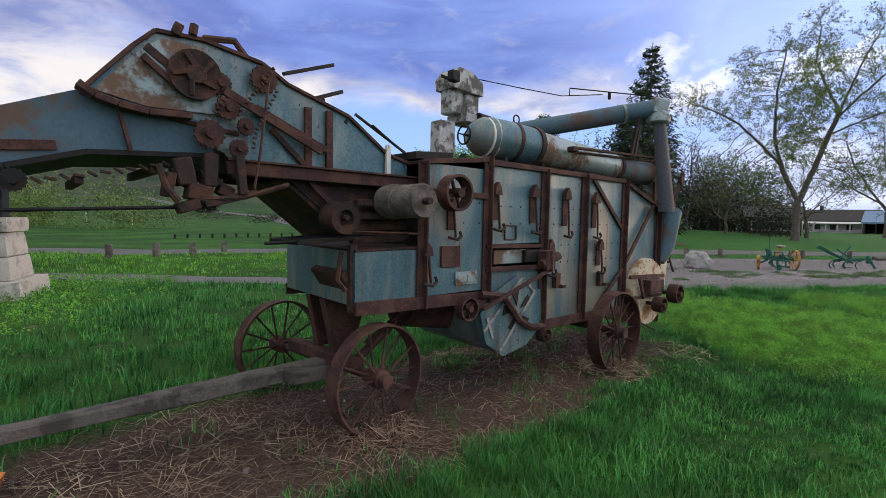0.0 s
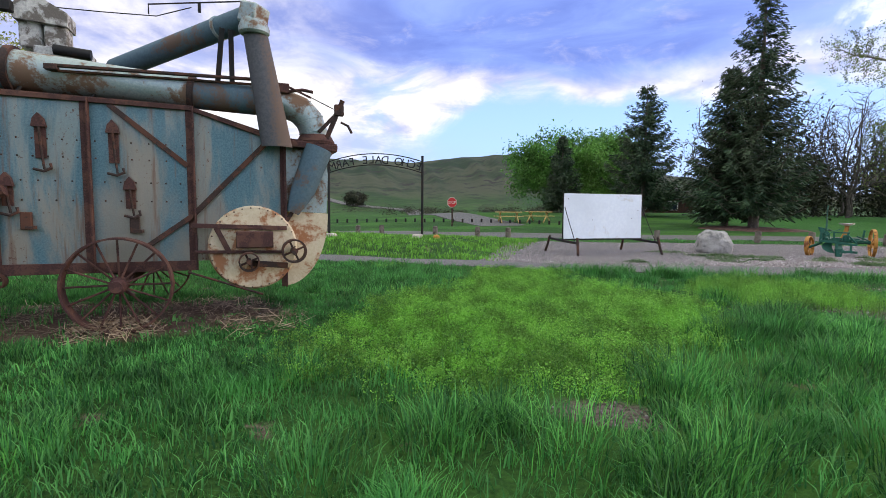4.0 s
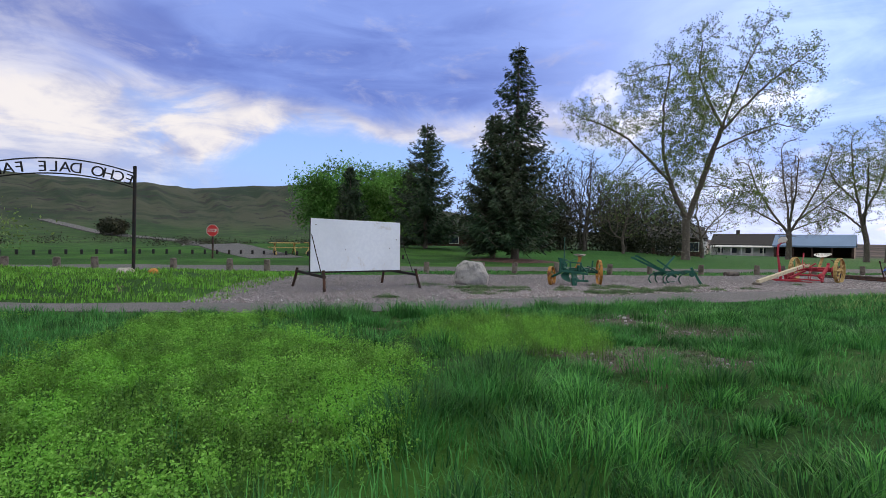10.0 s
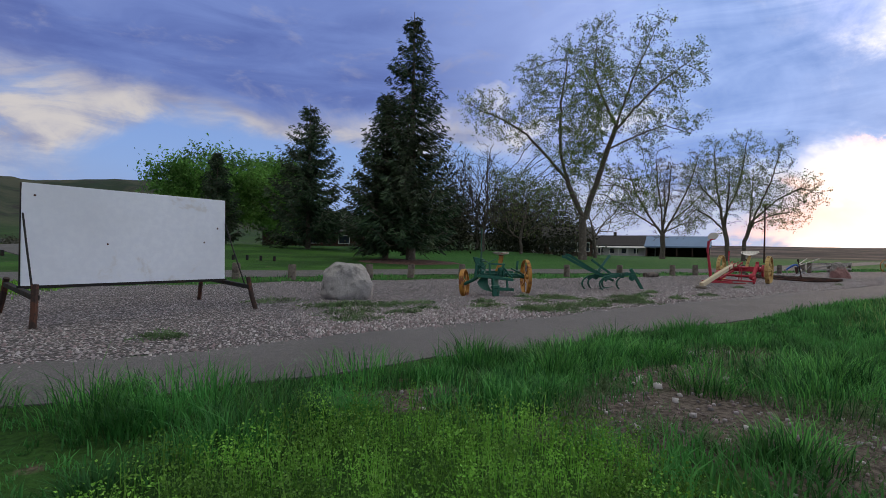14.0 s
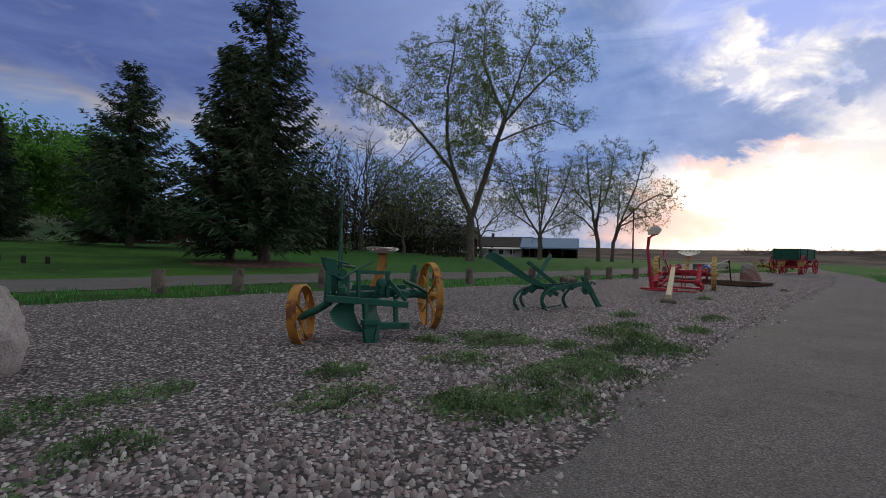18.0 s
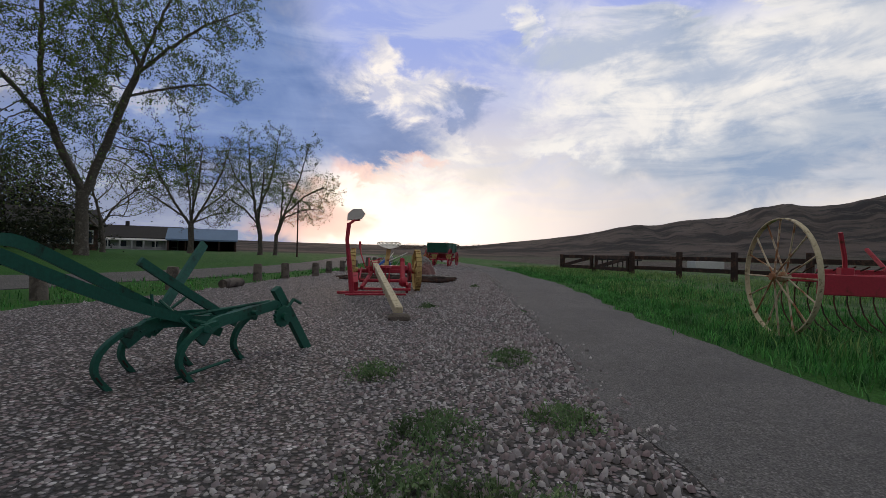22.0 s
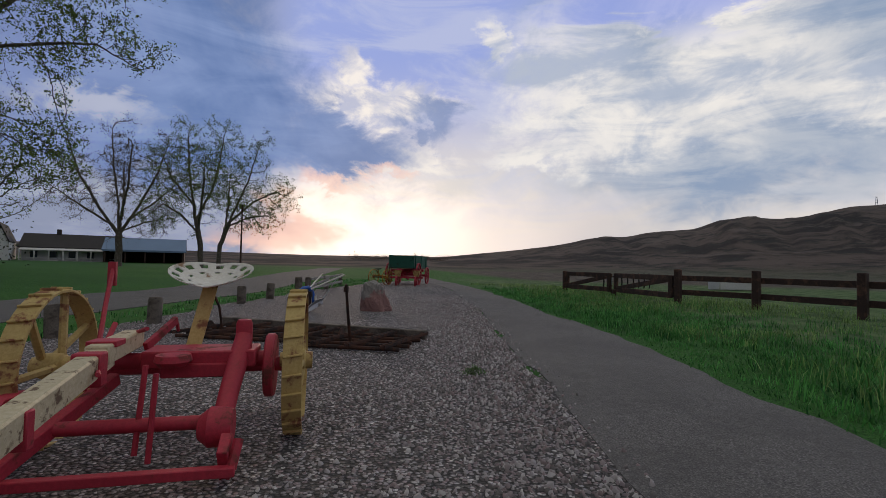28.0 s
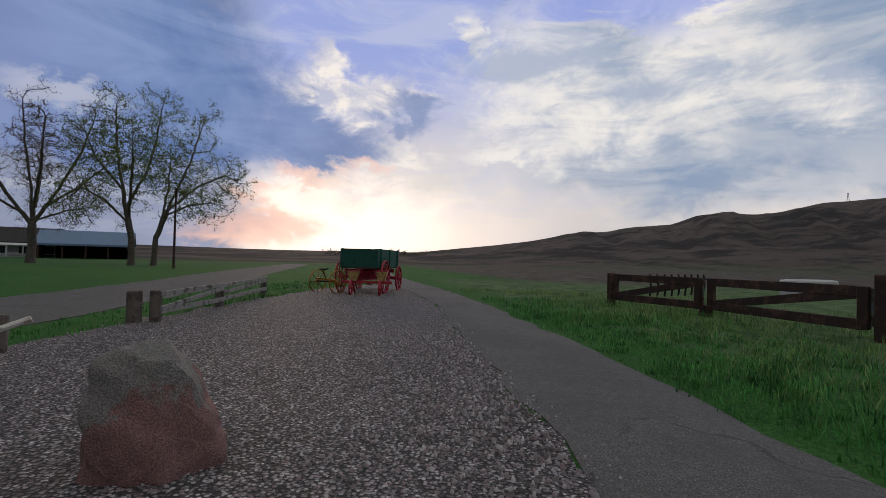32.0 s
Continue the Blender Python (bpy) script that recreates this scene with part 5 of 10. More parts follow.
def threshing_machine():
    ob = thing("threshing_machine", pose(2.12, 5.265, 0, 0, 0, 38.46),
               "old faded blue tin threshing machine on four rusted steel wheels", "farm machine")
    W = 1.2
    # tin sides between the posts
    bays = [(-0.74, 0.0, 1.02, 2.10), (0.0, 0.82, 1.43, 2.14), (0.0, 0.82, 0.92, 1.18), (0.82, 1.53, 0.62, 2.14), (1.53, 2.40, 0.62, 2.14)]
    for i, (a, b, lo, hi) in enumerate(bays):
        part("side_panel", dented(b - a, hi - lo, a, lo, 0.0, 0, i + 1), M_TIN, ob)
    part("side_panel", dented(0.5, 0.13, 0.13, 1.24, 0.004, 0, 9), M_TIN_WORN, ob, "bare inspection panel")
    part("side_panel", Geo().plate([(-0.74, 1.02), (2.4, 0.62), (2.4, 2.14), (0, 2.16), (-0.74, 2.08)], 0.02, pose(0, W, 0)), M_TIN, ob)
    part("rear_panel", Geo().plate([(2.40, 0.62), (2.72, 0.62), (3.28, 0.75), (3.28, 1.84), (3.10, 1.92), (2.40, 2.14)], 0.02, pose(0, 0.012, 0)), M_TIN, ob)
    part("rear_panel", Geo().plate([(2.40, 0.62), (3.28, 0.75), (3.28, 1.84), (3.10, 1.92), (2.40, 2.14)], 0.02, pose(0, W, 0)), M_TIN, ob)
    # roof, floor and ends
    roof = Geo()
    rp = [(-0.74, 2.10), (0.0, 2.185), (2.40, 2.165), (3.10, 1.95), (3.28, 1.86)]
    for (a, za), (b, zb) in zip(rp, rp[1:]):
        roof.beam((a - 0.02, W / 2, za), (b + 0.02, W / 2, zb), W + 0.06, 0.024)
    part("roof", roof, M_RUST_DARK, ob, "rust-dark tin roof deck")
    part("floor", Geo().beam((0.8, W / 2, 0.60), (2.4, W / 2, 0.60), W - 0.06, 0.03).beam((-1.3, W / 2, 1.0), (0.8, W / 2, 0.96), W - 0.06, 0.03), M_DARK, ob)
    part("end_wall", Geo().beam((3.27, W / 2, 0.76), (3.27, W / 2, 1.84), W - 0.04, 0.02, (1, 0, 0)), M_TIN_WORN, ob)
    part("end_wall", Geo().beam((-0.6, W / 2, 1.42), (-0.6, W / 2, 2.05), W - 0.06, 0.02, (1, 0, 0)), M_DARK, ob)
    # front box and its open mouth
    part("front_box", dented(0.60, 0.40, -1.33, 1.00, 0.005, 0, 22), M_TIN, ob, "dull blue tin box below the feeder mouth")
    part("front_box_end", Geo().beam((-1.33, 0.02, 1.2), (-1.33, W, 1.2), 0.02, 0.40), M_TIN, ob)
    part("front_box_lid", Geo().beam((-1.33, W / 2, 1.405), (-0.74, W / 2, 1.42), W, 0.02), M_RUST_DARK, ob)
    inner = Geo()
    for z, d in ((1.48, 0.16), (1.57, 0.20), (1.66, 0.14), (1.76, 0.10)):
        inner.beam((-1.28, d, z), (-0.70, d, z + 0.01), 0.06, 0.05)
    part("shaker_bar", inner, M_RUST_DARK, ob)
    # posts, rails and braces
    for x, lo, hi in ((-0.74, 0.92, 2.11), (0.0, 0.90, 2.22), (0.82, 0.56, 2.17), (1.53, 0.56, 2.17), (2.40, 0.54, 2.17)):
        g = Geo().box((0.075, 0.014, hi - lo), pose(x, -0.012, (hi + lo) / 2)).box((0.014, 0.055, hi - lo), pose(x + 0.028, -0.040, (hi + lo) / 2))
        rivets(g, [(x - 0.012, lo + 0.06 + 0.14 * i) for i in range(int((hi - lo - 0.1) / 0.14))], -0.02)
        part("post", g, M_RUST, ob)
        part("post", Geo().box((0.06, 0.02, hi - lo), pose(x, W + 0.02, (hi + lo) / 2)), M_RUST, ob)
    for a, b, h in (((-1.34, 0.985), (0.02, 0.955), 0.10), ((0.80, 0.585), (2.44, 0.575), 0.10), ((-0.74, 1.875), (0.0, 1.86), 0.05), ((0.0, 1.41), (0.82, 1.40), 0.035),
                    ((0.0, 1.20), (0.82, 1.19), 0.045), ((-0.74, 2.105), (0.0, 2.185), 0.04), ((0.0, 2.165), (2.40, 2.15), 0.045), ((2.40, 2.15), (3.12, 1.92), 0.04)):
        part("rail", Geo().beam((a[0], -0.02, a[1]), (b[0], -0.02, b[1]), 0.03, h), M_RUST, ob)
        part("rail", Geo().beam((a[0], W + 0.02, a[1]), (b[0], W + 0.02, b[1]), 0.03, h), M_RUST, ob)
    for a, b, y in (((1.72, 2.13), (2.37, 1.58), -0.016), ((3.14, 1.88), (2.42, 1.10), -0.03), ((2.00, 0.78), (2.40, 1.08), -0.03)):
        part("brace", Geo().beam((a[0], y, a[1]), (b[0], y, b[1]), 0.022, 0.05), M_RUST_DARK, ob)
    # latch brackets with pointed caps
    for x, z, h, r in ((0.11, 1.90, 0.33, 0.05), (0.65, 1.90, 0.36, 0.055), (1.19, 1.90, 0.40, 0.055), (1.75, 1.88, 0.40, 0.055), (1.87, 1.35, 0.27, 0.055),
                       (0.93, 1.36, 0.26, 0.055), (-0.43, 1.74, 0.24, 0.045), (-0.69, 1.37, 0.24, 0.045)):
        g = Geo().plate([(x - r, z - 0.02), (x + r, z - 0.02), (x + r * 0.7, z + r), (x, z + r * 1.9), (x - r * 0.7, z + r)], 0.05, pose(0, -0.035, 0))
        g.plate([(x - r * 0.75, z - h * 0.75), (x + r * 0.75, z - h * 0.75), (x + r * 0.75, z - 0.02), (x - r * 0.75, z - 0.02)], 0.018, pose(0, -0.012, 0))
        latch = part("latch", g, M_RUST, ob)
        c = Geo().tube([(x, -0.05, z), (x + 0.015, -0.055, z - h * 0.6), (x + 0.03, -0.05, z - h)], 0.011, 6)
        c.tube([(x - 0.05, -0.05, z - h), (x + 0.03, -0.075, z - h - 0.02), (x + 0.085, -0.06, z - h + 0.01), (x + 0.075, -0.05, z - h + 0.05)], 0.014, 6)
        part("crank", c, M_RUST_DARK, latch)
    for x, z in ((1.06, 1.03), (1.90, 0.99)):
        part("bracket", Geo().box((0.08, 0.05, 0.16), pose(x, -0.03, z)).box((0.06, 0.09, 0.03), pose(x + 0.04, -0.06, z - 0.06)), M_RUST_DARK, ob)
    # small plates
    part("cover_plate", Geo().box((0.21, 0.015, 0.18), pose(-0.42, -0.012, 1.335), 0.003), M_RUST, ob, "dull red cover plate")
    g = Geo().box((0.26, 0.01, 0.115), pose(-0.23, -0.010, 1.14), 0.002).box((0.09, 0.02, 0.06), pose(-0.29, -0.014, 1.14), 0.002).box((0.11, 0.02, 0.06), pose(-0.17, -0.014, 1.14), 0.002)
    part("data_plate", g, M_TIN_WORN, ob, "pale maker's plate with unreadable lines")
    g = Geo()
    for a, b in (((0.26, 1.47), (0.42, 1.47)), ((0.42, 1.47), (0.42, 1.60)), ((0.42, 1.60), (0.26, 1.60)), ((0.26, 1.60), (0.26, 1.47))):
        g.beam((a[0], -0.008, a[1]), (b[0], -0.008, b[1]), 0.012, 0.012)
    part("door_rim", g, M_RUST_DARK, ob)
    # no real part: a black block painted as the shade inside the opening
    part("hole_cover", Geo().box((0.26, 0.05, 0.12), pose(0.66, -0.02, 1.305)), M_DARK, ob, "black block for the shade in a broken opening")
    g = Geo().box((0.16, 0.14, 0.2), pose(0.80, -0.08, 1.26)).tube([(0.7, -0.1, 1.22), (0.95, -0.12, 1.3)], 0.045, 10).tube([(0.82, -0.13, 1.15), (0.80, -0.14, 1.36)], 0.03, 8)
    part("gearbox", g, M_RUST, ob)
    g = Geo()
    rivets(g, [(x, z) for a, b in ((0.06, 0.76), (0.9, 1.46), (1.6, 2.33)) for x in np.linspace(a, b, 6) for z in (1.78, 1.62)] + [(x, z) for x in np.linspace(0.9, 2.3, 12) for z in (1.22, 1.40)]
           + [(x, z) for x in np.linspace(-0.66, -0.08, 4) for z in (1.62, 1.80)], -0.004, 0.009)
    part("rivet_row", g, M_RUST_DARK, ob)["kind"] = "stuff"
    # cleaning fan under the body
    prof = [(0.02, -0.55), (0.36, -0.55), (0.375, -0.53), (0.375, 0.53), (0.36, 0.55), (0.02, 0.55)]
    part("fan_drum", Geo().lathe(prof, 30, pose(0.36, 0.56, 0.74) @ LIE_DOWN), M_TIN, ob, "blue tin fan housing slung under the body")
    g = Geo().plate([(0.42, 1.12), (0.80, 0.95), (0.82, 0.58), (0.60, 0.42), (0.26, 0.36), (0.02, 0.52), (-0.06, 0.80), (0.05, 0.95)], 0.014, pose(0, -0.02, 0))
    part("fan_plate", g, M_TIN, ob, "flat tin cheek of the fan")
    for a, b in (((0.50, 1.10), (-0.02, 0.64)), ((0.70, 0.95), (0.20, 0.42)), ((0.60, 1.02), (0.72, 0.92)), ((0.02, 0.76), (0.10, 0.56))):
        part("slat", Geo().beam((a[0], -0.036, a[1]), (b[0], -0.036, b[1]), 0.012, 0.03), M_PALE_RAIL, ob, "weathered pale wooden strip")
    # black plates on the cheek, their colour stands in for shaded openings
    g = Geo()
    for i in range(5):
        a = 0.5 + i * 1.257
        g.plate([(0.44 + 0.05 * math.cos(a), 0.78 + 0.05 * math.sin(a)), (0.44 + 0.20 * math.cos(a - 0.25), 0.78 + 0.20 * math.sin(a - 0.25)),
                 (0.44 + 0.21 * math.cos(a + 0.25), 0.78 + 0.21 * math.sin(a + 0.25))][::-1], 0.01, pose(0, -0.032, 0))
    part("fan_opening", g, M_DARK, ob, "black plates for the shade in the fan openings")
    g = Geo().tube([(-0.10, -0.06, 0.99), (0.20, -0.06, 0.95), (0.45, -0.06, 0.68), (0.62, -0.06, 0.60), (0.82, -0.06, 0.58)], 0.035, 6)
    part("curved_bar", g, M_RUST, ob)
    g = Geo().beam((-0.10, -0.10, 0.86), (0.80, -0.12, 1.16), 0.02, 0.035)
    part("connecting_rod", g, M_RUST, ob)
    g = Geo()
    pulley(g, -0.26, -0.06, 0.88, 0.105, 0.09)
    g.box((0.22, 0.05, 0.08), pose(-0.14, -0.03, 0.90))
    part("pulley", g, M_RUST, ob)
    g = Geo()
    pulley(g, 0.83, -0.06, 0.49, 0.07, 0.10)
    part("pulley", g, M_RUST_DARK, ob)
    part("trough", Geo().tube([(-0.5, 0.6, 0.86), (0.2, 0.6, 0.74)], 0.22, 14), M_RUST, ob, "rusted belly trough")
    # straw blower at the rear
    part("blower_drum", Geo().lathe([(0.02, -0.30), (0.42, -0.30), (0.44, -0.27), (0.44, 0.27), (0.42, 0.30), (0.02, 0.30)], 36, pose(2.97, 0.20, 0.75) @ LIE_DOWN), M_CREAM, ob,
         "round cream-painted blower drum with rust stains")
    g = Geo()
    rivets(g, [(2.97 + 0.415 * math.cos(a), 0.75 + 0.415 * math.sin(a)) for a in np.linspace(0, 6.283, 32)], -0.10, 0.009)
    part("rivet_row", g, M_RUST_DARK, ob)["kind"] = "stuff"
    arc = [(3.28, 1.13), (3.76, 1.11)] + [(3.28 + 0.48 * math.cos(a), 1.09 + 0.78 * math.sin(a)) for a in np.linspace(-0.06, -1.50, 12)]
    part("blower_casing", Geo().plate(arc[::-1], W - 0.1, pose(0, W / 2 - 0.01, 0)), M_CREAM, ob, "cream rounded rear casing")
    part("casing_top", Geo().plate([(3.29, 1.135), (3.75, 1.115), (3.77, 1.55), (3.72, 1.82), (3.29, 1.84)], W - 0.12, pose(0, W / 2, 0)), M_TIN_WORN, ob)
    part("strap", Geo().box((0.06, 0.02, 1.55), pose(3.28, -0.025, 1.09)).box((0.02, 0.06, 1.55), pose(3.30, -0.05, 1.09)), M_RUST, ob)
    part("brace", Geo().beam((3.30, -0.05, 1.02), (3.80, -0.04, 1.80), 0.02, 0.04), M_RUST_DARK, ob)
    part("blower_rail", Geo().beam((2.40, -0.13, 0.985), (3.30, -0.13, 0.955), 0.03, 0.045), M_RUST, ob)
    part("blower_rail", Geo().beam((2.42, -0.12, 0.72), (3.27, -0.12, 0.70), 0.03, 0.03), M_RUST, ob)
    g = Geo().box((0.36, 0.10, 0.17), pose(2.98, -0.16, 0.84)).beam((2.62, -0.15, 0.96), (2.74, -0.15, 0.70), 0.03, 0.05)
    part("bearing_block", g, M_RUST, ob)
    g = Geo()
    pulley(g, 3.36, -0.27, 0.72, 0.125, 0.13, 22)
    part("pulley", g, M_RUST_DARK, ob, "dark rust belt pulley")
    g = Geo()
    pulley(g, 2.92, -0.27, 0.62, 0.10, 0.12)
    g.tube([(2.92, -0.3, 0.62), (2.92, 0.1, 0.62)], 0.025, 8).tube([(3.36, -0.3, 0.72), (3.36, 0.1, 0.72)], 0.025, 8).beam((2.92, -0.2, 0.60), (3.30, -0.18, 0.56), 0.03, 0.06)
    part("pulley", g, M_RUST_DARK, ob)
    part("rod", Geo().tube([(2.35, -0.12, 0.52), (3.05, -0.16, 0.26)], 0.012, 6), M_RUST_DARK, ob)
    # flange, elbow and long straw pipe on the roof
    part("flange", Geo().beam((3.34, 0.30, 1.865), (3.86, 0.30, 1.83), 0.72, 0.07).beam((3.30, 0.02, 1.90), (3.86, 0.0, 1.86), 0.04, 0.05), M_RUST, ob)
    part("funnel", Geo().tube([(3.66, -0.02, 1.82), (3.48, -0.04, 1.35), (3.37, -0.03, 1.12)], [0.15, 0.13, 0.07], 14), M_TUBE, ob, "dark blue tapered funnel")
    el = [(3.18, 0.13, 2.31), (3.34, 0.13, 2.30), (3.48, 0.13, 2.25), (3.58, 0.13, 2.15), (3.63, 0.13, 2.02), (3.65, 0.13, 1.88)]
    part("elbow", Geo().tube(el, [0.15, 0.152, 0.155, 0.155, 0.152, 0.15], 18), M_TIN_WORN, ob, "ribbed grey tin elbow")
    for i, p in enumerate(el[1:-1]):
        q = el[i + 2]
        part("band", Geo().tube([p, tuple(a * 0.93 + b * 0.07 for a, b in zip(p, q))], 0.163, 18), M_TIN_WORN, ob)
    part("collar", Geo().lathe([(0.14, -0.05), (0.2, -0.05), (0.21, -0.02), (0.17, 0.05), (0.14, 0.06)], 18, pose(3.65, 0.13, 1.93)), M_RUST, ob)
    part("straw_pipe", Geo().tube([(2.42, 0.16, 2.335), (3.20, 0.13, 2.31)], 0.152, 20), M_TUBE, ob)
    part("straw_pipe", Geo().tube([(0.92, 0.27, 2.43), (1.7, 0.21, 2.385), (2.44, 0.16, 2.335)], [0.185, 0.165, 0.157], 20), M_TIN_WORN, ob, "pale galvanised pipe with flaking paint")
    part("band", Geo().tube([(2.39, 0.163, 2.338), (2.45, 0.158, 2.333)], 0.168, 20), M_RUST_DARK, ob)
    part("band", Geo().tube([(0.90, 0.27, 2.432), (0.96, 0.266, 2.428)], 0.212, 20), M_RUST_DARK, ob)
    part("band", Geo().tube([(0.62, 0.30, 2.45), (0.66, 0.296, 2.448)], 0.208, 20), M_RUST_DARK, ob)
    part("pipe_cap", Geo().tube([(0.13, 0.36, 2.46), (0.16, 0.355, 2.46), (0.24, 0.345, 2.46), (0.36, 0.33, 2.458), (0.55, 0.31, 2.455), (0.92, 0.27, 2.43)],
                                [0.06, 0.13, 0.18, 0.203, 0.203, 0.198], 22), M_TIN, ob, "rounded blue tin hood on the pipe")
    for x, w in ((0.27, 0.022), (0.36, 0.014)):
        part("band", Geo().tube([(x, 0.335, 2.459), (x + w, 0.333, 2.459)], 0.2075 if x > 0.3 else 0.194, 22), M_WHITE, ob, "white painted band")
    g = Geo().tube([(0.06 + 0.0 * a, 0.37 + 0.09 * math.cos(a), 2.46 + 0.09 * math.sin(a)) for a in np.linspace(0, 6.283, 15)], 0.009, 5)
    for a in (0.3, 2.4, 4.5):
        g.tube([(0.06, 0.37, 2.46), (0.06, 0.37 + 0.09 * math.cos(a), 2.46 + 0.09 * math.sin(a))], 0.007, 5)
    g.tube([(0.05, 0.37, 2.46), (0.16, 0.36, 2.46)], 0.012, 6)
    part("hand_wheel", g, M_DARK, ob)
    part("ring_handle", Geo().tube([(0.72 + 0.045 * math.cos(a), 0.29, 2.69 + 0.045 * math.sin(a)) for a in np.linspace(0, 6.283, 12)], 0.008, 5), M_DARK, ob)
    for x in (0.40, 0.98, 1.55, 2.1):
        part("cradle", Geo().beam((x, 0.12, 2.17), (x + 0.03, 0.16, 2.26), 0.03, 0.02), M_DARK, ob)
        part("cradle", Geo().beam((x + 0.08, 0.36, 2.17), (x + 0.05, 0.34, 2.28), 0.03, 0.02), M_DARK, ob)
    g = Geo().beam((1.28, -0.02, 2.435), (3.05, -0.02, 2.50), 0.05, 0.025).beam((1.28, 0.03, 2.40), (3.05, 0.03, 2.46), 0.03, 0.02).box((0.10, 0.08, 0.05), pose(1.30, -0.01, 2.42))
    part("slide_bar", g, M_RUST_DARK, ob)
    part("stay", Geo().beam((2.66, 0.08, 2.42), (2.72, 0.0, 2.98), 0.03, 0.05, (1, 0, 0)), M_DARK, ob)
    part("stay", Geo().beam((2.80, 0.1, 2.42), (2.80, 0.02, 2.98), 0.03, 0.05, (1, 0, 0)), M_DARK, ob)
    # grain weigher and elevator on the far side
    part("elevator", Geo().box((0.24, 0.20, 1.6), pose(0.62, W + 0.14, 2.0)), M_PEELED, ob, "tall pale tin grain elevator")
    g = Geo().box((0.50, 0.34, 0.10), pose(1.06, W + 0.12, 2.86)).box((0.20, 0.20, 0.30), pose(0.76, W + 0.15, 3.05)).box((0.22, 0.20, 0.26), pose(1.0, W + 0.13, 3.03))
    g.plate([(0.64, 3.18), (1.12, 3.15), (1.12, 3.30), (0.92, 3.41), (0.72, 3.42), (0.62, 3.30)], 0.32, pose(0, W + 0.14, 0))
    part("weigher", g, M_PEELED, ob, "peeling white grain weigher head")
    part("weigher_gear", Geo().box((0.12, 0.10, 0.12), pose(0.60, W - 0.06, 3.28)).tube([(0.40, W - 0.08, 3.24), (0.62, W - 0.06, 3.23)], 0.018, 6), M_DARK, ob)
    part("weigher_pipe", Geo().tube([(1.0, W - 0.06, 2.88), (1.34, W - 0.05, 2.86)], 0.055, 10), M_DARK, ob)
    part("grain_tube", Geo().tube([(1.55, W + 0.05, 2.76), (3.02, -0.08, 3.12)], 0.115, 18), M_TUBE, ob, "long dark blue slanting grain tube")
    part("band", Geo().tube([(2.68, 0.21, 3.037), (2.70, 0.19, 3.042)], 0.121, 18), M_TIN_WORN, ob)
    part("tube_end", Geo().box((0.20, 0.24, 0.2), pose(3.02, -0.08, 3.12, 0, 15, -40)).lathe([(0.13, -0.1), (0.15, -0.08), (0.15, -0.03), (0.12, 0.05)], 14, pose(3.02, -0.09, 3.02)), M_TIN_WORN, ob)
    # half-round hanging spout
    g = Geo()
    n = 12
    for s in range(7):
        f = s / 6
        cx, cy, cz = 3.02 + 0.20 * f, -0.12 - 0.06 * f, 3.02 - 1.22 * f
        w = 0.118 + 0.035 * f
        for layer in (0, 1):
            for j in range(n + 1):
                a = math.pi * (j / n) + math.pi
                k = w - 0.010 * layer
                g.v.append((cx + k * math.cos(a), cy + k * 0.85 * math.sin(a) + 0.05, cz))
    row = 2 * (n + 1)
    for s in range(6):
        for j in range(n):
            a = s * row + j
            g.f.append((a, a + 1, a + row + 1, a + row))
            b = a + n + 1
            g.f.append((b + row, b + row + 1, b + 1, b))
    part("spout", g, M_SPOUT, ob, "half-round dull blue tin spout hanging from the tube")
    part("wire", Geo().tube([(0.98, W + 0.1, 3.38), (1.5, W - 0.3, 3.27), (2.05, 0.7, 3.24), (2.42, 0.35, 3.26)], 0.006, 4), M_DARK, ob)
    part("rod", Geo().tube([(2.0, 0.55, 3.20), (2.0, 0.55, 3.30), (2.95, -0.05, 3.26)], 0.008, 5).box((0.03, 0.03, 0.09), pose(2.5, 0.3, 3.25)), M_DARK, ob)
    g = Geo().box((0.12, 0.12, 0.10), pose(3.30, 0.02, 2.44)).tube([(3.22, 0.05, 2.40), (3.50, -0.02, 2.44), (3.60, -0.05, 2.42)], 0.018, 6).tube([(3.36, 0, 2.46), (3.58, -0.04, 2.36)], 0.012, 5)
    g.beam((3.28, 0.03, 1.90), (3.28, 0.03, 2.42), 0.03, 0.07, (1, 0, 0))
    part("turning_gear", g, M_RUST, ob)
    g = Geo().beam((3.74, -0.02, 1.92), (3.92, -0.06, 2.36), 0.03, 0.05).beam((3.66, -0.03, 2.0), (3.90, -0.06, 2.26), 0.02, 0.04).tube([(3.90, -0.06, 2.12), (3.97, -0.1, 2.08), (4.0, -0.14, 2.0)], 0.014, 6)
    g.box((0.10, 0.06, 0.12), pose(3.88, -0.05, 2.25))
    part("crank_stand", g, M_RUST_DARK, ob)
    part("wire", Geo().tube([(3.45, 0.0, 2.43), (3.82, -0.05, 2.26)], 0.005, 4), M_DARK, ob)
    # self feeder at the front
    side = [(-2.90, 2.28), (-2.66, 2.57), (-2.55, 2.68), (-2.30, 2.69), (-1.95, 2.63), (-1.78, 2.53), (-1.32, 2.39), (-0.98, 2.15), (-0.78, 2.10), (-0.78, 1.98), (-2.12, 1.98), (-2.30, 2.12)]
    for y in (0.15, 1.05):
        part("feeder_side", Geo().plate(side[::-1], 0.016, pose(0, y, 0)), M_TIN, ob, "weathered blue tin cheek of the feeder")
    top = Geo()
    for (a, za), (b, zb) in zip(side[:7], side[1:8]):
        top.beam((a, 0.60, za), (b, 0.60, zb), 0.92, 0.014)
    part("feeder_hood", top, M_TIN_WORN, ob)
    edge = Geo()
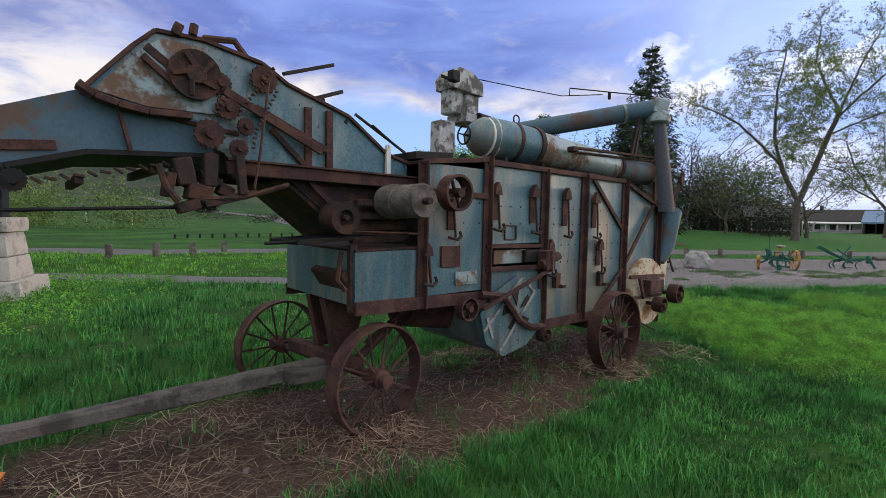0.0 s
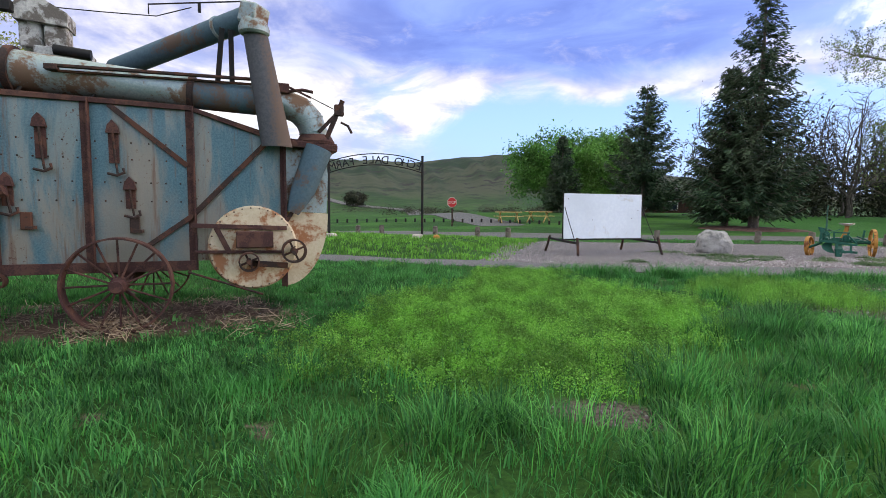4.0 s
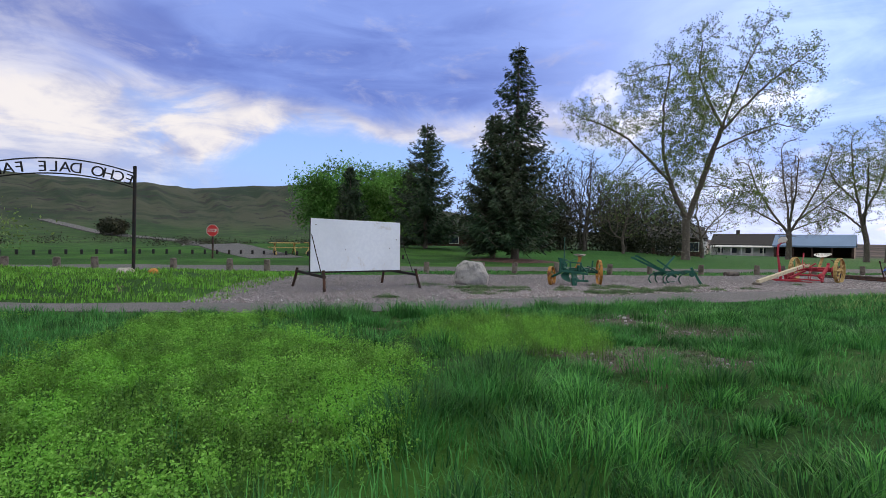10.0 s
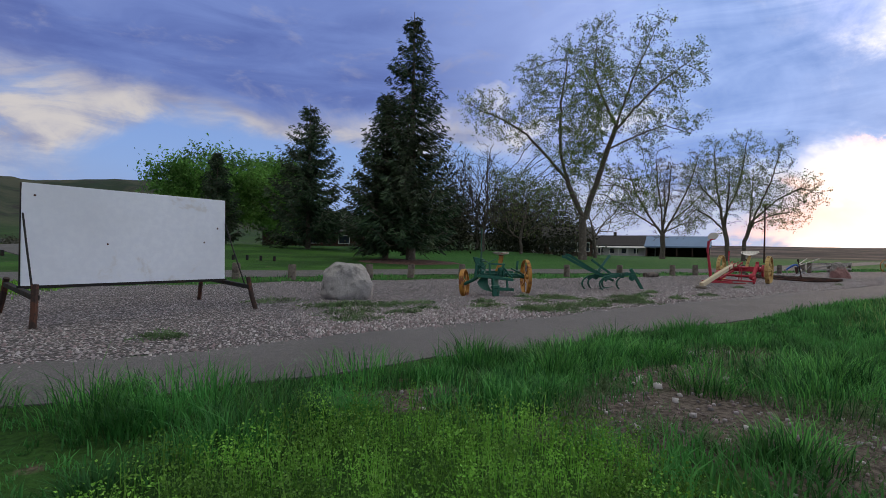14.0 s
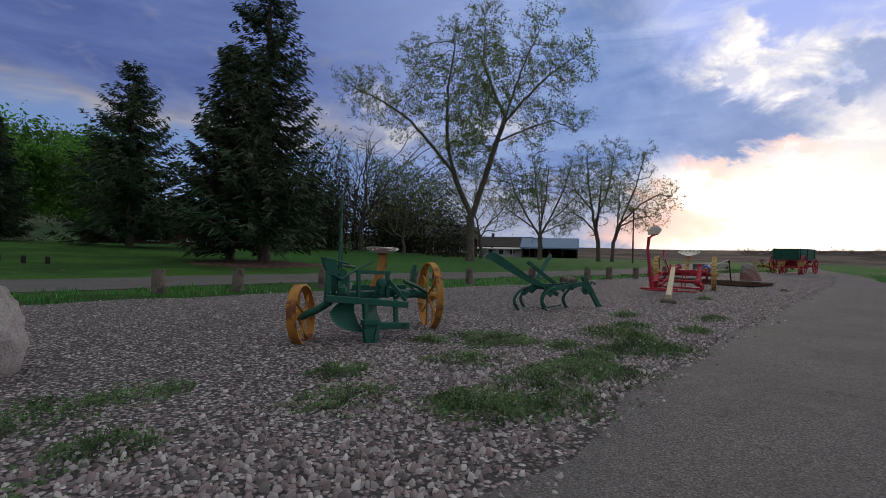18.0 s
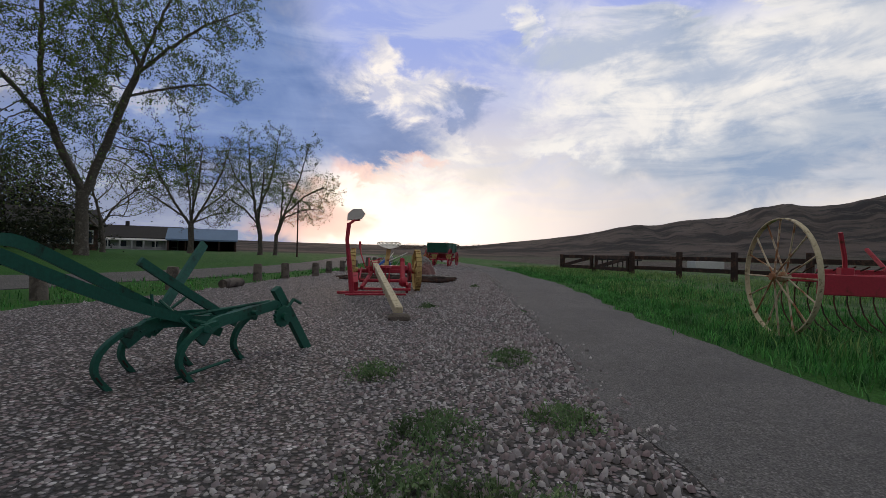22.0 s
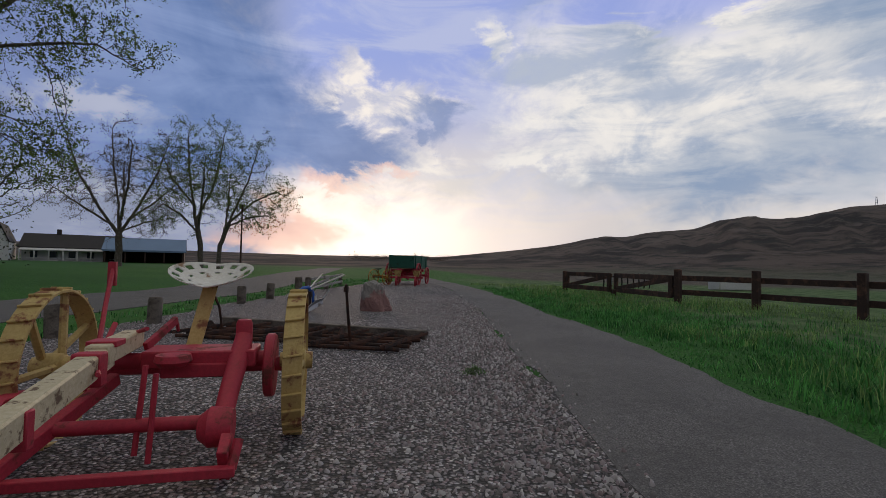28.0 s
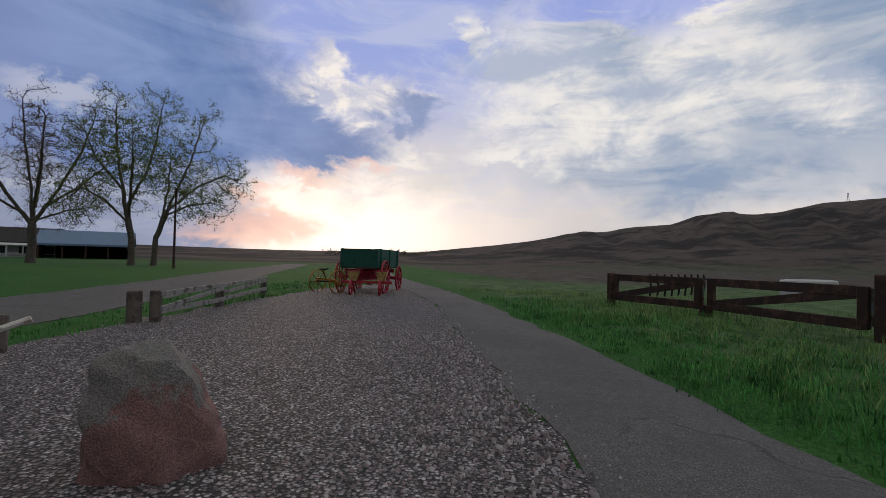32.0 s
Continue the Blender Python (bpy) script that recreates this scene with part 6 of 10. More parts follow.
    for (a, za), (b, zb) in zip(side[:8], side[1:9]):
        edge.beam((a, 0.135, za), (b, 0.135, zb), 0.03, 0.022)
    edge.beam((-2.90, 0.135, 2.28), (-2.45, 0.135, 2.20), 0.03, 0.03).beam((-2.45, 0.135, 2.20), (-2.1, 0.135, 2.16), 0.03, 0.025)
    part("feeder_edge", edge, M_RUST, ob)
    # rolled lower lip of the hood, hanging over the chute
    lip = Geo()
    line = [(-2.91, 2.31), (-2.84, 2.26), (-2.74, 2.23), (-2.60, 2.21), (-2.38, 2.22)]
    for k in range(4):
        lip.beam((line[k][0], 0.10, line[k][1]), (line[k + 1][0], 0.10, line[k + 1][1]), 0.12, 0.035)
    part("hood_lip", lip, M_RUST, ob, "rusted rolled lip of the feeder hood")
    part("hood_cheek", Geo().plate([(-2.84, 2.30), (-2.62, 2.56), (-2.52, 2.64), (-2.30, 2.64), (-2.20, 2.26), (-2.60, 2.25)][::-1], 0.012, pose(0, 0.128, 0)), M_TIN_WORN, ob)
    part("feeder_beam", Geo().beam((-2.18, 0.12, 1.945), (-0.72, 0.10, 1.93), 0.05, 0.085).beam((-2.18, 0.12, 1.995), (-0.72, 0.10, 1.98), 0.09, 0.014), M_RUST, ob)
    part("feeder_beam", Geo().beam((-2.18, 1.08, 1.945), (-0.72, 1.08, 1.93), 0.05, 0.085), M_RUST, ob)
    g = Geo().plate([(-1.75, 1.90), (-1.28, 1.52), (-0.74, 1.50), (-0.74, 1.90)], 0.02, pose(0, 0.20, 0)).beam((-1.78, 0.6, 1.90), (-1.28, 0.6, 1.50), 0.8, 0.03)
    part("throat", g, M_RUST_DARK, ob, "dark rusted feeder throat")
    part("brace", Geo().beam((-1.62, 0.14, 1.90), (-1.36, 0.14, 1.66), 0.02, 0.04), M_RUST, ob)
    part("brace", Geo().beam((-2.60, 0.12, 2.58), (-2.38, 0.12, 2.42), 0.02, 0.045), M_RUST_DARK, ob)
    part("brace", Geo().beam((-2.0, 0.12, 2.34), (-1.5, 0.12, 2.12), 0.025, 0.045), M_RUST_DARK, ob)
    part("brace", Geo().beam((-1.9, 0.12, 2.22), (-1.65, 0.12, 1.99), 0.02, 0.035), M_RUST_DARK, ob)
    for x, hi in ((-1.64, 2.40), (-1.48, 2.40)):
        part("post", Geo().box((0.05, 0.03, hi - 2.0), pose(x, 0.125, (hi + 2.0) / 2)), M_RUST, ob)
    part("stake", Geo().box((0.04, 0.03, 0.24), pose(-0.98, 0.12, 2.10)), M_WHITE, ob, "pale weathered wooden stake")
    for a, b, w in (((-1.80, 2.60), (-1.40, 2.76), 0.03), ((-1.62, 2.46), (-1.33, 2.58), 0.035), ((-1.70, 2.40), (-1.48, 2.50), 0.04), ((-1.25, 2.42), (-0.72, 2.18), 0.02), ((-1.10, 2.36), (-0.60, 2.10), 0.016),
                    ((-1.35, 2.36), (-1.15, 2.22), 0.05)):
        part("rack_bar", Geo().beam((a[0], 0.16, a[1]), (b[0], 0.22, b[1]), w, w * 0.8), M_DARK, ob)
    part("lever", Geo().tube([(-2.30, 0.3, 2.66), (-2.26, 0.25, 2.74), (-2.10, 0.2, 2.75), (-2.02, 0.18, 2.64)], 0.022, 6), M_RUST_DARK, ob)
    part("cover_sheet", Geo().plate([(-1.18, 2.10), (-1.16, 2.40), (-1.06, 2.46), (-0.92, 2.40), (-0.60, 2.16), (-0.60, 2.10)][::-1], 0.02, pose(0, 0.95, 0)), M_TIN_WORN, ob, "curved loose tin sheet")
    part("platform", Geo().beam((-0.76, 0.5, 2.16), (-0.35, 0.5, 2.19), 0.9, 0.06), M_DARK, ob)
    # drive gears and chains on the feeder
    g = Geo().lathe([(0.03, -0.03), (0.13, -0.03), (0.142, -0.02), (0.142, 0.02), (0.12, 0.012), (0.06, 0.012), (0.05, 0.035), (0.02, 0.035)], 24, pose(-2.36, 0.075, 2.46, 90, 0, 0))
    for i in range(5):
        a = 0.4 + i * 1.257
        g.beam((-2.36 + 0.04 * math.cos(a), 0.05, 2.46 + 0.04 * math.sin(a)), (-2.36 + 0.125 * math.cos(a + 0.35), 0.052, 2.46 + 0.125 * math.sin(a + 0.35)), 0.022, 0.026)
    part("drive_disc", g, M_RUST_DARK, ob, "dark solid drive disc with curved ribs")
    part("guard_strip", Geo().beam((-2.62, 0.10, 2.52), (-2.44, 0.09, 2.37), 0.03, 0.035).beam((-2.20, 0.07, 2.40), (-1.56, 0.07, 2.10), 0.025, 0.05), M_RUST, ob)
    part("hanging_wire", Geo().tube([(-1.93, 0.06, 2.55), (-1.97, 0.05, 2.25), (-2.00, 0.05, 2.02), (-2.03, 0.06, 1.82)], 0.009, 5), M_RUST, ob)
    part("bearing_stub", Geo().box((0.05, 0.06, 0.07), pose(-2.44, 0.13, 2.71, 0, 20, 0)).tube([(-2.36, 0.12, 2.70), (-2.35, 0.12, 2.76)], 0.024, 8), M_RUST_DARK, ob)
    g = Geo().beam((-2.10, 0.06, 1.78), (-2.12, 0.06, 2.02), 0.05, 0.05, (1, 0, 0)).tube([(-2.36, 0.08, 1.74), (-2.10, 0.06, 1.76), (-1.80, 0.08, 1.86)], 0.018, 6)
    for i in range(7):
        g.box((0.05 + 0.02 * (i % 3), 0.10, 0.04 + 0.03 * (i % 2)), pose(-2.46 + 0.055 * i, 0.14, 1.90 - 0.05 * (i % 3), 0, 25 * (i % 4), 0), 0.006)
    part("tension_gear", g, M_RUST_DARK, ob)
    for x, z, r, y, mat in ((-1.95, 2.52, 0.09, 0.10, M_RUST), (-2.18, 2.30, 0.075, 0.07, M_RUST), (-2.29, 2.13, 0.09, 0.06, M_RUST), (-2.12, 2.06, 0.06, 0.07, M_RUST), (-2.22, 2.44, 0.07, 0.09, M_RUST_DARK),
                            (-2.08, 2.20, 0.055, 0.06, M_RUST), (-3.17, 1.80, 0.06, 0.05, M_DARK)):
        g = Geo()
        sprocket(g, x, y, z, r)
        part("sprocket", g, mat, ob)
    links = Geo()
    for a, b in (((-2.29, 2.22), (-2.18, 2.38)), ((-2.12, 2.28), (-1.90, 2.60)), ((-2.04, 2.06), (-2.02, 2.18)), ((-2.20, 2.02), (-2.36, 2.08)), ((-1.88, 2.46), (-2.02, 2.18))):
        steps = max(3, int(math.hypot(b[0] - a[0], b[1] - a[1]) / 0.03))
        for i in range(steps):
            f = (i + 0.5) / steps
            links.box((0.022, 0.016, 0.012), pose(a[0] + (b[0] - a[0]) * f, 0.05, a[1] + (b[1] - a[1]) * f, 0, 40 * (i % 2), 0), 0.002)
    part("drive_chain", links, M_RUST, ob)["kind"] = "stuff"
    g = Geo()
    for x, z, w, h in ((-2.42, 1.90, 0.10, 0.16), (-2.34, 1.78, 0.14, 0.10), (-2.28, 1.92, 0.08, 0.2), (-2.50, 1.82, 0.05, 0.14), (-2.22, 1.74, 0.2, 0.05), (-2.40, 1.70, 0.12, 0.06)):
        g.box((w, 0.12, h), pose(x, 0.12, z, 0, 20 * math.sin(x * 40), 0))
    g.tube([(-2.55, 0.1, 1.93), (-2.52, 0.06, 1.80), (-2.46, 0.05, 1.72)], 0.02, 6).tube([(-2.30, 0.08, 1.72), (-2.0, 0.10, 1.80)], 0.02, 6)
    part("chain_tightener", g, M_RUST_DARK, ob)
    # carrier trough running forward
    t = [(-2.25, 2.20, 2.02), (-2.88, 2.30, 1.98), (-3.20, 2.16, 1.88), (-3.9, 2.00, 1.72), (-4.5, 1.92, 1.62)]
    for y in (0.14, 1.06):
        for (a, hi, lo), (b, hi2, lo2) in zip(t, t[1:]):
            part("trough_side", Geo().plate([(a, lo), (a, hi), (b, hi2), (b, lo2)], 0.014, pose(0, y, 0)), M_TUBE, ob)
    g = Geo()
    for (a, hi, lo), (b, hi2, lo2) in zip(t, t[1:]):
        g.beam((a, 0.6, lo - 0.01), (b, 0.6, lo2 - 0.01), 0.96, 0.03)
    part("trough_floor", g, M_DARK, ob)
    for x, lo, hi in ((-2.68, 1.99, 2.26), (-3.42, 1.84, 2.10)):
        part("rib", Geo().beam((x, 0.125, lo), (x - 0.06, 0.125, hi), 0.02, 0.05, (0, 1, 0)), M_RUST, ob)
    part("rib", Geo().beam((-3.0, 0.125, 1.99), (-3.5, 0.125, 1.94), 0.02, 0.05), M_RUST, ob)
    part("truss_rod", Geo().tube([(-2.25, 0.1, 1.70), (-3.2, 0.1, 1.655), (-4.5, 0.1, 1.60)], 0.012, 6), M_DARK, ob)
    links = Geo()
    for i in range(34):
        f = i / 33
        x = -2.45 - 1.9 * f
        links.box((0.05, 0.02, 0.016), pose(x, 0.12, 1.95 - 0.30 * f - 0.05 * math.sin(f * 3.1), 0, 8 + 25 * (i % 2), 0), 0.003)
        if i % 6 == 2:
            links.box((0.04, 0.9, 0.05), pose(x, 0.58, 1.93 - 0.30 * f - 0.05 * math.sin(f * 3.1)))
    part("carrier_chain", links, M_RUST_DARK, ob)
    g = Geo().box((0.3, 0.10, 0.05), pose(-3.35, 0.12, 1.80)).box((0.06, 0.06, 0.22), pose(-3.55, 0.10, 1.78)).beam((-3.7, 0.1, 1.70), (-3.3, 0.1, 1.86), 0.03, 0.03)
    part("carrier_bracket", g, M_RUST_DARK, ob)
    # drive rollers beside the mouth
    g = Geo().lathe([(0.02, -0.42), (0.115, -0.42), (0.125, -0.40), (0.12, -0.2), (0.125, -0.19), (0.125, -0.185), (0.115, -0.18), (0.115, -0.15), (0.125, -0.14), (0.135, -0.05), (0.125, 0.05), (0.02, 0.06)], 22,
                    pose(-1.01, 0.03, 1.775, -90, 0, 0) @ pose(0, 0, 0.0))
    part("cylinder_pulley", g, M_GREY_WOOD, ob, "weathered lagged wooden drum pulley")
    g = Geo().lathe([(0.062, -0.06), (0.118, -0.06), (0.122, -0.03), (0.122, 0.0), (0.10, 0.02), (0.062, 0.02), (0.062, -0.06)], 22, pose(-1.01, -0.36, 1.775, 90, 0, 0))
    part("pulley_face", g, M_RUST_DARK, ob)
    g = Geo().lathe([(0.02, -0.1), (0.115, -0.1), (0.118, -0.08), (0.108, 0.0), (0.118, 0.08), (0.115, 0.1), (0.06, 0.1), (0.05, 0.06), (0.02, 0.06)], 20, pose(-1.43, 0.06, 1.645, 90, 0, 0))
    part("pulley", g, M_RUST_DARK, ob)
    part("shaft", Geo().tube([(-1.01, -0.46, 1.775), (-1.01, 0.8, 1.775)], 0.025, 8).tube([(-1.43, -0.06, 1.645), (-1.43, 0.8, 1.645)], 0.02, 8), M_RUST_DARK, ob)
    g = Geo()
    pulley(g, -0.55, -0.20, 1.86, 0.145, 0.12, 24)
    g.tube([(-0.55, -0.26, 1.86), (-0.55, 0.1, 1.86)], 0.022, 8)
    part("belt_pulley", g, M_RUST, ob)
    part("rod", Geo().tube([(-1.36, -0.03, 1.55), (-0.76, -0.02, 1.53)], 0.008, 5), M_RUST, ob)
    part("step_board", Geo().beam((-1.75, 0.3, 1.47), (-1.30, 0.3, 1.50), 0.5, 0.03).tube([(-1.95, 0.1, 1.47), (-1.3, 0.1, 1.49)], 0.012, 5), M_DARK, ob)
    g = Geo().box((0.06, 0.06, 0.5), pose(-1.33, 0.05, 1.20)).beam((-1.40, 0.3, 1.25), (-1.30, 0.3, 1.10), 0.5, 0.06).tube([(-1.42, 0.05, 1.40), (-1.46, 0.03, 1.2), (-1.40, 0.02, 1.12)], 0.018, 6)
    part("mouth_iron", g, M_RUST_DARK, ob)
    # running gear
    front = pose(-1.12, 0.02, 0.42, 0, 0, 8)
    spoked_wheel(ob, front, 0.425, 0.13, 0.018, 14, M_RUST, M_RUST, 0.075, 0.24, 0.010)
    spoked_wheel(ob, pose(-1.32, 1.42, 0.42, 0, 0, 8), 0.425, 0.13, 0.018, 14, M_RUST, M_RUST, 0.075, 0.24, 0.010)
    spoked_wheel(ob, pose(1.80, -0.30, 0.44), 0.445, 0.15, 0.018, 16, M_RUST, M_RUST, 0.075, 0.26, 0.010)
    spoked_wheel(ob, pose(1.80, 1.50, 0.44), 0.445, 0.15, 0.018, 16, M_RUST, M_RUST, 0.075, 0.26, 0.010)
    part("axle", Geo().tube([(-1.12, 0.02, 0.42), (-1.32, 1.42, 0.42)], 0.035, 8).beam((-1.15, 0.25, 0.47), (-1.28, 1.2, 0.47), 0.12, 0.10), M_RUST, ob)
    part("axle", Geo().tube([(1.80, -0.30, 0.44), (1.80, 1.50, 0.44)], 0.035, 8).beam((1.80, 0.0, 0.49), (1.80, 1.2, 0.49), 0.12, 0.10), M_RUST, ob)
    g = Geo().plate([(-1.32, 0.98), (-0.92, 0.98), (-1.06, 0.52), (-1.22, 0.52)], 0.10, pose(0, 0.55, 0)).plate([(-1.30, 0.98), (-1.0, 0.98), (-1.1, 0.52), (-1.22, 0.52)], 0.08, pose(0, 0.85, 0))
    g.tube([(-1.0, 0.5, 0.45), (-0.75, 0.5, 0.62), (-0.45, 0.5, 0.90)], 0.04, 8)
    part("bolster", g, M_RUST, ob, "rusted fifth-wheel bolster")
    part("reach_rod", Geo().tube([(-1.0, 0.4, 0.6), (-0.4, 0.4, 0.95)], 0.014, 6).tube([(1.7, 0.3, 0.48), (1.2, 0.3, 0.60)], 0.02, 6), M_RUST_DARK, ob)["kind"] = "stuff"
    part("axle_stand", Geo().box((0.14, 0.10, 0.12), pose(1.8, 0.06, 0.55)).beam((1.6, 0.03, 0.6), (2.0, 0.03, 0.6), 0.04, 0.10), M_RUST_DARK, ob)
    # timber drawbar lying forward to its block
    g = Geo()
    a, b = Vector((-1.05, 0.66, 0.40)), Vector((-3.72, 0.93, 0.25))
    n = 14
    rng = np.random.default_rng(5)
    for i in range(n + 1):
        c = a.lerp(b, i / n)
        w, h = (0.085 - 0.025 * i / n) * rng.uniform(0.9, 1.08), (0.066 - 0.024 * i / n) * rng.uniform(0.88, 1.08)
        if i == n:
            w, h = w * 0.8, h * 0.7
        for dy, dz in ((-w, -h * 0.8), (-w * 0.8, -h), (w * 0.8, -h), (w, -h * 0.8), (w, h * 0.8), (w * 0.8, h), (-w * 0.8, h), (-w, h * 0.8)):
            g.v.append((c.x, c.y + dy, c.z + dz))
    for i in range(n):
        for j in range(8):
            k = (j + 1) % 8
            g.f.append((i * 8 + j, i * 8 + k, (i + 1) * 8 + k, (i + 1) * 8 + j))
    g.f += [tuple(range(7, -1, -1)), tuple(range(n * 8, n * 8 + 8))]
    part("drawbar", g, M_GREY_WOOD, ob, "split weathered grey timber drawbar")
    part("drawbar_strap", Geo().beam((-1.0, 0.77, 0.36), (-2.9, 0.96, 0.25), 0.02, 0.10), M_RUST_DARK, ob)
    part("drawbar_chock", Geo().box((0.5, 0.16, 0.10), pose(-1.35, 0.6, 0.36, 0, 4, 5)), M_GREY_WOOD, ob)
    return ob


threshing_machine()

# ------------------------------------------------------------------ things of the park
def letter_mesh(ch, size, deep, material):
    cu = bpy.data.curves.new("letter", "FONT")
    cu.body, cu.size, cu.extrude, cu.align_x = ch, size, deep / 2, "CENTER"
    tmp = bpy.data.objects.new("letter", cu)
    scene.collection.objects.link(tmp)
    bpy.context.view_layer.update()
    me = bpy.data.meshes.new_from_object(tmp.evaluated_get(bpy.context.evaluated_depsgraph_get()))
    bpy.data.objects.remove(tmp)
    me.name = "letter"
    me.materials.clear()
    me.materials.append(material)
    return me


def lumpy(seed, size, cuts, rough=0.12, sink=0.06, ledges=(), square=1.0):
    """A boulder: a fine ball pressed to shape, cut by a few flat faces, with knobs."""
    bm = bmesh.new()
    bmesh.ops.create_icosphere(bm, subdivisions=5, radius=1.0)
    g = Geo()
    for v in bm.verts:
        p = Vector([math.copysign(abs(c) ** square, c) for c in v.co])
        for n, d in cuts:
            n = Vector(n).normalized()
            over = p.dot(n) - d
            if over > 0:
                p -= n * over * 0.88
        q = p * 1.7 + Vector((seed, seed * 0.7, 3))
        k = 1 + rough * noise.noise(q) + rough * 0.45 * noise.noise(q * 3.1) + rough * 0.18 * noise.noise(q * 8.3)
        p = p * k
        for n, d, deep in ledges:
            over = p.dot(Vector(n).normalized()) + 0.05 * noise.noise(q * 2.3) - d
            p -= Vector((p.x, p.y, p.z * 0.5)) * deep * (min(max(over / 0.03, 0.0), 1.0) + 0.9 * math.exp(-(over / 0.022) ** 2))
        g.v.append((p.x * size[0] / 2, p.y * size[1] / 2, max((p.z + 0.72) * size[2] / 1.72, 0.0) - sink))
    g.f = [tuple(v.index for v in f.verts) for f in bm.faces]
    bm.free()
    return g


single("boulder", lumpy(3.1, (0.94, 0.80, 0.78), [((0.62, -0.5, 0.62), 0.88), ((-0.7, -0.5, 0.6), 1.02), ((0.0, -0.1, 1.0), 0.90), ((0.9, -0.2, 0.35), 0.90), ((-0.95, 0.2, 0.1), 0.92), ((-0.3, -0.95, 0.1), 0.90)], ledges=[((0.12, -0.2, 1), 0.50, 0.035), ((-0.18, -0.2, 1), 0.68, 0.03)], square=0.88), M_BOULDER,
       pose(11.48, 17.85, 0), "pale grey granite boulder standing in the gravel", "boulder")
single("boulder", lumpy(7.7, (0.82, 0.80, 0.86), [((0.72, -0.40, 0.62), 0.67), ((0.1, -0.2, 1.0), 0.80), ((-0.91, 0.41, 0.03), 0.72), ((-0.68, 0.73, 0.08), 0.66), ((-0.5, -0.85, 0.26), 0.64), ((0.1, -0.95, 0.25), 0.68)], 0.15, 0.06,
                        [((0.3, -0.3, 1), 0.10, 0.075), ((0.5, -0.2, 1), 0.40, 0.06), ((-0.2, -0.5, 1), -0.18, 0.05)]), M_RED_ROCK,
       pose(32.57, 22.12, 0, 0, 0, -32), "wedge-shaped pink and grey granite boulder on gravel", "boulder")


def gate_arch():
    ob = thing("gate_arch", pose(1.115, 17.815, 0.2, 0, 0, 10.55), "black iron farm gate arch lettered along its top", "gate")
    half = 1.61
    for s in (-1, 1):
        part("post", Geo().tube([(s * half, 0, -0.1), (s * half, 0, 2.76)], 0.042, 8), M_DARK, ob)
        single("stone", lumpy(5 + s, (0.42, 0.36, 0.26), [((0, 0, 1), 0.7)]), M_STONE, ob.matrix_world @ pose(s * half - 0.12 * s, -0.22, 0.0), "pale stone at the foot of a gate post", "stone")

    def arc(x, lo, hi):
        return lo + (hi - lo) * (1 - (x / half) ** 2)

    xs = np.linspace(-half, half, 15)
    part("lower_rail", Geo().tube([(x, 0, arc(x, 2.20, 2.47)) for x in xs], 0.018, 6), M_DARK, ob)
    part("upper_rail", Geo().tube([(x, 0, arc(x, 2.57, 2.84)) for x in xs], 0.018, 6), M_DARK, ob)
    text = "ECHO DALE FARM"
    n = len(text)
    for i, ch in enumerate(text):
        if ch == " ":
            continue
        x = half - 0.16 - (2 * half - 0.32) * i / (n - 1)
        tilt = -math.degrees(math.atan(2 * 0.27 * x / half ** 2))
        lt = new("letter", letter_mesh(ch, 0.37, 0.02, M_DARK))
        lt.parent = ob
        lt.matrix_local = pose(x, 0, arc(x, 2.20, 2.47) + 0.045) @ pose(0, 0, 0, 0, -tilt, 0) @ pose(0, 0, 0, 90, 0, 180)
    return ob


gate_arch()
single("stone", lumpy(2.2, (0.25, 0.2, 0.24), []), M_YELLOW, pose(3.25, 17.95, 0.18), "small yellow painted stone in the grass", "stone")


def white_board():
    ob = thing("display_board", pose(8.43, 16.72, 0, 0, 0, 31.1), "blank white plywood board standing on an iron sled", "board")
    part("panel", Geo().box((2.44, 0.025, 1.23), pose(0, 0, 1.03, -1.5, 0, 0), 0.004), M_BOARD, ob)
    for s in (-1, 1):
        part("edge_strip", Geo().box((0.035, 0.05, 1.23), pose(s * 1.21, 0.03, 1.03)), M_DARK, ob)
    part("bottom_rail", Geo().beam((-1.25, 0.0, 0.405), (1.25, 0.0, 0.405), 0.06, 0.04), M_DARK, ob)
    for s in (-1, 1):
        foot = part("sled_bar", Geo().beam((s * 1.22, -0.78, 0.34), (s * 1.22, 0.80, 0.40), 0.06, 0.06), M_DARK, ob)
        for y, o in ((-0.72, -0.16), (0.74, 0.20)):
            part("leg", Geo().tube([(s * 1.22, y, 0.48), (s * 1.22 + s * 0.02, y + o * 0.5, 0.2), (s * 1.22 + s * 0.05, y + o, -0.03)], 0.034, 8), M_RUST_DARK, foot)
        part("stay_chain", Geo().tube([(s * 1.21, -0.03, 1.28), (s * 1.215, -0.30, 0.85), (s * 1.22, -0.62, 0.38)], 0.011, 5), M_DARK, ob)
    g = Geo()
    for x, z in ((-0.35, 0.93), (0.9, 0.98), (0.55, 0.62), (-1.1, 1.5), (1.1, 1.2)):
        g.lathe([(0.001, 0.004), (0.012, 0.003), (0.014, 0)], 8, pose(x, -0.013, z, 90, 0, 0))
    part("bolt", g, M_RUST, ob)


white_board()


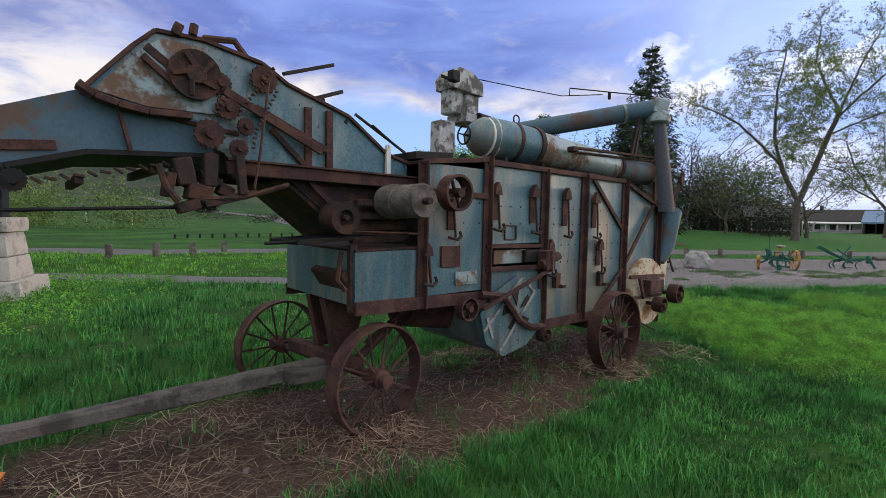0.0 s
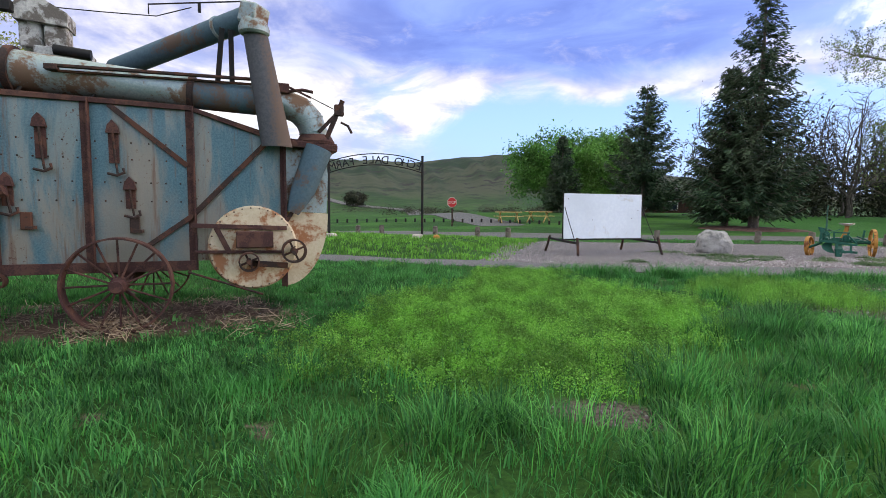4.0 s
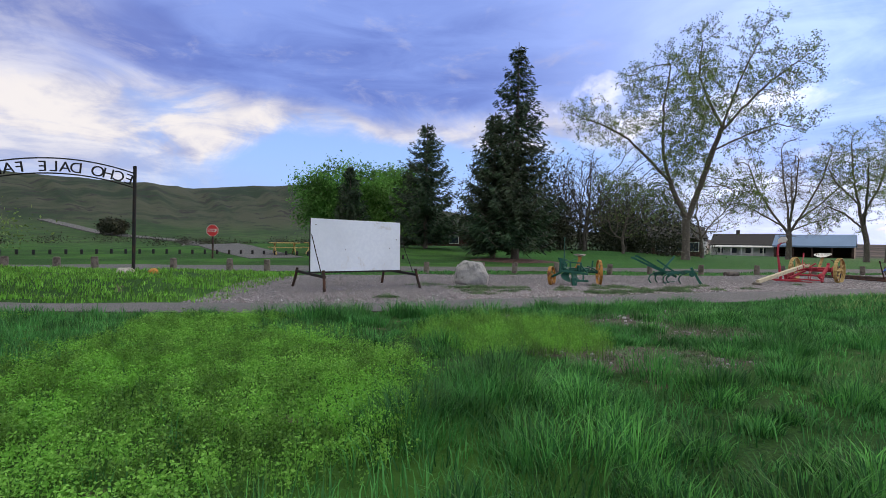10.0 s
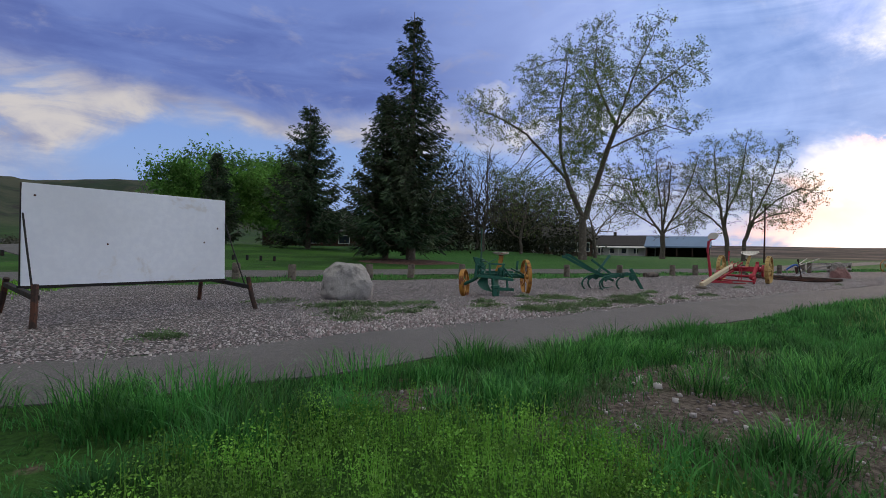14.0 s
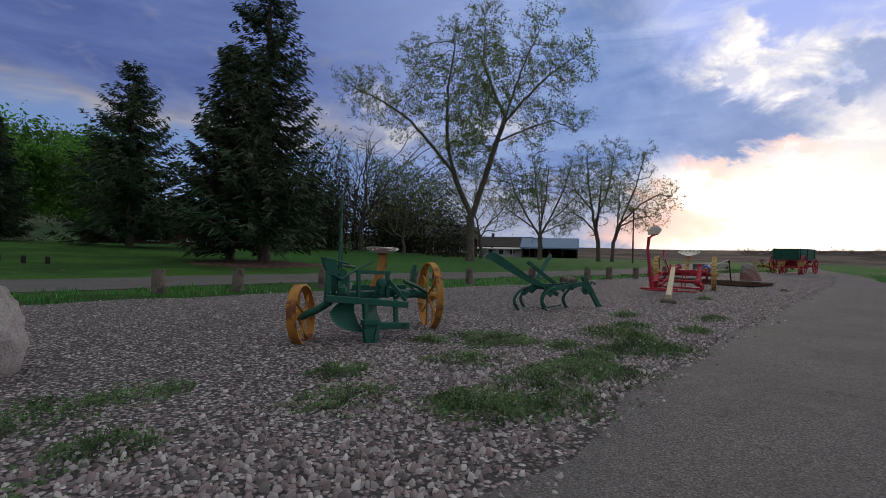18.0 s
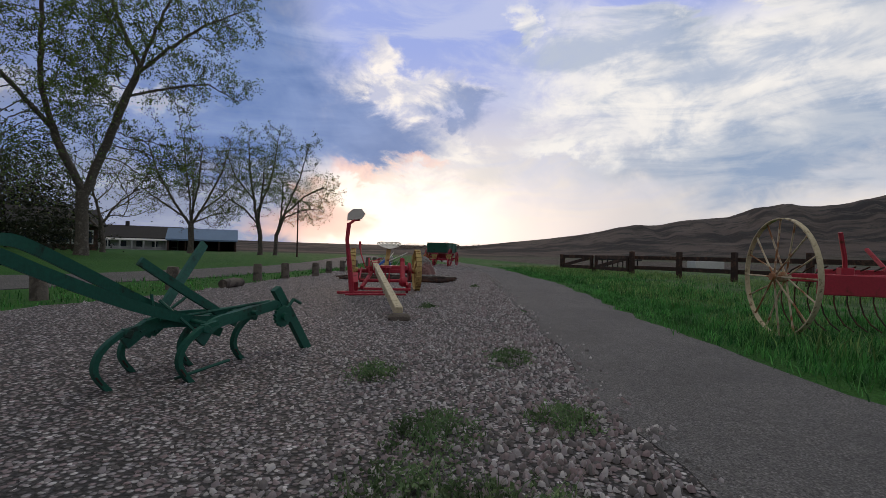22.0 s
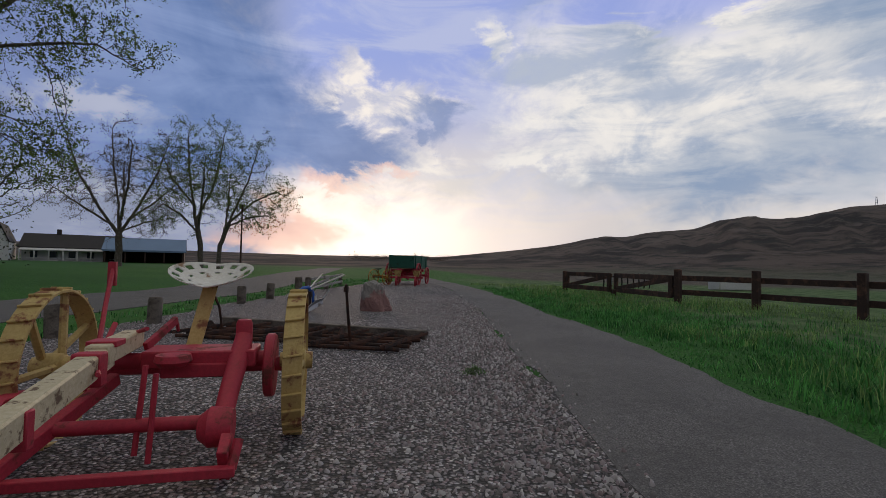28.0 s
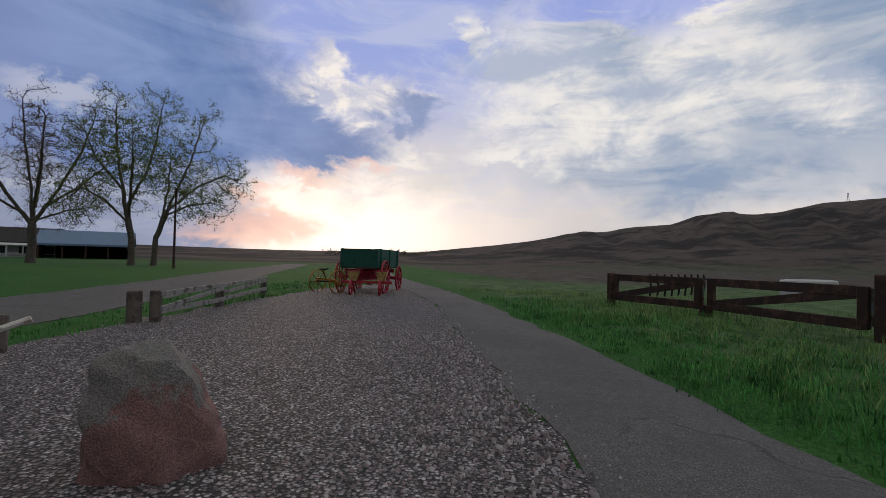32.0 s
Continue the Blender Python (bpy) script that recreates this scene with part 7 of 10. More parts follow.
def stone_memorial():
    ob = thing("stone_memorial", pose(-6.75, 10.35, 0.0, 0, 0, 21) @ Matrix.Diagonal((0.95, 0.95, 1.3, 1)), "stepped pale limestone memorial with a dark rounded headstone", "memorial")

    def block(w, top, z0, z1, seed):
        g = Geo()
        n = 9
        rng = np.random.default_rng(seed)
        rows = 5
        for r in range(rows + 1):
            f = r / rows
            s = (w + (top - w) * f) / 2
            edge = 0.012 if r in (0, rows) else 0.0
            ring = []
            for a in range(4):
                for i in range(n):
                    t = -1 + 2 * i / n
                    x, y = ((t, -1), (1, t), (-t, 1), (-1, -t))[a]
                    bump = 0 if (i == 0) else rng.uniform(-0.016, 0.016)
                    ring.append(((s - edge + bump) * x, (s - edge + bump) * y, z0 + (z1 - z0) * f))
            g.v += ring
        m = 4 * n
        for r in range(rows):
            for i in range(m):
                j = (i + 1) % m
                g.f.append((r * m + i, r * m + j, (r + 1) * m + j, (r + 1) * m + i))
        g.f.append(tuple(range(rows * m, rows * m + m)))
        g.f.append(tuple(range(m - 1, -1, -1)))
        return g

    part("base_block", block(1.62, 1.56, -0.15, 0.26, 1), M_STONE, ob)
    part("stone_block", block(1.18, 1.08, 0.27, 0.60, 2), M_STONE, ob)
    part("stone_block", block(1.06, 0.96, 0.615, 0.95, 3), M_STONE, ob)
    cap = part("cap_block", block(1.08, 1.08, 0.965, 1.17, 4), M_STONE, ob)
    for i, ch in enumerate("LEST WE FORGET"):
        if ch == " ":
            continue
        lt = new("letter", letter_mesh(ch, 0.105, 0.012, M_DARK))
        lt.parent = cap
        lt.matrix_local = pose(-0.44 + 0.068 * i, -0.556, 1.03, 90, 0, 0)
    dome = [(-0.30, 0)] + [(0.30 * math.cos(a), 0.36 + 0.28 * math.sin(a)) for a in np.linspace(math.pi, 0, 14)] + [(0.30, 0)]
    part("headstone", Geo().plate(dome[::-1], 0.34, pose(0.05, 0.0, 1.17)), M_DARK, ob, "black polished headstone with a pale emblem")
    part("emblem", Geo().plate([(-0.16, 0.06), (-0.02, 0.04), (0.0, 0.20), (0.04, 0.30), (-0.06, 0.34), (-0.08, 0.46), (-0.14, 0.34), (-0.20, 0.24), (-0.13, 0.16)][::-1], 0.02, pose(0.03, -0.178, 1.17)), M_WHITE, ob,
         "pale carved emblem")


stone_memorial()
g = Geo().plate([(-0.15, 0.0), (-0.16, 0.15), (-0.06, 0.135), (0.02, 0.16), (0.16, 0.14), (0.13, 0.05), (0.07, 0.0)][::-1], 0.13)
single("drawbar_block", g, M_ORANGE, pose(-0.95, 3.62, 0.0, 0, 0, 24), "bright orange block propping up the timber drawbar", "block")


def stop_sign():
    ob = thing("stop_sign", pose(0.0, 32.3, float(height(0.0, 32.3)), 0, 0, -6), "red octagonal stop sign on a dark post", "sign")
    part("post", Geo().box((0.08, 0.08, 1.75), pose(0, 0.03, 0.82)), M_DARK_WOOD, ob)
    ring = [(0.34 * math.cos(a), 0.34 * math.sin(a)) for a in np.arange(8) * math.pi / 4 + math.pi / 8]
    plate = part("plate", Geo().plate(ring[::-1], 0.02, pose(0, -0.03, 1.52)), M_SIGN_RED, ob, "red octagon plate")
    g = Geo()
    for i in range(8):
        (a, b), (c, d) = ring[i], ring[(i + 1) % 8]
        g.beam((a * 0.95, -0.045, 1.52 + b * 0.95), (c * 0.95, -0.045, 1.52 + d * 0.95), 0.006, 0.02)
    part("border", g, M_WHITE, plate)
    for i, ch in enumerate("STOP"):
        lt = new("letter", letter_mesh(ch, 0.26, 0.006, M_WHITE))
        lt.parent = plate
        lt.matrix_local = pose(-0.205 + 0.137 * i, -0.046, 1.43, 90, 0, 0)


stop_sign()


# ------------------------------------------------------------------ green gang plough
def gang_plough():
    ob = thing("gang_plough", pose(14.6, 18.05, 0, 0, 0, 5.5), "green-painted gang plough with orange steel wheels and seat", "plough")
    spoked_wheel(ob, pose(-0.765, 0.0, 0.27, -4, 13, 47), 0.28, 0.085, 0.016, 7, M_YELLOW, M_YELLOW, 0.05, 0.14, 0.014)
    spoked_wheel(ob, pose(0.77, 0.05, 0.375, 0, 0, 69), 0.375, 0.075, 0.016, 10, M_YELLOW, M_YELLOW, 0.055, 0.16, 0.012)
    for a, b, w, h in (((-0.67, -0.30, 0.44), (0.17, -0.35, 0.345), 0.05, 0.06), ((-0.5, 0.02, 0.42), (0.55, 0.05, 0.42), 0.06, 0.07), ((-0.34, -0.38, 0.185), (0.15, -0.40, 0.15), 0.06, 0.06),
                       ((-0.52, -0.3, 0.5), (-0.1, 0.32, 0.50), 0.06, 0.06), ((0.2, -0.3, 0.44), (0.32, 0.35, 0.46), 0.06, 0.06), ((-0.35, 0.30, 0.48), (0.60, 0.30, 0.46), 0.05, 0.06)):
        part("beam", Geo().beam(a, b, w, h), M_GREEN, ob)
    for x0, x1, tip, post in ((-0.62, -0.30, 0.92, -0.30), (-0.30, -0.05, 0.25, 0.03)):
        g = Geo()
        n = 10
        for i in range(n + 1):
            f = i / n
            for j in range(5):
                s = j / 4
                half = 0.15 * math.sqrt(max(1 - tip * (1 - f) ** 2, 0.02))
                g.v.append((x0 + (x1 - x0) * f, -0.33 + 0.14 * math.sin(s * 2.4) * (0.4 + f), 0.285 - 0.02 * f + half * (2 * s - 1)))
        k = len(g.v)
        g.v += [(px + 0.01, py + 0.018, pz) for px, py, pz in g.v[:k]]
        for i in range(n):
            for j in range(4):
                a = i * 5 + j
                g.f.append((a, a + 5, a + 6, a + 1))
                g.f.append((k + a + 1, k + a + 6, k + a + 5, k + a))
        part("mouldboard", g, M_GREEN, ob, "curved green mouldboard")
        part("shin", Geo().beam((post, -0.36, 0.17), (post + 0.01, -0.33, 0.40), 0.03, 0.04, (1, 0, 0)), M_GREEN, ob)
    part("coulter_foot", Geo().beam((-0.28, -0.40, -0.02), (-0.30, -0.39, 0.16), 0.055, 0.10, (1, 0, 0)).box((0.15, 0.07, 0.05), pose(-0.29, -0.40, 0.215)).beam((-0.25, -0.43, 0.0), (-0.20, -0.41, 0.17), 0.03, 0.04, (1, 0, 0)), M_GREEN, ob)
    part("lift_post", Geo().beam((-0.62, -0.19, 0.36), (-0.585, -0.18, 0.74), 0.035, 0.045, (1, 0, 0)), M_GREEN, ob)
    part("lift_post", Geo().beam((-0.52, -0.14, 0.42), (-0.54, -0.16, 0.72), 0.03, 0.035, (1, 0, 0)), M_GREEN, ob)
    part("post_head", Geo().plate([(-0.66, 0.80), (-0.635, 0.72), (-0.60, 0.66), (-0.54, 0.67), (-0.52, 0.74), (-0.54, 0.78)][::-1], 0.05, pose(0, -0.17, 0)).tube([(-0.64, -0.20, 0.79), (-0.36, -0.12, 0.74)], 0.012, 6), M_GREEN, ob, "notched cast head of the lift")
    # open lifting frame under the seat
    for a, b in (((-0.28, -0.18, 0.42), (-0.28, -0.17, 0.66)), ((0.06, -0.15, 0.40), (0.07, -0.14, 0.645)), ((-0.30, -0.17, 0.665), (0.10, -0.14, 0.65)), ((0.07, -0.16, 0.58), (0.18, -0.31, 0.38)),
                 ((-0.49, -0.20, 0.43), (-0.49, -0.18, 0.58)), ((-0.39, -0.16, 0.44), (-0.37, -0.12, 0.64))):
        part("frame_bar", Geo().beam(a, b, 0.028, 0.036, (1, 0, 0) if abs(a[0] - b[0]) < 0.05 else (0, 0, 1)), M_GREEN, ob)
    part("casting", Geo().box((0.09, 0.07, 0.15), pose(0.00, -0.12, 0.50, 0, 8, 0), 0.015).lathe([(0.01, 0.03), (0.045, 0.025), (0.05, -0.02), (0.01, -0.03)], 12, pose(-0.02, -0.17, 0.55) @ LIE_DOWN), M_GREEN, ob)
    g = Geo()
    sprocket(g, -0.46, -0.14, 0.62, 0.085, 16, 0.02)
    part("quadrant", g, M_GREEN, ob)
    part("lever", Geo().tube([(-0.46, -0.12, 0.60), (-0.44, -0.10, 1.0), (-0.42, -0.08, 1.38)], 0.012, 6), M_GREEN, ob)
    part("lever", Geo().tube([(-0.42, -0.10, 0.62), (-0.40, -0.06, 0.95), (-0.425, -0.06, 1.20)], 0.008, 6), M_GREEN, ob)
    for a, b, r in (((-0.48, -0.20, 0.60), (-0.05, -0.05, 0.76), 0.010), ((-0.60, -0.20, 0.65), (-0.48, -0.20, 0.60), 0.010), ((-0.55, -0.15, 0.72), (-0.2, 0.05, 0.70), 0.016), ((0.12, -0.20, 0.40), (0.40, -0.02, 0.44), 0.022),
                    ((0.30, -0.1, 0.56), (0.70, 0.03, 0.42), 0.02)):
        part("rod", Geo().tube([a, tuple((p + q) / 2 + 0.01 for p, q in zip(a, b)), b], r, 7), M_GREEN, ob)
    part("axle", Geo().tube([(0.44, 0.12, 0.40), (0.60, 0.10, 0.40), (0.77, 0.05, 0.375)], 0.045, 10), M_GREEN, ob)
    part("axle", Geo().tube([(-0.55, -0.16, 0.40), (-0.66, -0.1, 0.32), (-0.78, -0.02, 0.255)], 0.035, 10), M_GREEN, ob)
    part("standard", Geo().beam((0.55, 0.1, 0.40), (0.60, 0.12, 0.72), 0.03, 0.04, (1, 0, 0)), M_GREEN, ob)
    g = Geo()
    for i in range(8):
        f = i / 7
        x, z = 0.06 + 0.10 * math.sin(f * 1.8), 0.50 + 0.36 * f
        g.v += [(x - 0.05, 0.08, z), (x + 0.05, 0.08, z), (x + 0.05, 0.10, z), (x - 0.05, 0.10, z)]
    for i in range(7):
        for j in range(4):
            k = (j + 1) % 4
            g.f.append((i * 4 + j, i * 4 + k, (i + 1) * 4 + k, (i + 1) * 4 + j))
    part("seat_spring", g, M_YELLOW, ob, "orange flat seat spring")
    seat = part("seat", pan_seat(0.19), M_WHITE, ob, "cream pan seat with red middle")
    seat.matrix_local = pose(0.15, 0.09, 0.845, 0, 0, 30)
    part("seat_boss", Geo().lathe([(0.01, 0.05), (0.07, 0.045), (0.08, 0.02), (0.04, -0.02)], 14), M_RED, seat)


def pan_seat(r, holes=True):
    """A pressed iron implement seat: a saddle dish with raised sides."""
    g = Geo()
    rings, seg = 12, 54
    for layer in (0, 1):
        for i in range(rings + 1):
            f = i / rings
            for j in range(seg):
                a = 2 * math.pi * j / seg
                x, y = math.cos(a) * f * r * 1.05, math.sin(a) * f * r * 0.85
                z = 0.30 * r * f ** 2.2 * (0.55 + 0.6 * abs(math.cos(a))) - layer * 0.006
                g.v.append((x, y, z))
    k = (rings + 1) * seg
    for i in range(rings):
        for j in range(seg):
            if holes and ((i in (9, 10) and j % 4 < 2) or (i == 6 and j % 6 < 2)):
                continue
            q = (j + 1) % seg
            a = [i * seg + j, i * seg + q, (i + 1) * seg + q, (i + 1) * seg + j]
            g.f.append(tuple(a))
            g.f.append(tuple(k + v for v in a[::-1]))
    for j in range(seg):
        q = (j + 1) % seg
        n = rings * seg
        g.f.append((n + j, n + q, k + n + q, k + n + j))
    return g


gang_plough()


# ------------------------------------------------------------------ green cultivator
def flat_bar(pts, w, t, across):
    """A bent flat iron bar: width w along `across`, thickness t."""
    g = Geo()
    across = Vector(across).normalized()
    pts = [Vector(p) for p in pts]
    n = len(pts)
    for i, p in enumerate(pts):
        d = (pts[min(i + 1, n - 1)] - pts[max(i - 1, 0)]).normalized()
        out = d.cross(across).normalized()
        ww, tt = (w, t) if not callable(w) else (w(i / (n - 1)), t)
        for a, b in ((1, 1), (1, -1), (-1, -1), (-1, 1)):
            g.v.append(tuple(p + across * ww * 0.5 * a + out * tt * 0.5 * b))
    for i in range(n - 1):
        for k in range(4):
            q = (k + 1) % 4
            g.f.append((i * 4 + k, i * 4 + q, (i + 1) * 4 + q, (i + 1) * 4 + k))
    g.f += [(3, 2, 1, 0), (n * 4 - 4, n * 4 - 3, n * 4 - 2, n * 4 - 1)]
    return g


def curve_through(pts, per=5):
    """A smooth line through the given points."""
    p = [Vector(q) for q in pts]
    p = [p[0] * 2 - p[1], *p, p[-1] * 2 - p[-2]]
    out = []
    for i in range(1, len(p) - 2):
        for k in range(per):
            t = k / per
            out.append(0.5 * (2 * p[i] + (p[i + 1] - p[i - 1]) * t + (2 * p[i - 1] - 5 * p[i] + 4 * p[i + 1] - p[i + 2]) * t * t + (3 * p[i] - p[i - 1] - 3 * p[i + 1] + p[i + 2]) * t ** 3))
    return out + [p[-2]]


def cultivator():
    base = Vector((18.3, 18.9, 0))
    ob = thing("walking_cultivator", Matrix.Translation(base), "green-painted walking cultivator with curved iron shovels", "cultivator")
    along, side = Vector((0.97, -0.25, 0)), Vector((0.25, 0.97, 0))

    def at(x, y, z):
        return tuple(Vector((x, y, z)) - base)

    # flat frame bars, sagging to the shanks behind and rising to the head in front
    for line in ([(17.62, 19.02, 0.26), (17.80, 18.98, 0.36), (18.20, 18.86, 0.34), (18.62, 18.76, 0.40), (18.80, 18.72, 0.37)],
                 [(17.90, 18.74, 0.24), (18.02, 18.74, 0.34), (18.30, 18.74, 0.37), (18.66, 18.72, 0.41)],
                 [(17.98, 19.22, 0.26), (18.10, 19.16, 0.35), (18.36, 19.00, 0.36), (18.62, 18.80, 0.39)]):
        part("beam", flat_bar(curve_through([at(*p) for p in line]), 0.034, 0.072, side), M_GREEN, ob)
    part("cross_bar", Geo().tube([at(17.92, 18.66, 0.35), at(18.12, 19.22, 0.36)], 0.016, 7), M_GREEN, ob)
    part("cross_bar", Geo().tube([at(18.36, 18.66, 0.38), at(18.46, 19.02, 0.37)], 0.018, 7), M_GREEN, ob)
    for line in ([(18.36, 18.98, 0.22), (17.84, 19.06, 0.46), (17.40, 19.10, 0.70), (17.12, 19.10, 0.84), (17.00, 19.10, 0.86)], [(18.06, 18.92, 0.34), (17.55, 18.88, 0.50), (17.10, 18.85, 0.68), (16.82, 18.82, 0.80), (16.70, 18.80, 0.82)]):
        part("handle", flat_bar(curve_through([at(*p) for p in line]), 0.034, 0.062, side), M_GREEN, ob, "long green wooden handle")
    part("lever", flat_bar([at(17.79, 19.05, 0.28), at(18.10, 19.12, 0.58), at(18.42, 19.20, 0.87)], 0.036, 0.056, side), M_GREEN, ob)
    part("lever", flat_bar([at(18.34, 18.83, 0.30), at(18.00, 18.92, 0.53), at(17.70, 19.01, 0.75)], 0.034, 0.052, side), M_GREEN, ob)
    for x, y in ((17.53, 18.98), (17.84, 18.71), (18.45, 18.83), (17.89, 19.22), (18.16, 19.02)):
        line = [Vector((x, y, 0)) - base + along * s + Vector((0, 0, z)) for s, z in ((0.14, 0.36), (0.03, 0.33), (-0.075, 0.24), (-0.10, 0.13), (-0.03, 0.02), (0.01, -0.015))]
        shank = part("shank", flat_bar(curve_through(line, 4), lambda f: 0.042 + 0.022 * max(0.0, f - 0.5), 0.028, side), M_GREEN, ob)
        tip = [Vector((x, y, 0)) - base + along * s + Vector((0, 0, z)) for s, z in ((-0.102, 0.11), (-0.065, 0.055), (-0.030, 0.012), (0.018, -0.02))]
        part("shovel", flat_bar(tip, lambda f: 0.062 - 0.05 * f, 0.008, side), M_RUST_DARK, shank, "worn bare iron shovel point")
        part("clamp", Geo().box((0.05, 0.06, 0.05), Matrix.Translation(line[1] + along * 0.03) @ pose(0, 0, 0, 0, 20, -14), 0.006), M_GREEN, shank)
    part("nose", flat_bar([at(18.70, 18.76, 0.53), at(18.80, 18.71, 0.34), at(18.96, 18.63, 0.02)], 0.05, 0.07, side), M_GREEN, ob, "square drawbar foot standing on the stones")
    part("nose_lever", Geo().tube([at(18.70, 18.68, 0.34), at(18.80, 18.66, 0.44), at(18.90, 18.66, 0.40)], 0.014, 7), M_GREEN, ob)
    g = Geo()
    sprocket(g, 0, 0, 0, 0.085, 16, 0.025)
    gear = part("quadrant", g, M_GREEN, ob)
    gear.matrix_local = Matrix.Translation(at(18.66, 18.66, 0.32)) @ pose(0, 0, 0, 0, 0, -15)
    for a, b in (((17.70, 18.99, 0.32), (18.05, 19.00, 0.50)), ((17.82, 19.0, 0.30), (17.80, 19.02, 0.54)), ((17.96, 18.80, 0.28), (17.84, 19.00, 0.50)), ((17.74, 18.76, 0.05), (18.08, 18.66, 0.10)), ((17.80, 18.95, 0.38), (18.6, 18.74, 0.44))):
        part("rod", Geo().tube([at(*a), at(*b)], 0.010, 6), M_GREEN, ob)


cultivator()


# ------------------------------------------------------------------ red and buff mower
def sickle_mower():
    ob = thing("horse_mower", pose(24.93, 20.48, 0, 0, 0, 206.4), "red horse-drawn mower with buff lugged wheels and white seat", "mower")
    for y in (-0.68, 0.68):
        w = spoked_wheel(ob, pose(0, y, 0.45, 0, 0, 0), 0.445, 0.11, 0.016, 7, M_BUFF, M_BUFF, 0.075, 0.20, 0.022, 26, 0.04, "buff-yellow lugged drive wheel")
    part("axle", Geo().tube([(0, -0.68, 0.43), (0, 0.68, 0.43)], 0.045, 12), M_RED, ob)
    g = Geo().lathe([(0.01, -0.03), (0.19, -0.03), (0.2, -0.02), (0.2, 0.02), (0.19, 0.03), (0.01, 0.03)], 26, pose(-0.03, 0.52, 0.42) @ LIE_DOWN)
    part("ratchet_disc", g, M_RED, ob, "solid red ratchet disc")
    g = Geo().box((0.26, 0.62, 0.10), pose(0.05, 0.14, 0.50)).box((0.20, 0.36, 0.08), pose(0.10, 0.12, 0.44)).tube([(0.02, -0.4, 0.47), (0.02, 0.5, 0.47)], 0.05, 12)
    part("gear_case", g, M_RED, ob)
    part("gear_case_lid", Geo().lathe([(0.01, 0.03), (0.09, 0.025), (0.10, -0.01), (0.07, -0.04)], 18, pose(0.24, 0.02, 0.52)), M_RED, ob)
    g = Geo().tube([(0.02, 0.36, 0.62), (0.10, 0.36, 0.55), (0.35, 0.34, 0.35), (0.55, 0.34, 0.22)], [0.05, 0.06, 0.055, 0.05], 10).lathe([(0.01, 0.06), (0.04, 0.055), (0.05, 0.03), (0.05, -0.05)], 12, pose(0.02, 0.36, 0.66))
    part("pitman_arm", g, M_RED, ob)
    g = Geo().lathe([(0.01, -0.08), (0.085, -0.08), (0.10, -0.04), (0.10, 0.03), (0.06, 0.08), (0.01, 0.08)], 18, pose(0.60, 0.33, 0.24) @ LIE_DOWN).box((0.12, 0.05, 0.2), pose(0.72, 0.40, 0.13, 0, 30, 0))
    part("crank_case", g, M_RED, ob)
    part("cross_shaft", Geo().tube([(0.58, -0.55, 0.26), (0.58, 0.34, 0.26)], 0.035, 10), M_RED, ob)
    part("front_bar", Geo().beam((0.86, -0.62, 0.12), (0.82, 0.46, 0.10), 0.05, 0.045), M_RED, ob)
    part("front_bar", Geo().tube([(0.80, 0.44, 0.10), (0.74, 0.46, 0.22)], 0.025, 8), M_RED, ob)
    part("cutter_shoe", Geo().beam((1.22, -0.95, 0.07), (1.10, -0.10, 0.07), 0.13, 0.045), M_RED, ob)
    part("cutter_shoe", Geo().beam((1.42, -0.80, 0.05), (1.36, 0.32, 0.05), 0.06, 0.03), M_RED, ob)
    g = Geo().plate([(0.35, 0.10), (0.95, 0.06), (1.0, 0.25), (0.62, 0.42), (0.36, 0.40)][::-1], 0.10, pose(0, -0.62, 0))
    part("shoe_casting", g, M_RED, ob)
    part("drag_bar", Geo().beam((0.15, -0.30, 0.40), (0.95, -0.50, 0.14), 0.06, 0.07), M_RED, ob)
    for a, b, r in (((0.1, -0.42, 0.52), (0.75, -0.15, 0.55), 0.012), ((-0.1, -0.3, 0.62), (0.3, -0.10, 0.70), 0.012), ((0.05, -0.35, 0.70), (0.40, -0.35, 0.40), 0.016), ((0.55, -0.02, 0.55), (0.60, -0.04, 0.12), 0.014), ((0.62, 0.05, 0.52), (0.66, 0.04, 0.10), 0.014),
                    ((0.2, -0.5, 0.50), (0.9, -0.55, 0.30), 0.018)):
        part("rod", Geo().tube([a, b], r, 6), M_RED, ob)
    part("foot_lever", Geo().beam((0.0, -0.20, 0.55), (-0.30, -0.12, 0.68), 0.03, 0.05).tube([(-0.30, -0.12, 0.68), (-0.36, -0.12, 0.60)], 0.012, 6), M_RED, ob)
    part("lift_lever", Geo().tube([(0.1, -0.42, 0.5), (-0.25, -0.52, 0.80), (-0.40, -0.54, 1.05)], 0.014, 6).box((0.03, 0.05, 0.16), pose(-0.38, -0.54, 0.98)), M_RED, ob)
    # chipped timber pole
    g = Geo().beam((-0.05, -0.28, 0.60), (0.55, -0.24, 0.60), 0.11, 0.10)
    part("pole_block", g, M_PALE_WOOD, ob)
    part("pole", Geo().beam((0.45, -0.245, 0.585), (4.50, -0.085, 0.12), 0.10, 0.115), M_PALE_WOOD, ob, "long chipped cream-painted timber pole")
    part("pole_plate", Geo().box((0.12, 0.14, 0.03), pose(0.42, -0.25, 0.645)), M_RED, ob)
    part("pole_iron", Geo().box((0.08, 0.13, 0.16), pose(0.62, -0.24, 0.55)), M_RED, ob)
    part("pole_iron", Geo().box((0.05, 0.125, 0.14), pose(1.25, -0.215, 0.47)), M_RED, ob)
    # seat on its spring
    g = Geo()
    for i in range(9):
        f = i / 8
        x, z = -0.12 - 0.20 * f, 0.46 + 0.48 * f
        for dy, dz in ((-0.046, -0.008), (0.046, -0.008), (0.046, 0.008), (-0.046, 0.008)):
            g.v.append((x - dz, 0.02 + 0.07 * f + dy, z + dz * 0.3))
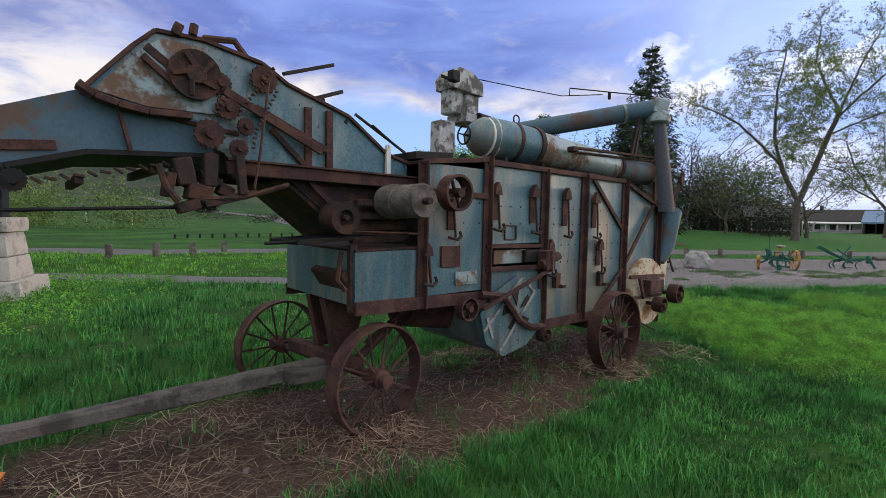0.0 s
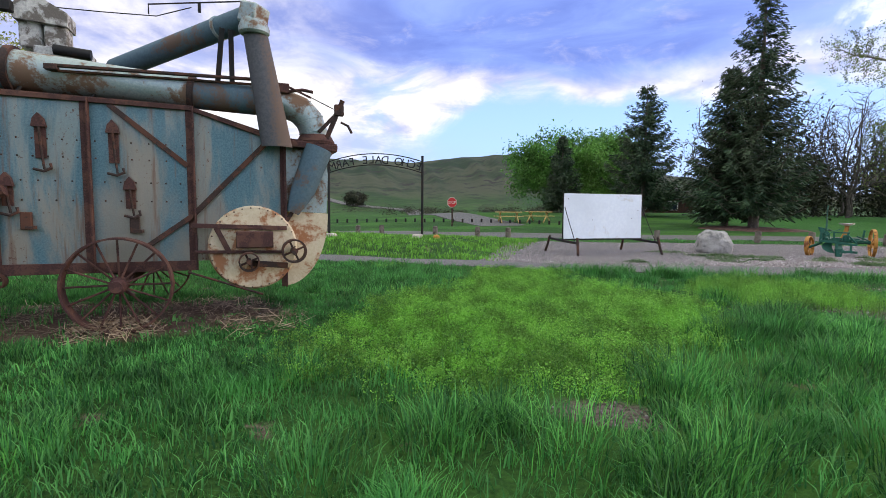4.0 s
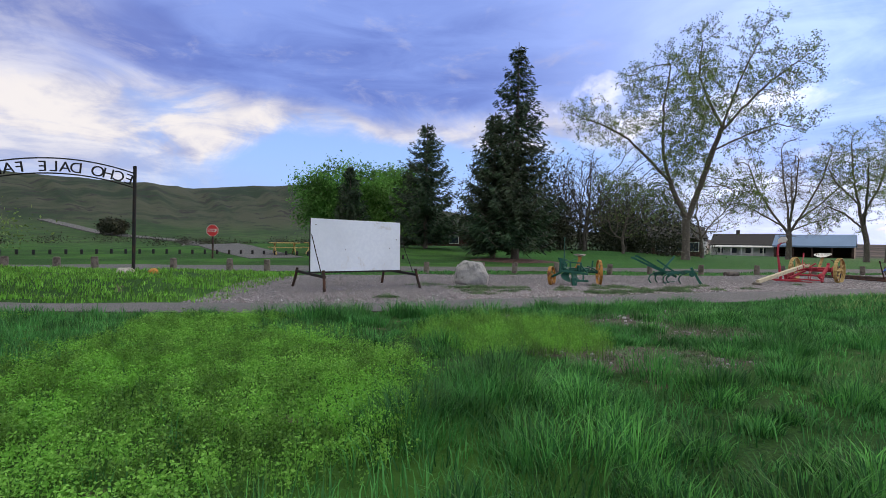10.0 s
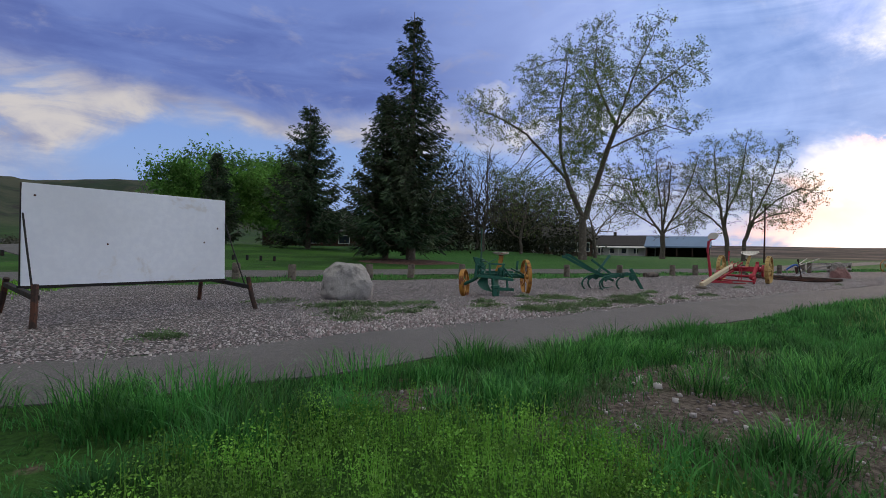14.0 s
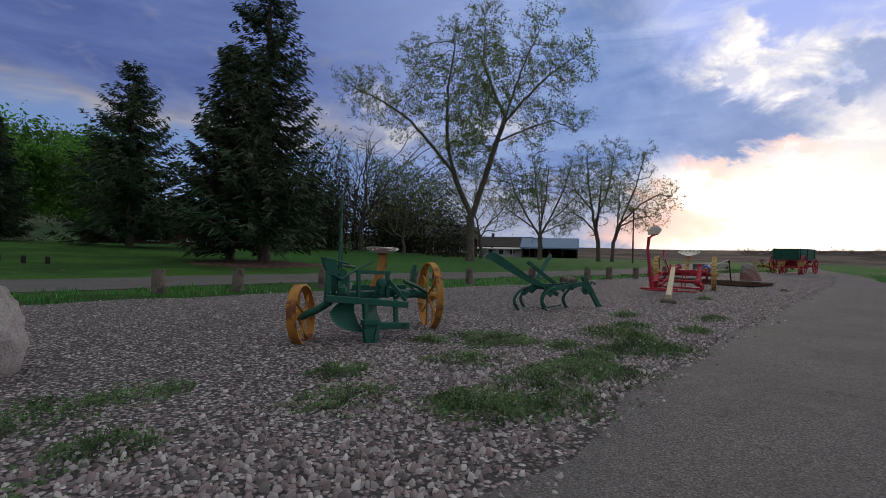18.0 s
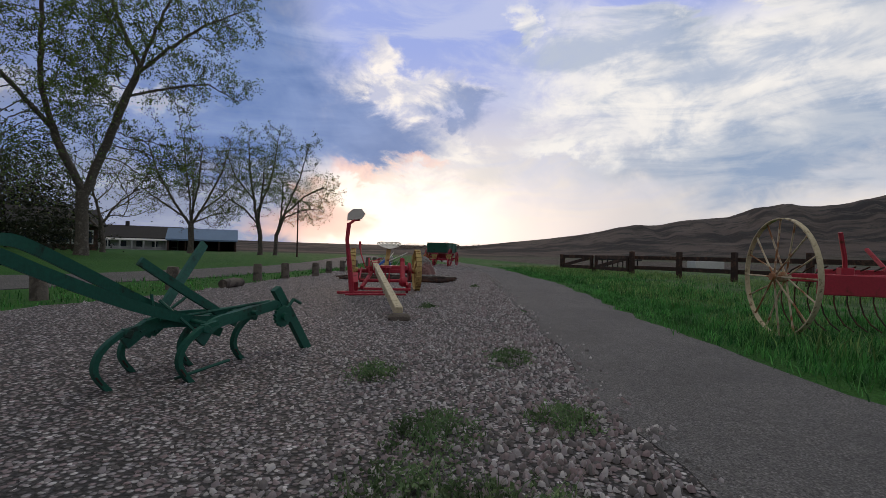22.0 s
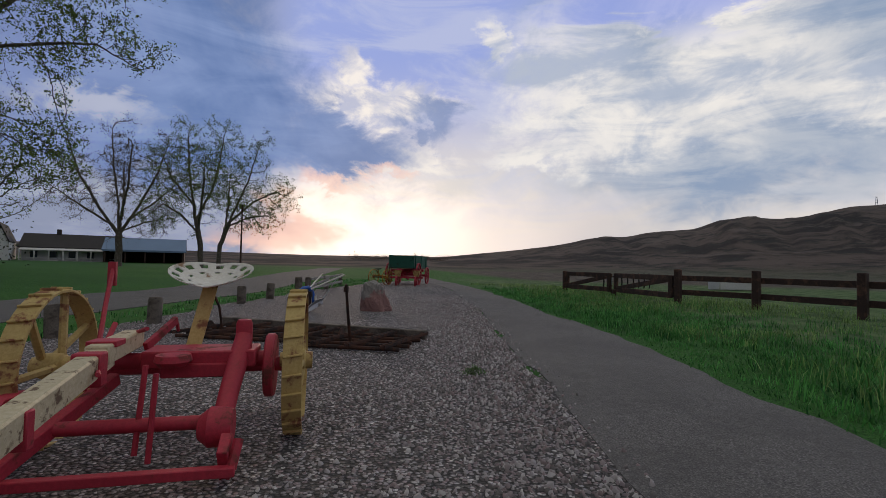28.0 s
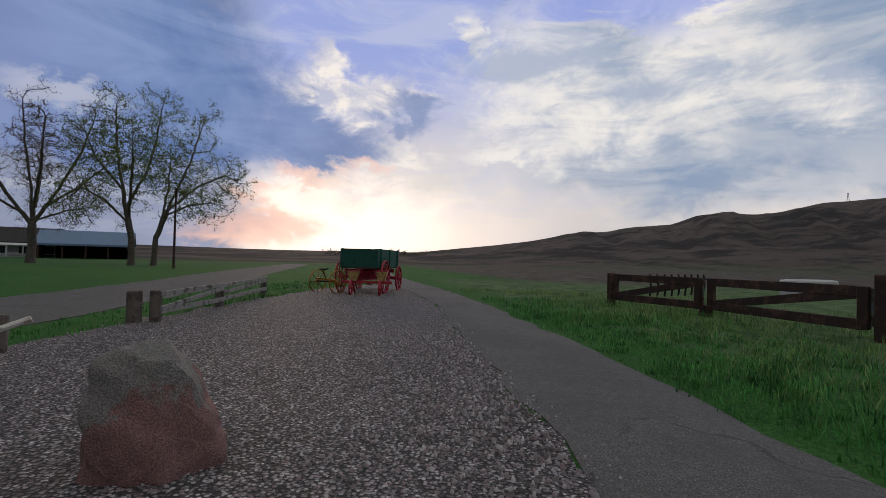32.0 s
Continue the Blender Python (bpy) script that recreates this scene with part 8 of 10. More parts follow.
    for i in range(8):
        for j in range(4):
            k = (j + 1) % 4
            g.f.append((i * 4 + j, i * 4 + k, (i + 1) * 4 + k, (i + 1) * 4 + j))
    part("seat_spring", g, M_BUFF, ob, "buff flat spring bar")
    seat = part("seat", pan_seat(0.255), M_WHITE, ob, "white perforated iron pan seat")
    seat.matrix_local = pose(-0.33, 0.09, 0.945, 20, 0, 90)
    # upright cutter bar with a grass board
    part("cutter_bar", Geo().tube([(1.21, -0.68, 0.05), (1.23, -0.73, 0.55), (1.25, -0.79, 1.05), (1.25, -0.76, 1.36)], [0.05, 0.045, 0.035, 0.04], 8).box((0.06, 0.16, 0.06), pose(1.21, -0.66, 0.06)), M_RED, ob)
    part("bar_hook", Geo().tube([(1.25, -0.76, 1.34), (1.24, -0.66, 1.42), (1.23, -0.56, 1.44)], 0.026, 8), M_RED, ob)
    part("grass_board", Geo().plate([(-0.17, 0.0), (0.10, 0.03), (0.17, 0.13), (0.10, 0.22), (-0.06, 0.22), (-0.16, 0.13)][::-1], 0.03, pose(1.25, -0.63, 1.41, 0, 0, 78)), M_WHITE, ob, "pale wooden grass board")
    part("grass_stick", Geo().tube([(1.24, -0.72, 1.42), (1.20, -0.50, 1.50)], 0.014, 6), M_RUST, ob)
    part("wire", Geo().tube([(0.85, -0.82, 0.62), (1.11, -0.78, 0.72), (1.21, -0.74, 0.82)], 0.008, 5), M_DARK, ob)


sickle_mower()
single("pole_rest", Geo().box((0.26, 0.15, 0.10), pose(0, 0, 0.05), 0.03), M_GREY_WOOD, pose(20.82, 18.53, 0, 0, 0, 105), "grey timber block under the mower's pole", "block")


# ------------------------------------------------------------------ spike harrow
def harrow():
    base = Vector((28.4, 21.7, 0.0))
    ob = thing("spike_harrow", Matrix.Translation(base + Vector((0.10, 0.05, -0.042))), "rusty black iron spike harrow lying flat on gravel", "harrow")

    def at(x, y, z):
        return tuple(Vector((x, y, z)) - base)

    for y0, y1, x0 in ((23.15, 21.60, 27.85), (21.45, 19.98, 27.72)):
        for i in range(5):
            x = x0 + 0.26 * i
            part("tooth_bar", Geo().tube([at(x, y0 + 0.05 * (i % 2), 0.10), at(x + 0.10, y1 - 0.05 * (i % 2), 0.10)], 0.026, 8), M_RUST_DARK, ob)
            for k in range(5):
                y = y0 + (y1 - y0) * (k + 0.5) / 5
                part("tooth", Geo().tube([at(x + 0.01 * k + 0.05, y, 0.13), at(x + 0.02 + 0.01 * k, y, -0.01)], 0.010, 5), M_RUST_DARK, ob)
        for k in range(4):
            y = y0 + (y1 - y0) * (0.04 + 0.92 * k / 3)
            for s in (-0.028, 0.028):
                part("cross_bar", Geo().beam(at(x0 - 0.06, y + 0.10 + s, 0.145), at(x0 + 1.22, y - 0.10 + s, 0.155), 0.010, 0.038), M_RUST_DARK, ob)
    part("lever", Geo().tube([at(28.58, 23.00, 0.13), at(28.48, 22.98, 0.44), at(28.25, 23.00, 0.82)], 0.018, 6).tube([at(28.30, 22.99, 0.74), at(28.20, 23.06, 0.84)], 0.012, 5), M_RUST_DARK, ob)
    part("lever", Geo().tube([at(28.12, 20.74, 0.10), at(27.98, 20.72, 0.45), at(27.80, 20.68, 0.86)], [0.026, 0.020, 0.018], 6).box((0.05, 0.05, 0.07), pose(*at(27.83, 20.69, 0.80))), M_RUST_DARK, ob)
    g = Geo()
    for y in (21.0, 23.1):
        g.plate([(0.16 * math.cos(a), 0.12 * math.sin(a)) for a in np.linspace(0, math.pi, 9)][::-1], 0.02, pose(*at(28.42, y, 0.12), 0, 0, 10))
    part("quadrant", g, M_RUST_DARK, ob)
    single("timber", Geo().beam((29.38, 23.55, 0.08), (29.02, 19.98, 0.08), 0.11, 0.14), M_GREY_WOOD, Matrix.Identity(4), "grey weathered timber along the back of the harrow", "timber")


harrow()


# ------------------------------------------------------------------ blue walking plough
def walking_plough():
    ob = thing("walking_plough", pose(31.84, 23.36, 0, 0, 0, -30), "small walking plough with blue beam, white share and handles", "plough")
    arch = [(-0.42, 0, 0.30), (-0.30, 0, 0.40), (-0.12, 0, 0.52), (0.0, 0, 0.54), (0.10, 0, 0.46), (0.14, 0, 0.30), (0.15, 0, 0.16)]
    part("beam", Geo().tube(arch, [0.035, 0.04, 0.045, 0.045, 0.042, 0.04, 0.035], 10), M_BLUE, ob, "arched bright blue beam")
    # twisted mouldboard: a sheet that leans out towards its top edge
    g = Geo()
    low = [(-0.14, 0.0), (-0.05, 0.015), (0.05, 0.045), (0.15, 0.085), (0.25, 0.135), (0.34, 0.185)]
    high = [(-0.11, 0.03), (-0.04, 0.10), (0.03, 0.19), (0.12, 0.255), (0.22, 0.29), (0.34, 0.31)]
    for side in (0.0, 0.012):
        for i in range(6):
            for f in (0.0, 0.5, 1.0):
                x, z = low[i][0] + (high[i][0] - low[i][0]) * f, low[i][1] + (high[i][1] - low[i][1]) * f
                g.v.append((x, -0.07 - 0.05 * f * f * (i / 5) + 0.03 * math.sin(f * 3.14) + side, z))
    for i in range(5):
        for k in range(2):
            a = i * 3 + k
            g.f += [(a, a + 3, a + 4, a + 1), (a + 19, a + 22, a + 21, a + 18)]
    for i in range(5):
        g.f += [(i * 3, i * 3 + 18, i * 3 + 21, i * 3 + 3), (i * 3 + 2, i * 3 + 5, i * 3 + 23, i * 3 + 20)]
    part("mouldboard", g, M_SILVER, ob, "pale grey twisted mouldboard", True)
    part("landside", Geo().plate([(-0.08, 0.42), (0.06, 0.45), (0.08, 0.22), (0.0, 0.12), (-0.04, 0.22)][::-1], 0.02, pose(0, -0.01, 0)), M_RUST_DARK, ob)
    part("bracket", Geo().box((0.05, 0.05, 0.10), pose(0.15, -0.05, 0.31)), M_WHITE, ob)
    part("coulter", Geo().tube([(-0.40, 0, 0.32), (-0.36, 0, 0.18), (-0.34, 0, 0.02)], 0.016, 6).beam((-0.36, 0, 0.02), (-0.16, -0.02, 0.03), 0.05, 0.02), M_SILVER, ob)
    part("clevis", Geo().box((0.08, 0.06, 0.10), pose(-0.44, 0, 0.31)), M_SILVER, ob)
    part("handle", Geo().tube([(0.04, -0.04, 0.50), (0.40, -0.12, 0.66), (0.80, -0.20, 0.82)], 0.018, 7), M_WHITE, ob)
    part("handle", Geo().tube([(0.04, 0.04, 0.50), (0.34, 0.26, 0.66), (0.62, 0.42, 0.82)], 0.018, 7), M_WHITE, ob)
    part("brace", Geo().tube([(0.30, -0.05, 0.22), (0.62, -0.16, 0.74)], 0.010, 6), M_SILVER, ob)


walking_plough()


# ------------------------------------------------------------------ wagon and rakes
def green_wagon():
    ob = thing("farm_wagon", pose(47.25, 25.75, 0, 0, 0, 2), "green wooden wagon box on red running gear", "wagon")
    L, Wd = 3.0, 1.30
    for s in (-1, 1):
        for k in range(2):
            part("side_board", Geo().box((L, 0.04, 0.32), pose(0, s * Wd / 2, 1.06 + 0.325 * k)), M_GREEN, ob)
        part("end_board", Geo().box((0.04, Wd - 0.06, 0.64), pose(s * (L / 2 - 0.02), 0, 1.22)), M_GREEN, ob)
        for x in (-1.2, 0, 1.2):
            part("stake", Geo().box((0.06, 0.04, 0.72), pose(x, s * (Wd / 2 + 0.04), 1.2)), M_GREEN, ob)
    part("floor", Geo().box((L, Wd, 0.05), pose(0, 0, 0.89)), M_DARK_WOOD, ob)
    part("sill", Geo().box((L, 0.12, 0.12), pose(0, 0, 0.78)).box((0.14, 1.2, 0.14), pose(-1.0, 0, 0.76)).box((0.14, 1.2, 0.14), pose(1.0, 0, 0.76)), M_RED, ob)
    for x, r in ((-1.0, 0.58), (1.0, 0.48)):
        part("axle", Geo().beam((x, -0.75, r), (x, 0.75, r), 0.10, 0.12).box((0.12, 0.9, 0.2), pose(x, 0, r + 0.14)), M_RED, ob)
        for y in (-0.80, 0.80):
            spoked_wheel(ob, pose(x, y, r), r, 0.06, 0.05, 12, M_RED, M_RED, 0.09, 0.22, 0.02)
    part("reach", Geo().beam((-1.3, 0, 0.5), (1.6, 0, 0.45), 0.08, 0.10), M_RED, ob)


def hay_rake():
    ob = thing("dump_rake", pose(21.63, 14.30, 0.0, 0, 0, -78), "old dump rake with pale spoked wheels and red frame", "rake")
    spoked_wheel(ob, pose(0, 0, 0.66, 0, 0, 90), 0.66, 0.055, 0.013, 16, M_PALE_WOOD, M_CREAM, 0.06, 0.2, 0.010, 0, 0.06, "thin pale spoked wheel")
    spoked_wheel(ob, pose(2.5, 0, 0.66, 0, 0, 90), 0.66, 0.055, 0.013, 16, M_PALE_WOOD, M_CREAM, 0.06, 0.2, 0.010, 0, 0.06)
    part("axle", Geo().beam((0, 0, 0.66), (2.5, 0, 0.66), 0.07, 0.09), M_RED, ob)
    part("frame_bar", Geo().beam((0.25, -0.25, 0.60), (2.3, -0.25, 0.56), 0.10, 0.22), M_RED, ob)
    part("lever", Geo().tube([(0.62, -0.1, 0.68), (0.58, -0.14, 0.90), (0.52, -0.16, 1.16)], 0.024, 7).box((0.14, 0.08, 0.12), pose(0.62, -0.1, 0.72)), M_RED, ob)
    part("frame_bar", Geo().beam((0.6, 0.3, 0.72), (1.9, 0.3, 0.72), 0.07, 0.07), M_RED, ob)
    part("seat_post", Geo().tube([(1.25, 0.1, 0.7), (1.25, 0.45, 1.0)], 0.025, 7), M_RED, ob)
    for i in range(14):
        x = 0.3 + 1.95 * i / 13
        part("tine", Geo().tube([(x, 0.05 + 0.42 * math.sin(a), 0.42 + 0.38 * math.cos(a)) for a in np.linspace(0.2, 2.9, 8)], 0.009, 5), M_RUST_DARK, ob)


def small_rake():
    ob = thing("yellow_implement", pose(45.6, 26.75, 0, 0, 0, 70), "small yellow two-wheeled implement beside the wagon", "implement")
    for x in (-0.45, 0.45):
        spoked_wheel(ob, pose(x, 0, 0.40, 0, 0, 90), 0.40, 0.05, 0.02, 8, M_YELLOW, M_YELLOW, 0.06, 0.14, 0.014)
    part("axle", Geo().tube([(-0.5, 0, 0.4), (0.5, 0, 0.4)], 0.03, 8), M_RUST, ob)
    part("frame_bar", Geo().beam((-0.4, 0, 0.45), (0.4, 0.1, 0.5), 0.06, 0.06).beam((0, 0, 0.45), (0.0, -0.9, 0.2), 0.06, 0.06), M_YELLOW, ob)
    part("seat_post", Geo().tube([(0, 0.05, 0.45), (-0.05, 0.25, 0.78)], 0.02, 6), M_YELLOW, ob)
    s = part("seat", pan_seat(0.18), M_DARK, ob)
    s.matrix_local = pose(-0.05, 0.25, 0.79)


green_wagon()


def seed_planter():
    """Two tapered hoppers on a bar with press wheels, in front of the wagon."""
    ob = thing("seed_planter", pose(45.6, 25.35, 0, 0, 0, 100), "faded red two-row planter with pale hoppers", "planter")
    part("tool_bar", Geo().beam((-0.85, 0, 0.42), (0.85, 0, 0.42), 0.09, 0.09), M_RED, ob)
    for x in (-0.5, 0.45):
        g = Geo()
        g.v = [(x + sx * w, sy * w, z) for z, w in ((0.46, 0.11), (0.78, 0.19)) for sx, sy in ((-1, -1), (1, -1), (1, 1), (-1, 1))]
        g.f = [(0, 1, 5, 4), (1, 2, 6, 5), (2, 3, 7, 6), (3, 0, 4, 7), (3, 2, 1, 0), (4, 5, 6, 7)]
        hopper = part("hopper", g, M_BUFF, ob, "pale tapered seed hopper", False)
        part("lid", Geo().box((0.40, 0.40, 0.03), pose(x, 0, 0.795), 0.006), M_RED, hopper)
        part("shoe", Geo().beam((x, 0.05, 0.40), (x, -0.30, 0.05), 0.05, 0.08), M_RED, ob)
        spoked_wheel(ob, pose(x, 0.45, 0.26, 0, 0, 90), 0.26, 0.06, 0.016, 6, M_RED, M_RED, 0.05, 0.12, 0.014)
        part("wheel_arm", Geo().beam((x + 0.06, 0.0, 0.42), (x + 0.06, 0.45, 0.26), 0.03, 0.05), M_RED, ob)
    part("draw_tongue", Geo().beam((0, 0, 0.42), (0.05, -1.1, 0.30), 0.08, 0.10), M_RED, ob)


seed_planter()
hay_rake()
small_rake()


# ------------------------------------------------------------------ posts and fences
post_at = [(-8.2, 16.2), (-7.2, 17.0), (-6.6, 18.2), (-6.0, 19.4), (-3.4, 22.6), (-2.0, 22.9), (-0.9, 23.1), (1.6, 23.3), (3.5, 23.4), (4.9, 23.1), (7.4, 23.3), (9.3, 23.8), (10.8, 23.4), (13.1, 23.8), (14.5, 24.0), (16.4, 24.3),
           (18.6, 23.9), (20.6, 24.2), (23.0, 24.2), (26.0, 24.5), (27.5, 24.7), (29.2, 24.75), (31.45, 25.55), (33.0, 25.8), (34.8, 26.15), (-14.1, 14.8), (-11, 15.4)]
first = None
rng_p = np.random.default_rng(3)
for px_, py_ in post_at:
    m = pose(px_, py_, float(height(px_, py_)), rng_p.uniform(-3, 3), rng_p.uniform(-3, 3), rng_p.uniform(0, 90))
    if first is None:
        first = single("bollard", Geo().tube([(0, 0, -0.1), (0, 0, 0.40), (0, 0, 0.45)], [0.115, 0.11, 0.095], 12), M_GREY_WOOD, m, "short grey timber bollard along the road edge", "bollard", "bollards along the road")
    else:
        copy_thing(first, m)

# row of small dark posts across the road
first = None
for i in range(38):
    f = i / 37
    x, y = -14.0 + 24.5 * f, 31.5 + 3.0 * math.sin(f * 2.4) + 2.0 * f
    m = pose(x, y, float(height(x, y)))
    if first is None:
        first = single("marker_post", Geo().tube([(0, 0, -0.1), (0, 0, 0.24), (0, 0, 0.26)], [0.07, 0.07, 0.06], 8), M_DARK, m, "small dark marker post in the lawn", "post", "marker posts across the road")
    else:
        copy_thing(first, m)


def rail_fence():
    ob = thing("rail_fence", pose(0, 0, 0), "short grey post and rail fence at the gravel's edge", "fence")
    spots = [(37.45, 26.75, 0.125), (37.65, 26.50, 0.10), (40.35, 27.15, 0.10), (44.3, 28.35, 0.09)]
    for x, y, r in spots:
        part("post", Geo().tube([(x, y, -0.1), (x, y, 0.52), (x, y, 0.56)], [r, r, r * 0.85], 12), M_GREY_WOOD, ob)
    for (a, b, _), (c, d, _), low in zip(spots[1:], spots[2:], (0.24, 0.34)):
        part("rail", Geo().beam((a, b - 0.11, 0.50), (c, d - 0.11, 0.52), 0.05, 0.09), M_PALE_RAIL, ob, "silvery weathered rail")
        part("rail", Geo().beam((a, b - 0.11, low), (c, d - 0.11, 0.44), 0.05, 0.085), M_PALE_RAIL, ob)
        part("rail", Geo().beam((a, b - 0.10, 0.20), (c, d - 0.10, 0.18), 0.05, 0.10), M_PALE_RAIL, ob)


def board_fence():
    ob = thing("board_fence", pose(0, 0, 0), "dark brown plank fence with heavy posts", "fence")
    spots = [(39.35, 14.2), (37.9, 12.45), (35.9, 10.9), (34.0, 9.2), (32.0, 7.4), (29.8, 5.4), (27.4, 3.3)]
    for x, y in spots:
        part("post", Geo().box((0.19, 0.19, 1.3), pose(x, y, 0.48, 0, 0, 42)), M_DARK_WOOD, ob)
    for (a, b), (c, d) in zip(spots, spots[1:]):
        n = Vector((d - b, a - c, 0)).normalized() * -0.10
        for z in (0.84, 0.38):
            part("plank", Geo().beam((a + n.x, b + n.y, z), (c + n.x, d + n.y, z), 0.045, 0.17), M_DARK_WOOD, ob)
    for (a, b), (c, d), name in (((44.85, 17.5), (42.75, 15.95), "gate"), ((42.62, 15.70), (39.55, 14.36), "gate")):
        gate = thing("field_gate", pose(0, 0, 0), "dark timber field gate with a diagonal brace", "gate", "field gates in the fence")
        for x, y in ((a, b), (c, d)):
            part("stile", Geo().box((0.16, 0.12, 0.74), pose(x, y, 0.55, 0, 0, 36)), M_DARK_WOOD, gate)
        for z in (0.83, 0.26):
            part("rail", Geo().beam((a, b, z), (c, d, z), 0.09, 0.19), M_DARK_WOOD, gate)
        part("brace", Geo().beam((a, b, 0.30), (c, d, 0.80), 0.07, 0.17), M_DARK_WOOD, gate)
        part("latch_strap", Geo().box((0.05, 0.02, 0.66), pose(c - 0.04, d - 0.10, 0.56, 0, 0, 36)), M_TIN_WORN, gate, "pale metal hinge strap")
    part("post", Geo().box((0.18, 0.18, 1.1), pose(44.98, 17.6, 0.4, 0, 0, 36)), M_DARK_WOOD, ob)
    for x, y in ((42.72, 15.86), (42.60, 15.76)):
        part("gate_foot", Geo().box((0.14, 0.14, 0.3), pose(x, y, 0.12)), M_DARK_WOOD, ob)


rail_fence()
board_fence()
single("stock_trough", Geo().box((2.4, 0.9, 0.70), pose(0, 0, 0.36), 0.05).box((2.1, 0.7, 0.1), pose(0, 0, 0.68), 0.02), M_HOUSE, pose(53.4, 8.0, 0, 0, 0, -62), "long pale stock trough in the far paddock", "trough")


def drill():
    ob = thing("disc_harrow", pose(50.5, 14.2, 0, 0, 0, -45), "dark row of iron tines behind the fence", "harrow")
    part("frame_bar", Geo().beam((-1.9, 0, 0.66), (2.6, 0, 0.66), 0.1, 0.08), M_DARK, ob)
    for i in range(9):
        x = -1.8 + 0.5 * i
        part("tine", Geo().tube([(x, 0.05, 0.86), (x, 0, 0.4), (x + 0.1, 0.1, 0.0)], 0.04, 6), M_DARK, ob)


drill()


def radio_mast():
    x, y = 390.0, -190.0
    ob = thing("radio_mast", pose(x, y, float(height(x, y)) - 0.5), "thin steel mast on the far ridge", "mast")
    for a in range(3):
        c, d = math.cos(a * 2.094), math.sin(a * 2.094)
        part("leg", Geo().tube([(0.9 * c, 0.9 * d, 0), (0.3 * c, 0.3 * d, 7.5)], 0.16, 5), M_SILVER, ob)
    for z in (1.6, 3.4, 5.2, 7.0):
        w = 0.9 - 0.08 * z
        part("brace_ring", Geo().tube([(w * math.cos(a), w * math.sin(a), z) for a in np.linspace(0, 6.283, 4)], 0.10, 4), M_SILVER, ob)


radio_mast()
single("log", Geo().tube([(-0.35, 0, 0.09), (0.1, 0.02, 0.10), (0.38, 0, 0.09)], [0.10, 0.11, 0.09], 12), M_GREY_WOOD, pose(24.05, 23.66, 0, 0, 0, 10), "short weathered log at the edge of the gravel", "log")
pole = thing("utility_pole", pose(67.0, 50.2, -0.2), "slim dark utility pole by the road", "pole")
part("shaft", Geo().tube([(0, 0, -0.2), (0, 0, 7.2)], [0.11, 0.07], 10), M_DARK_WOOD, pole)
part("lamp_arm", Geo().tube([(0, 0, 7.0), (0.3, 0.2, 7.15)], 0.03, 6), M_DARK, pole)

# ------------------------------------------------------------------ far buildings
def window(parent, x, y, z, w, h, ry=0):
    f = part("window", Geo().box((w + 0.2, 0.12, h + 0.2), pose(x, y, z)), M_HOUSE, parent)
    part("pane", Geo().box((w, 0.06, h), pose(x, y - 0.05, z)), M_GLASS, f)


def machine_shed():
    ob = thing("machine_shed", pose(111.3, 105.4, -0.6, 0, 0, -50), "long open-fronted shed with pale blue metal roof", "shed")
    L, D, H = 14.5, 9.0, 3.4
    part("back_wall", Geo().box((L, 0.2, H), pose(0, D / 2, H / 2)), M_DARK_WOOD, ob)
    for s in (-1, 1):
        part("end_wall", Geo().plate([(-D / 2, 0), (D / 2, 0), (D / 2, H), (0, H + 2.6), (-D / 2, H)][::-1], 0.2, pose(s * L / 2, 0, 0, 0, 0, 90)), M_DARK_WOOD, ob)
        part("roof", Geo().beam((0, s * (D / 2 + 0.4), H - 0.15), (0, 0, H + 2.6), L + 0.8, 0.15), M_ROOF_WHITE, ob)
    for i in range(5):
        part("post", Geo().box((0.25, 0.25, H), pose(-L / 2 + 0.2 + i * (L - 0.4) / 4, -D / 2, H / 2)), M_DARK_WOOD, ob)
    part("eave", Geo().box((L + 0.6, 0.1, 0.4), pose(0, -D / 2 - 0.35, H - 0.2)), M_ROOF_WHITE, ob)


def farmhouse():
    ob = thing("farmhouse", pose(108.5, 121.6, -0.3, 0, 0, -48), "white farmhouse with dark roof and long porch", "house")
    L, D, H = 17.0, 8.0, 3.2
    part("wall", Geo().box((L, D, H), pose(0, 0, H / 2), 0.05), M_HOUSE, ob)
    for s in (-1, 1):
        part("roof", Geo().beam((0, s * (D / 2 + 0.5), H), (0, 0, H + 3.0), L + 1.0, 0.2), M_ROOF_DARK, ob)
        part("gable", Geo().plate([(-D / 2, 0), (D / 2, 0), (0, 2.9)][::-1], 0.2, pose(s * L / 2, 0, H, 0, 0, 90)), M_HOUSE, ob)
    part("chimney", Geo().box((0.8, 0.8, 1.6), pose(-3, 0, H + 3.3)), M_ROOF_DARK, ob)
    part("porch_roof", Geo().beam((0, -D / 2 - 2.4, 2.6), (0, -D / 2, 3.1), L, 0.15), M_HOUSE, ob)
    for i in range(8):
        part("porch_post", Geo().box((0.22, 0.22, 2.6), pose(-L / 2 + 0.2 + i * (L - 0.4) / 7, -D / 2 - 2.3, 1.3)), M_HOUSE, ob)
    part("porch_rail", Geo().box((L, 0.1, 0.12), pose(0, -D / 2 - 2.3, 1.0)).box((L, 0.1, 0.12), pose(0, -D / 2 - 2.3, 0.45)), M_HOUSE, ob)
    for i in range(5):
        window(ob, -6.4 + i * 3.2, -D / 2 - 0.02, 1.7, 1.2, 1.4)


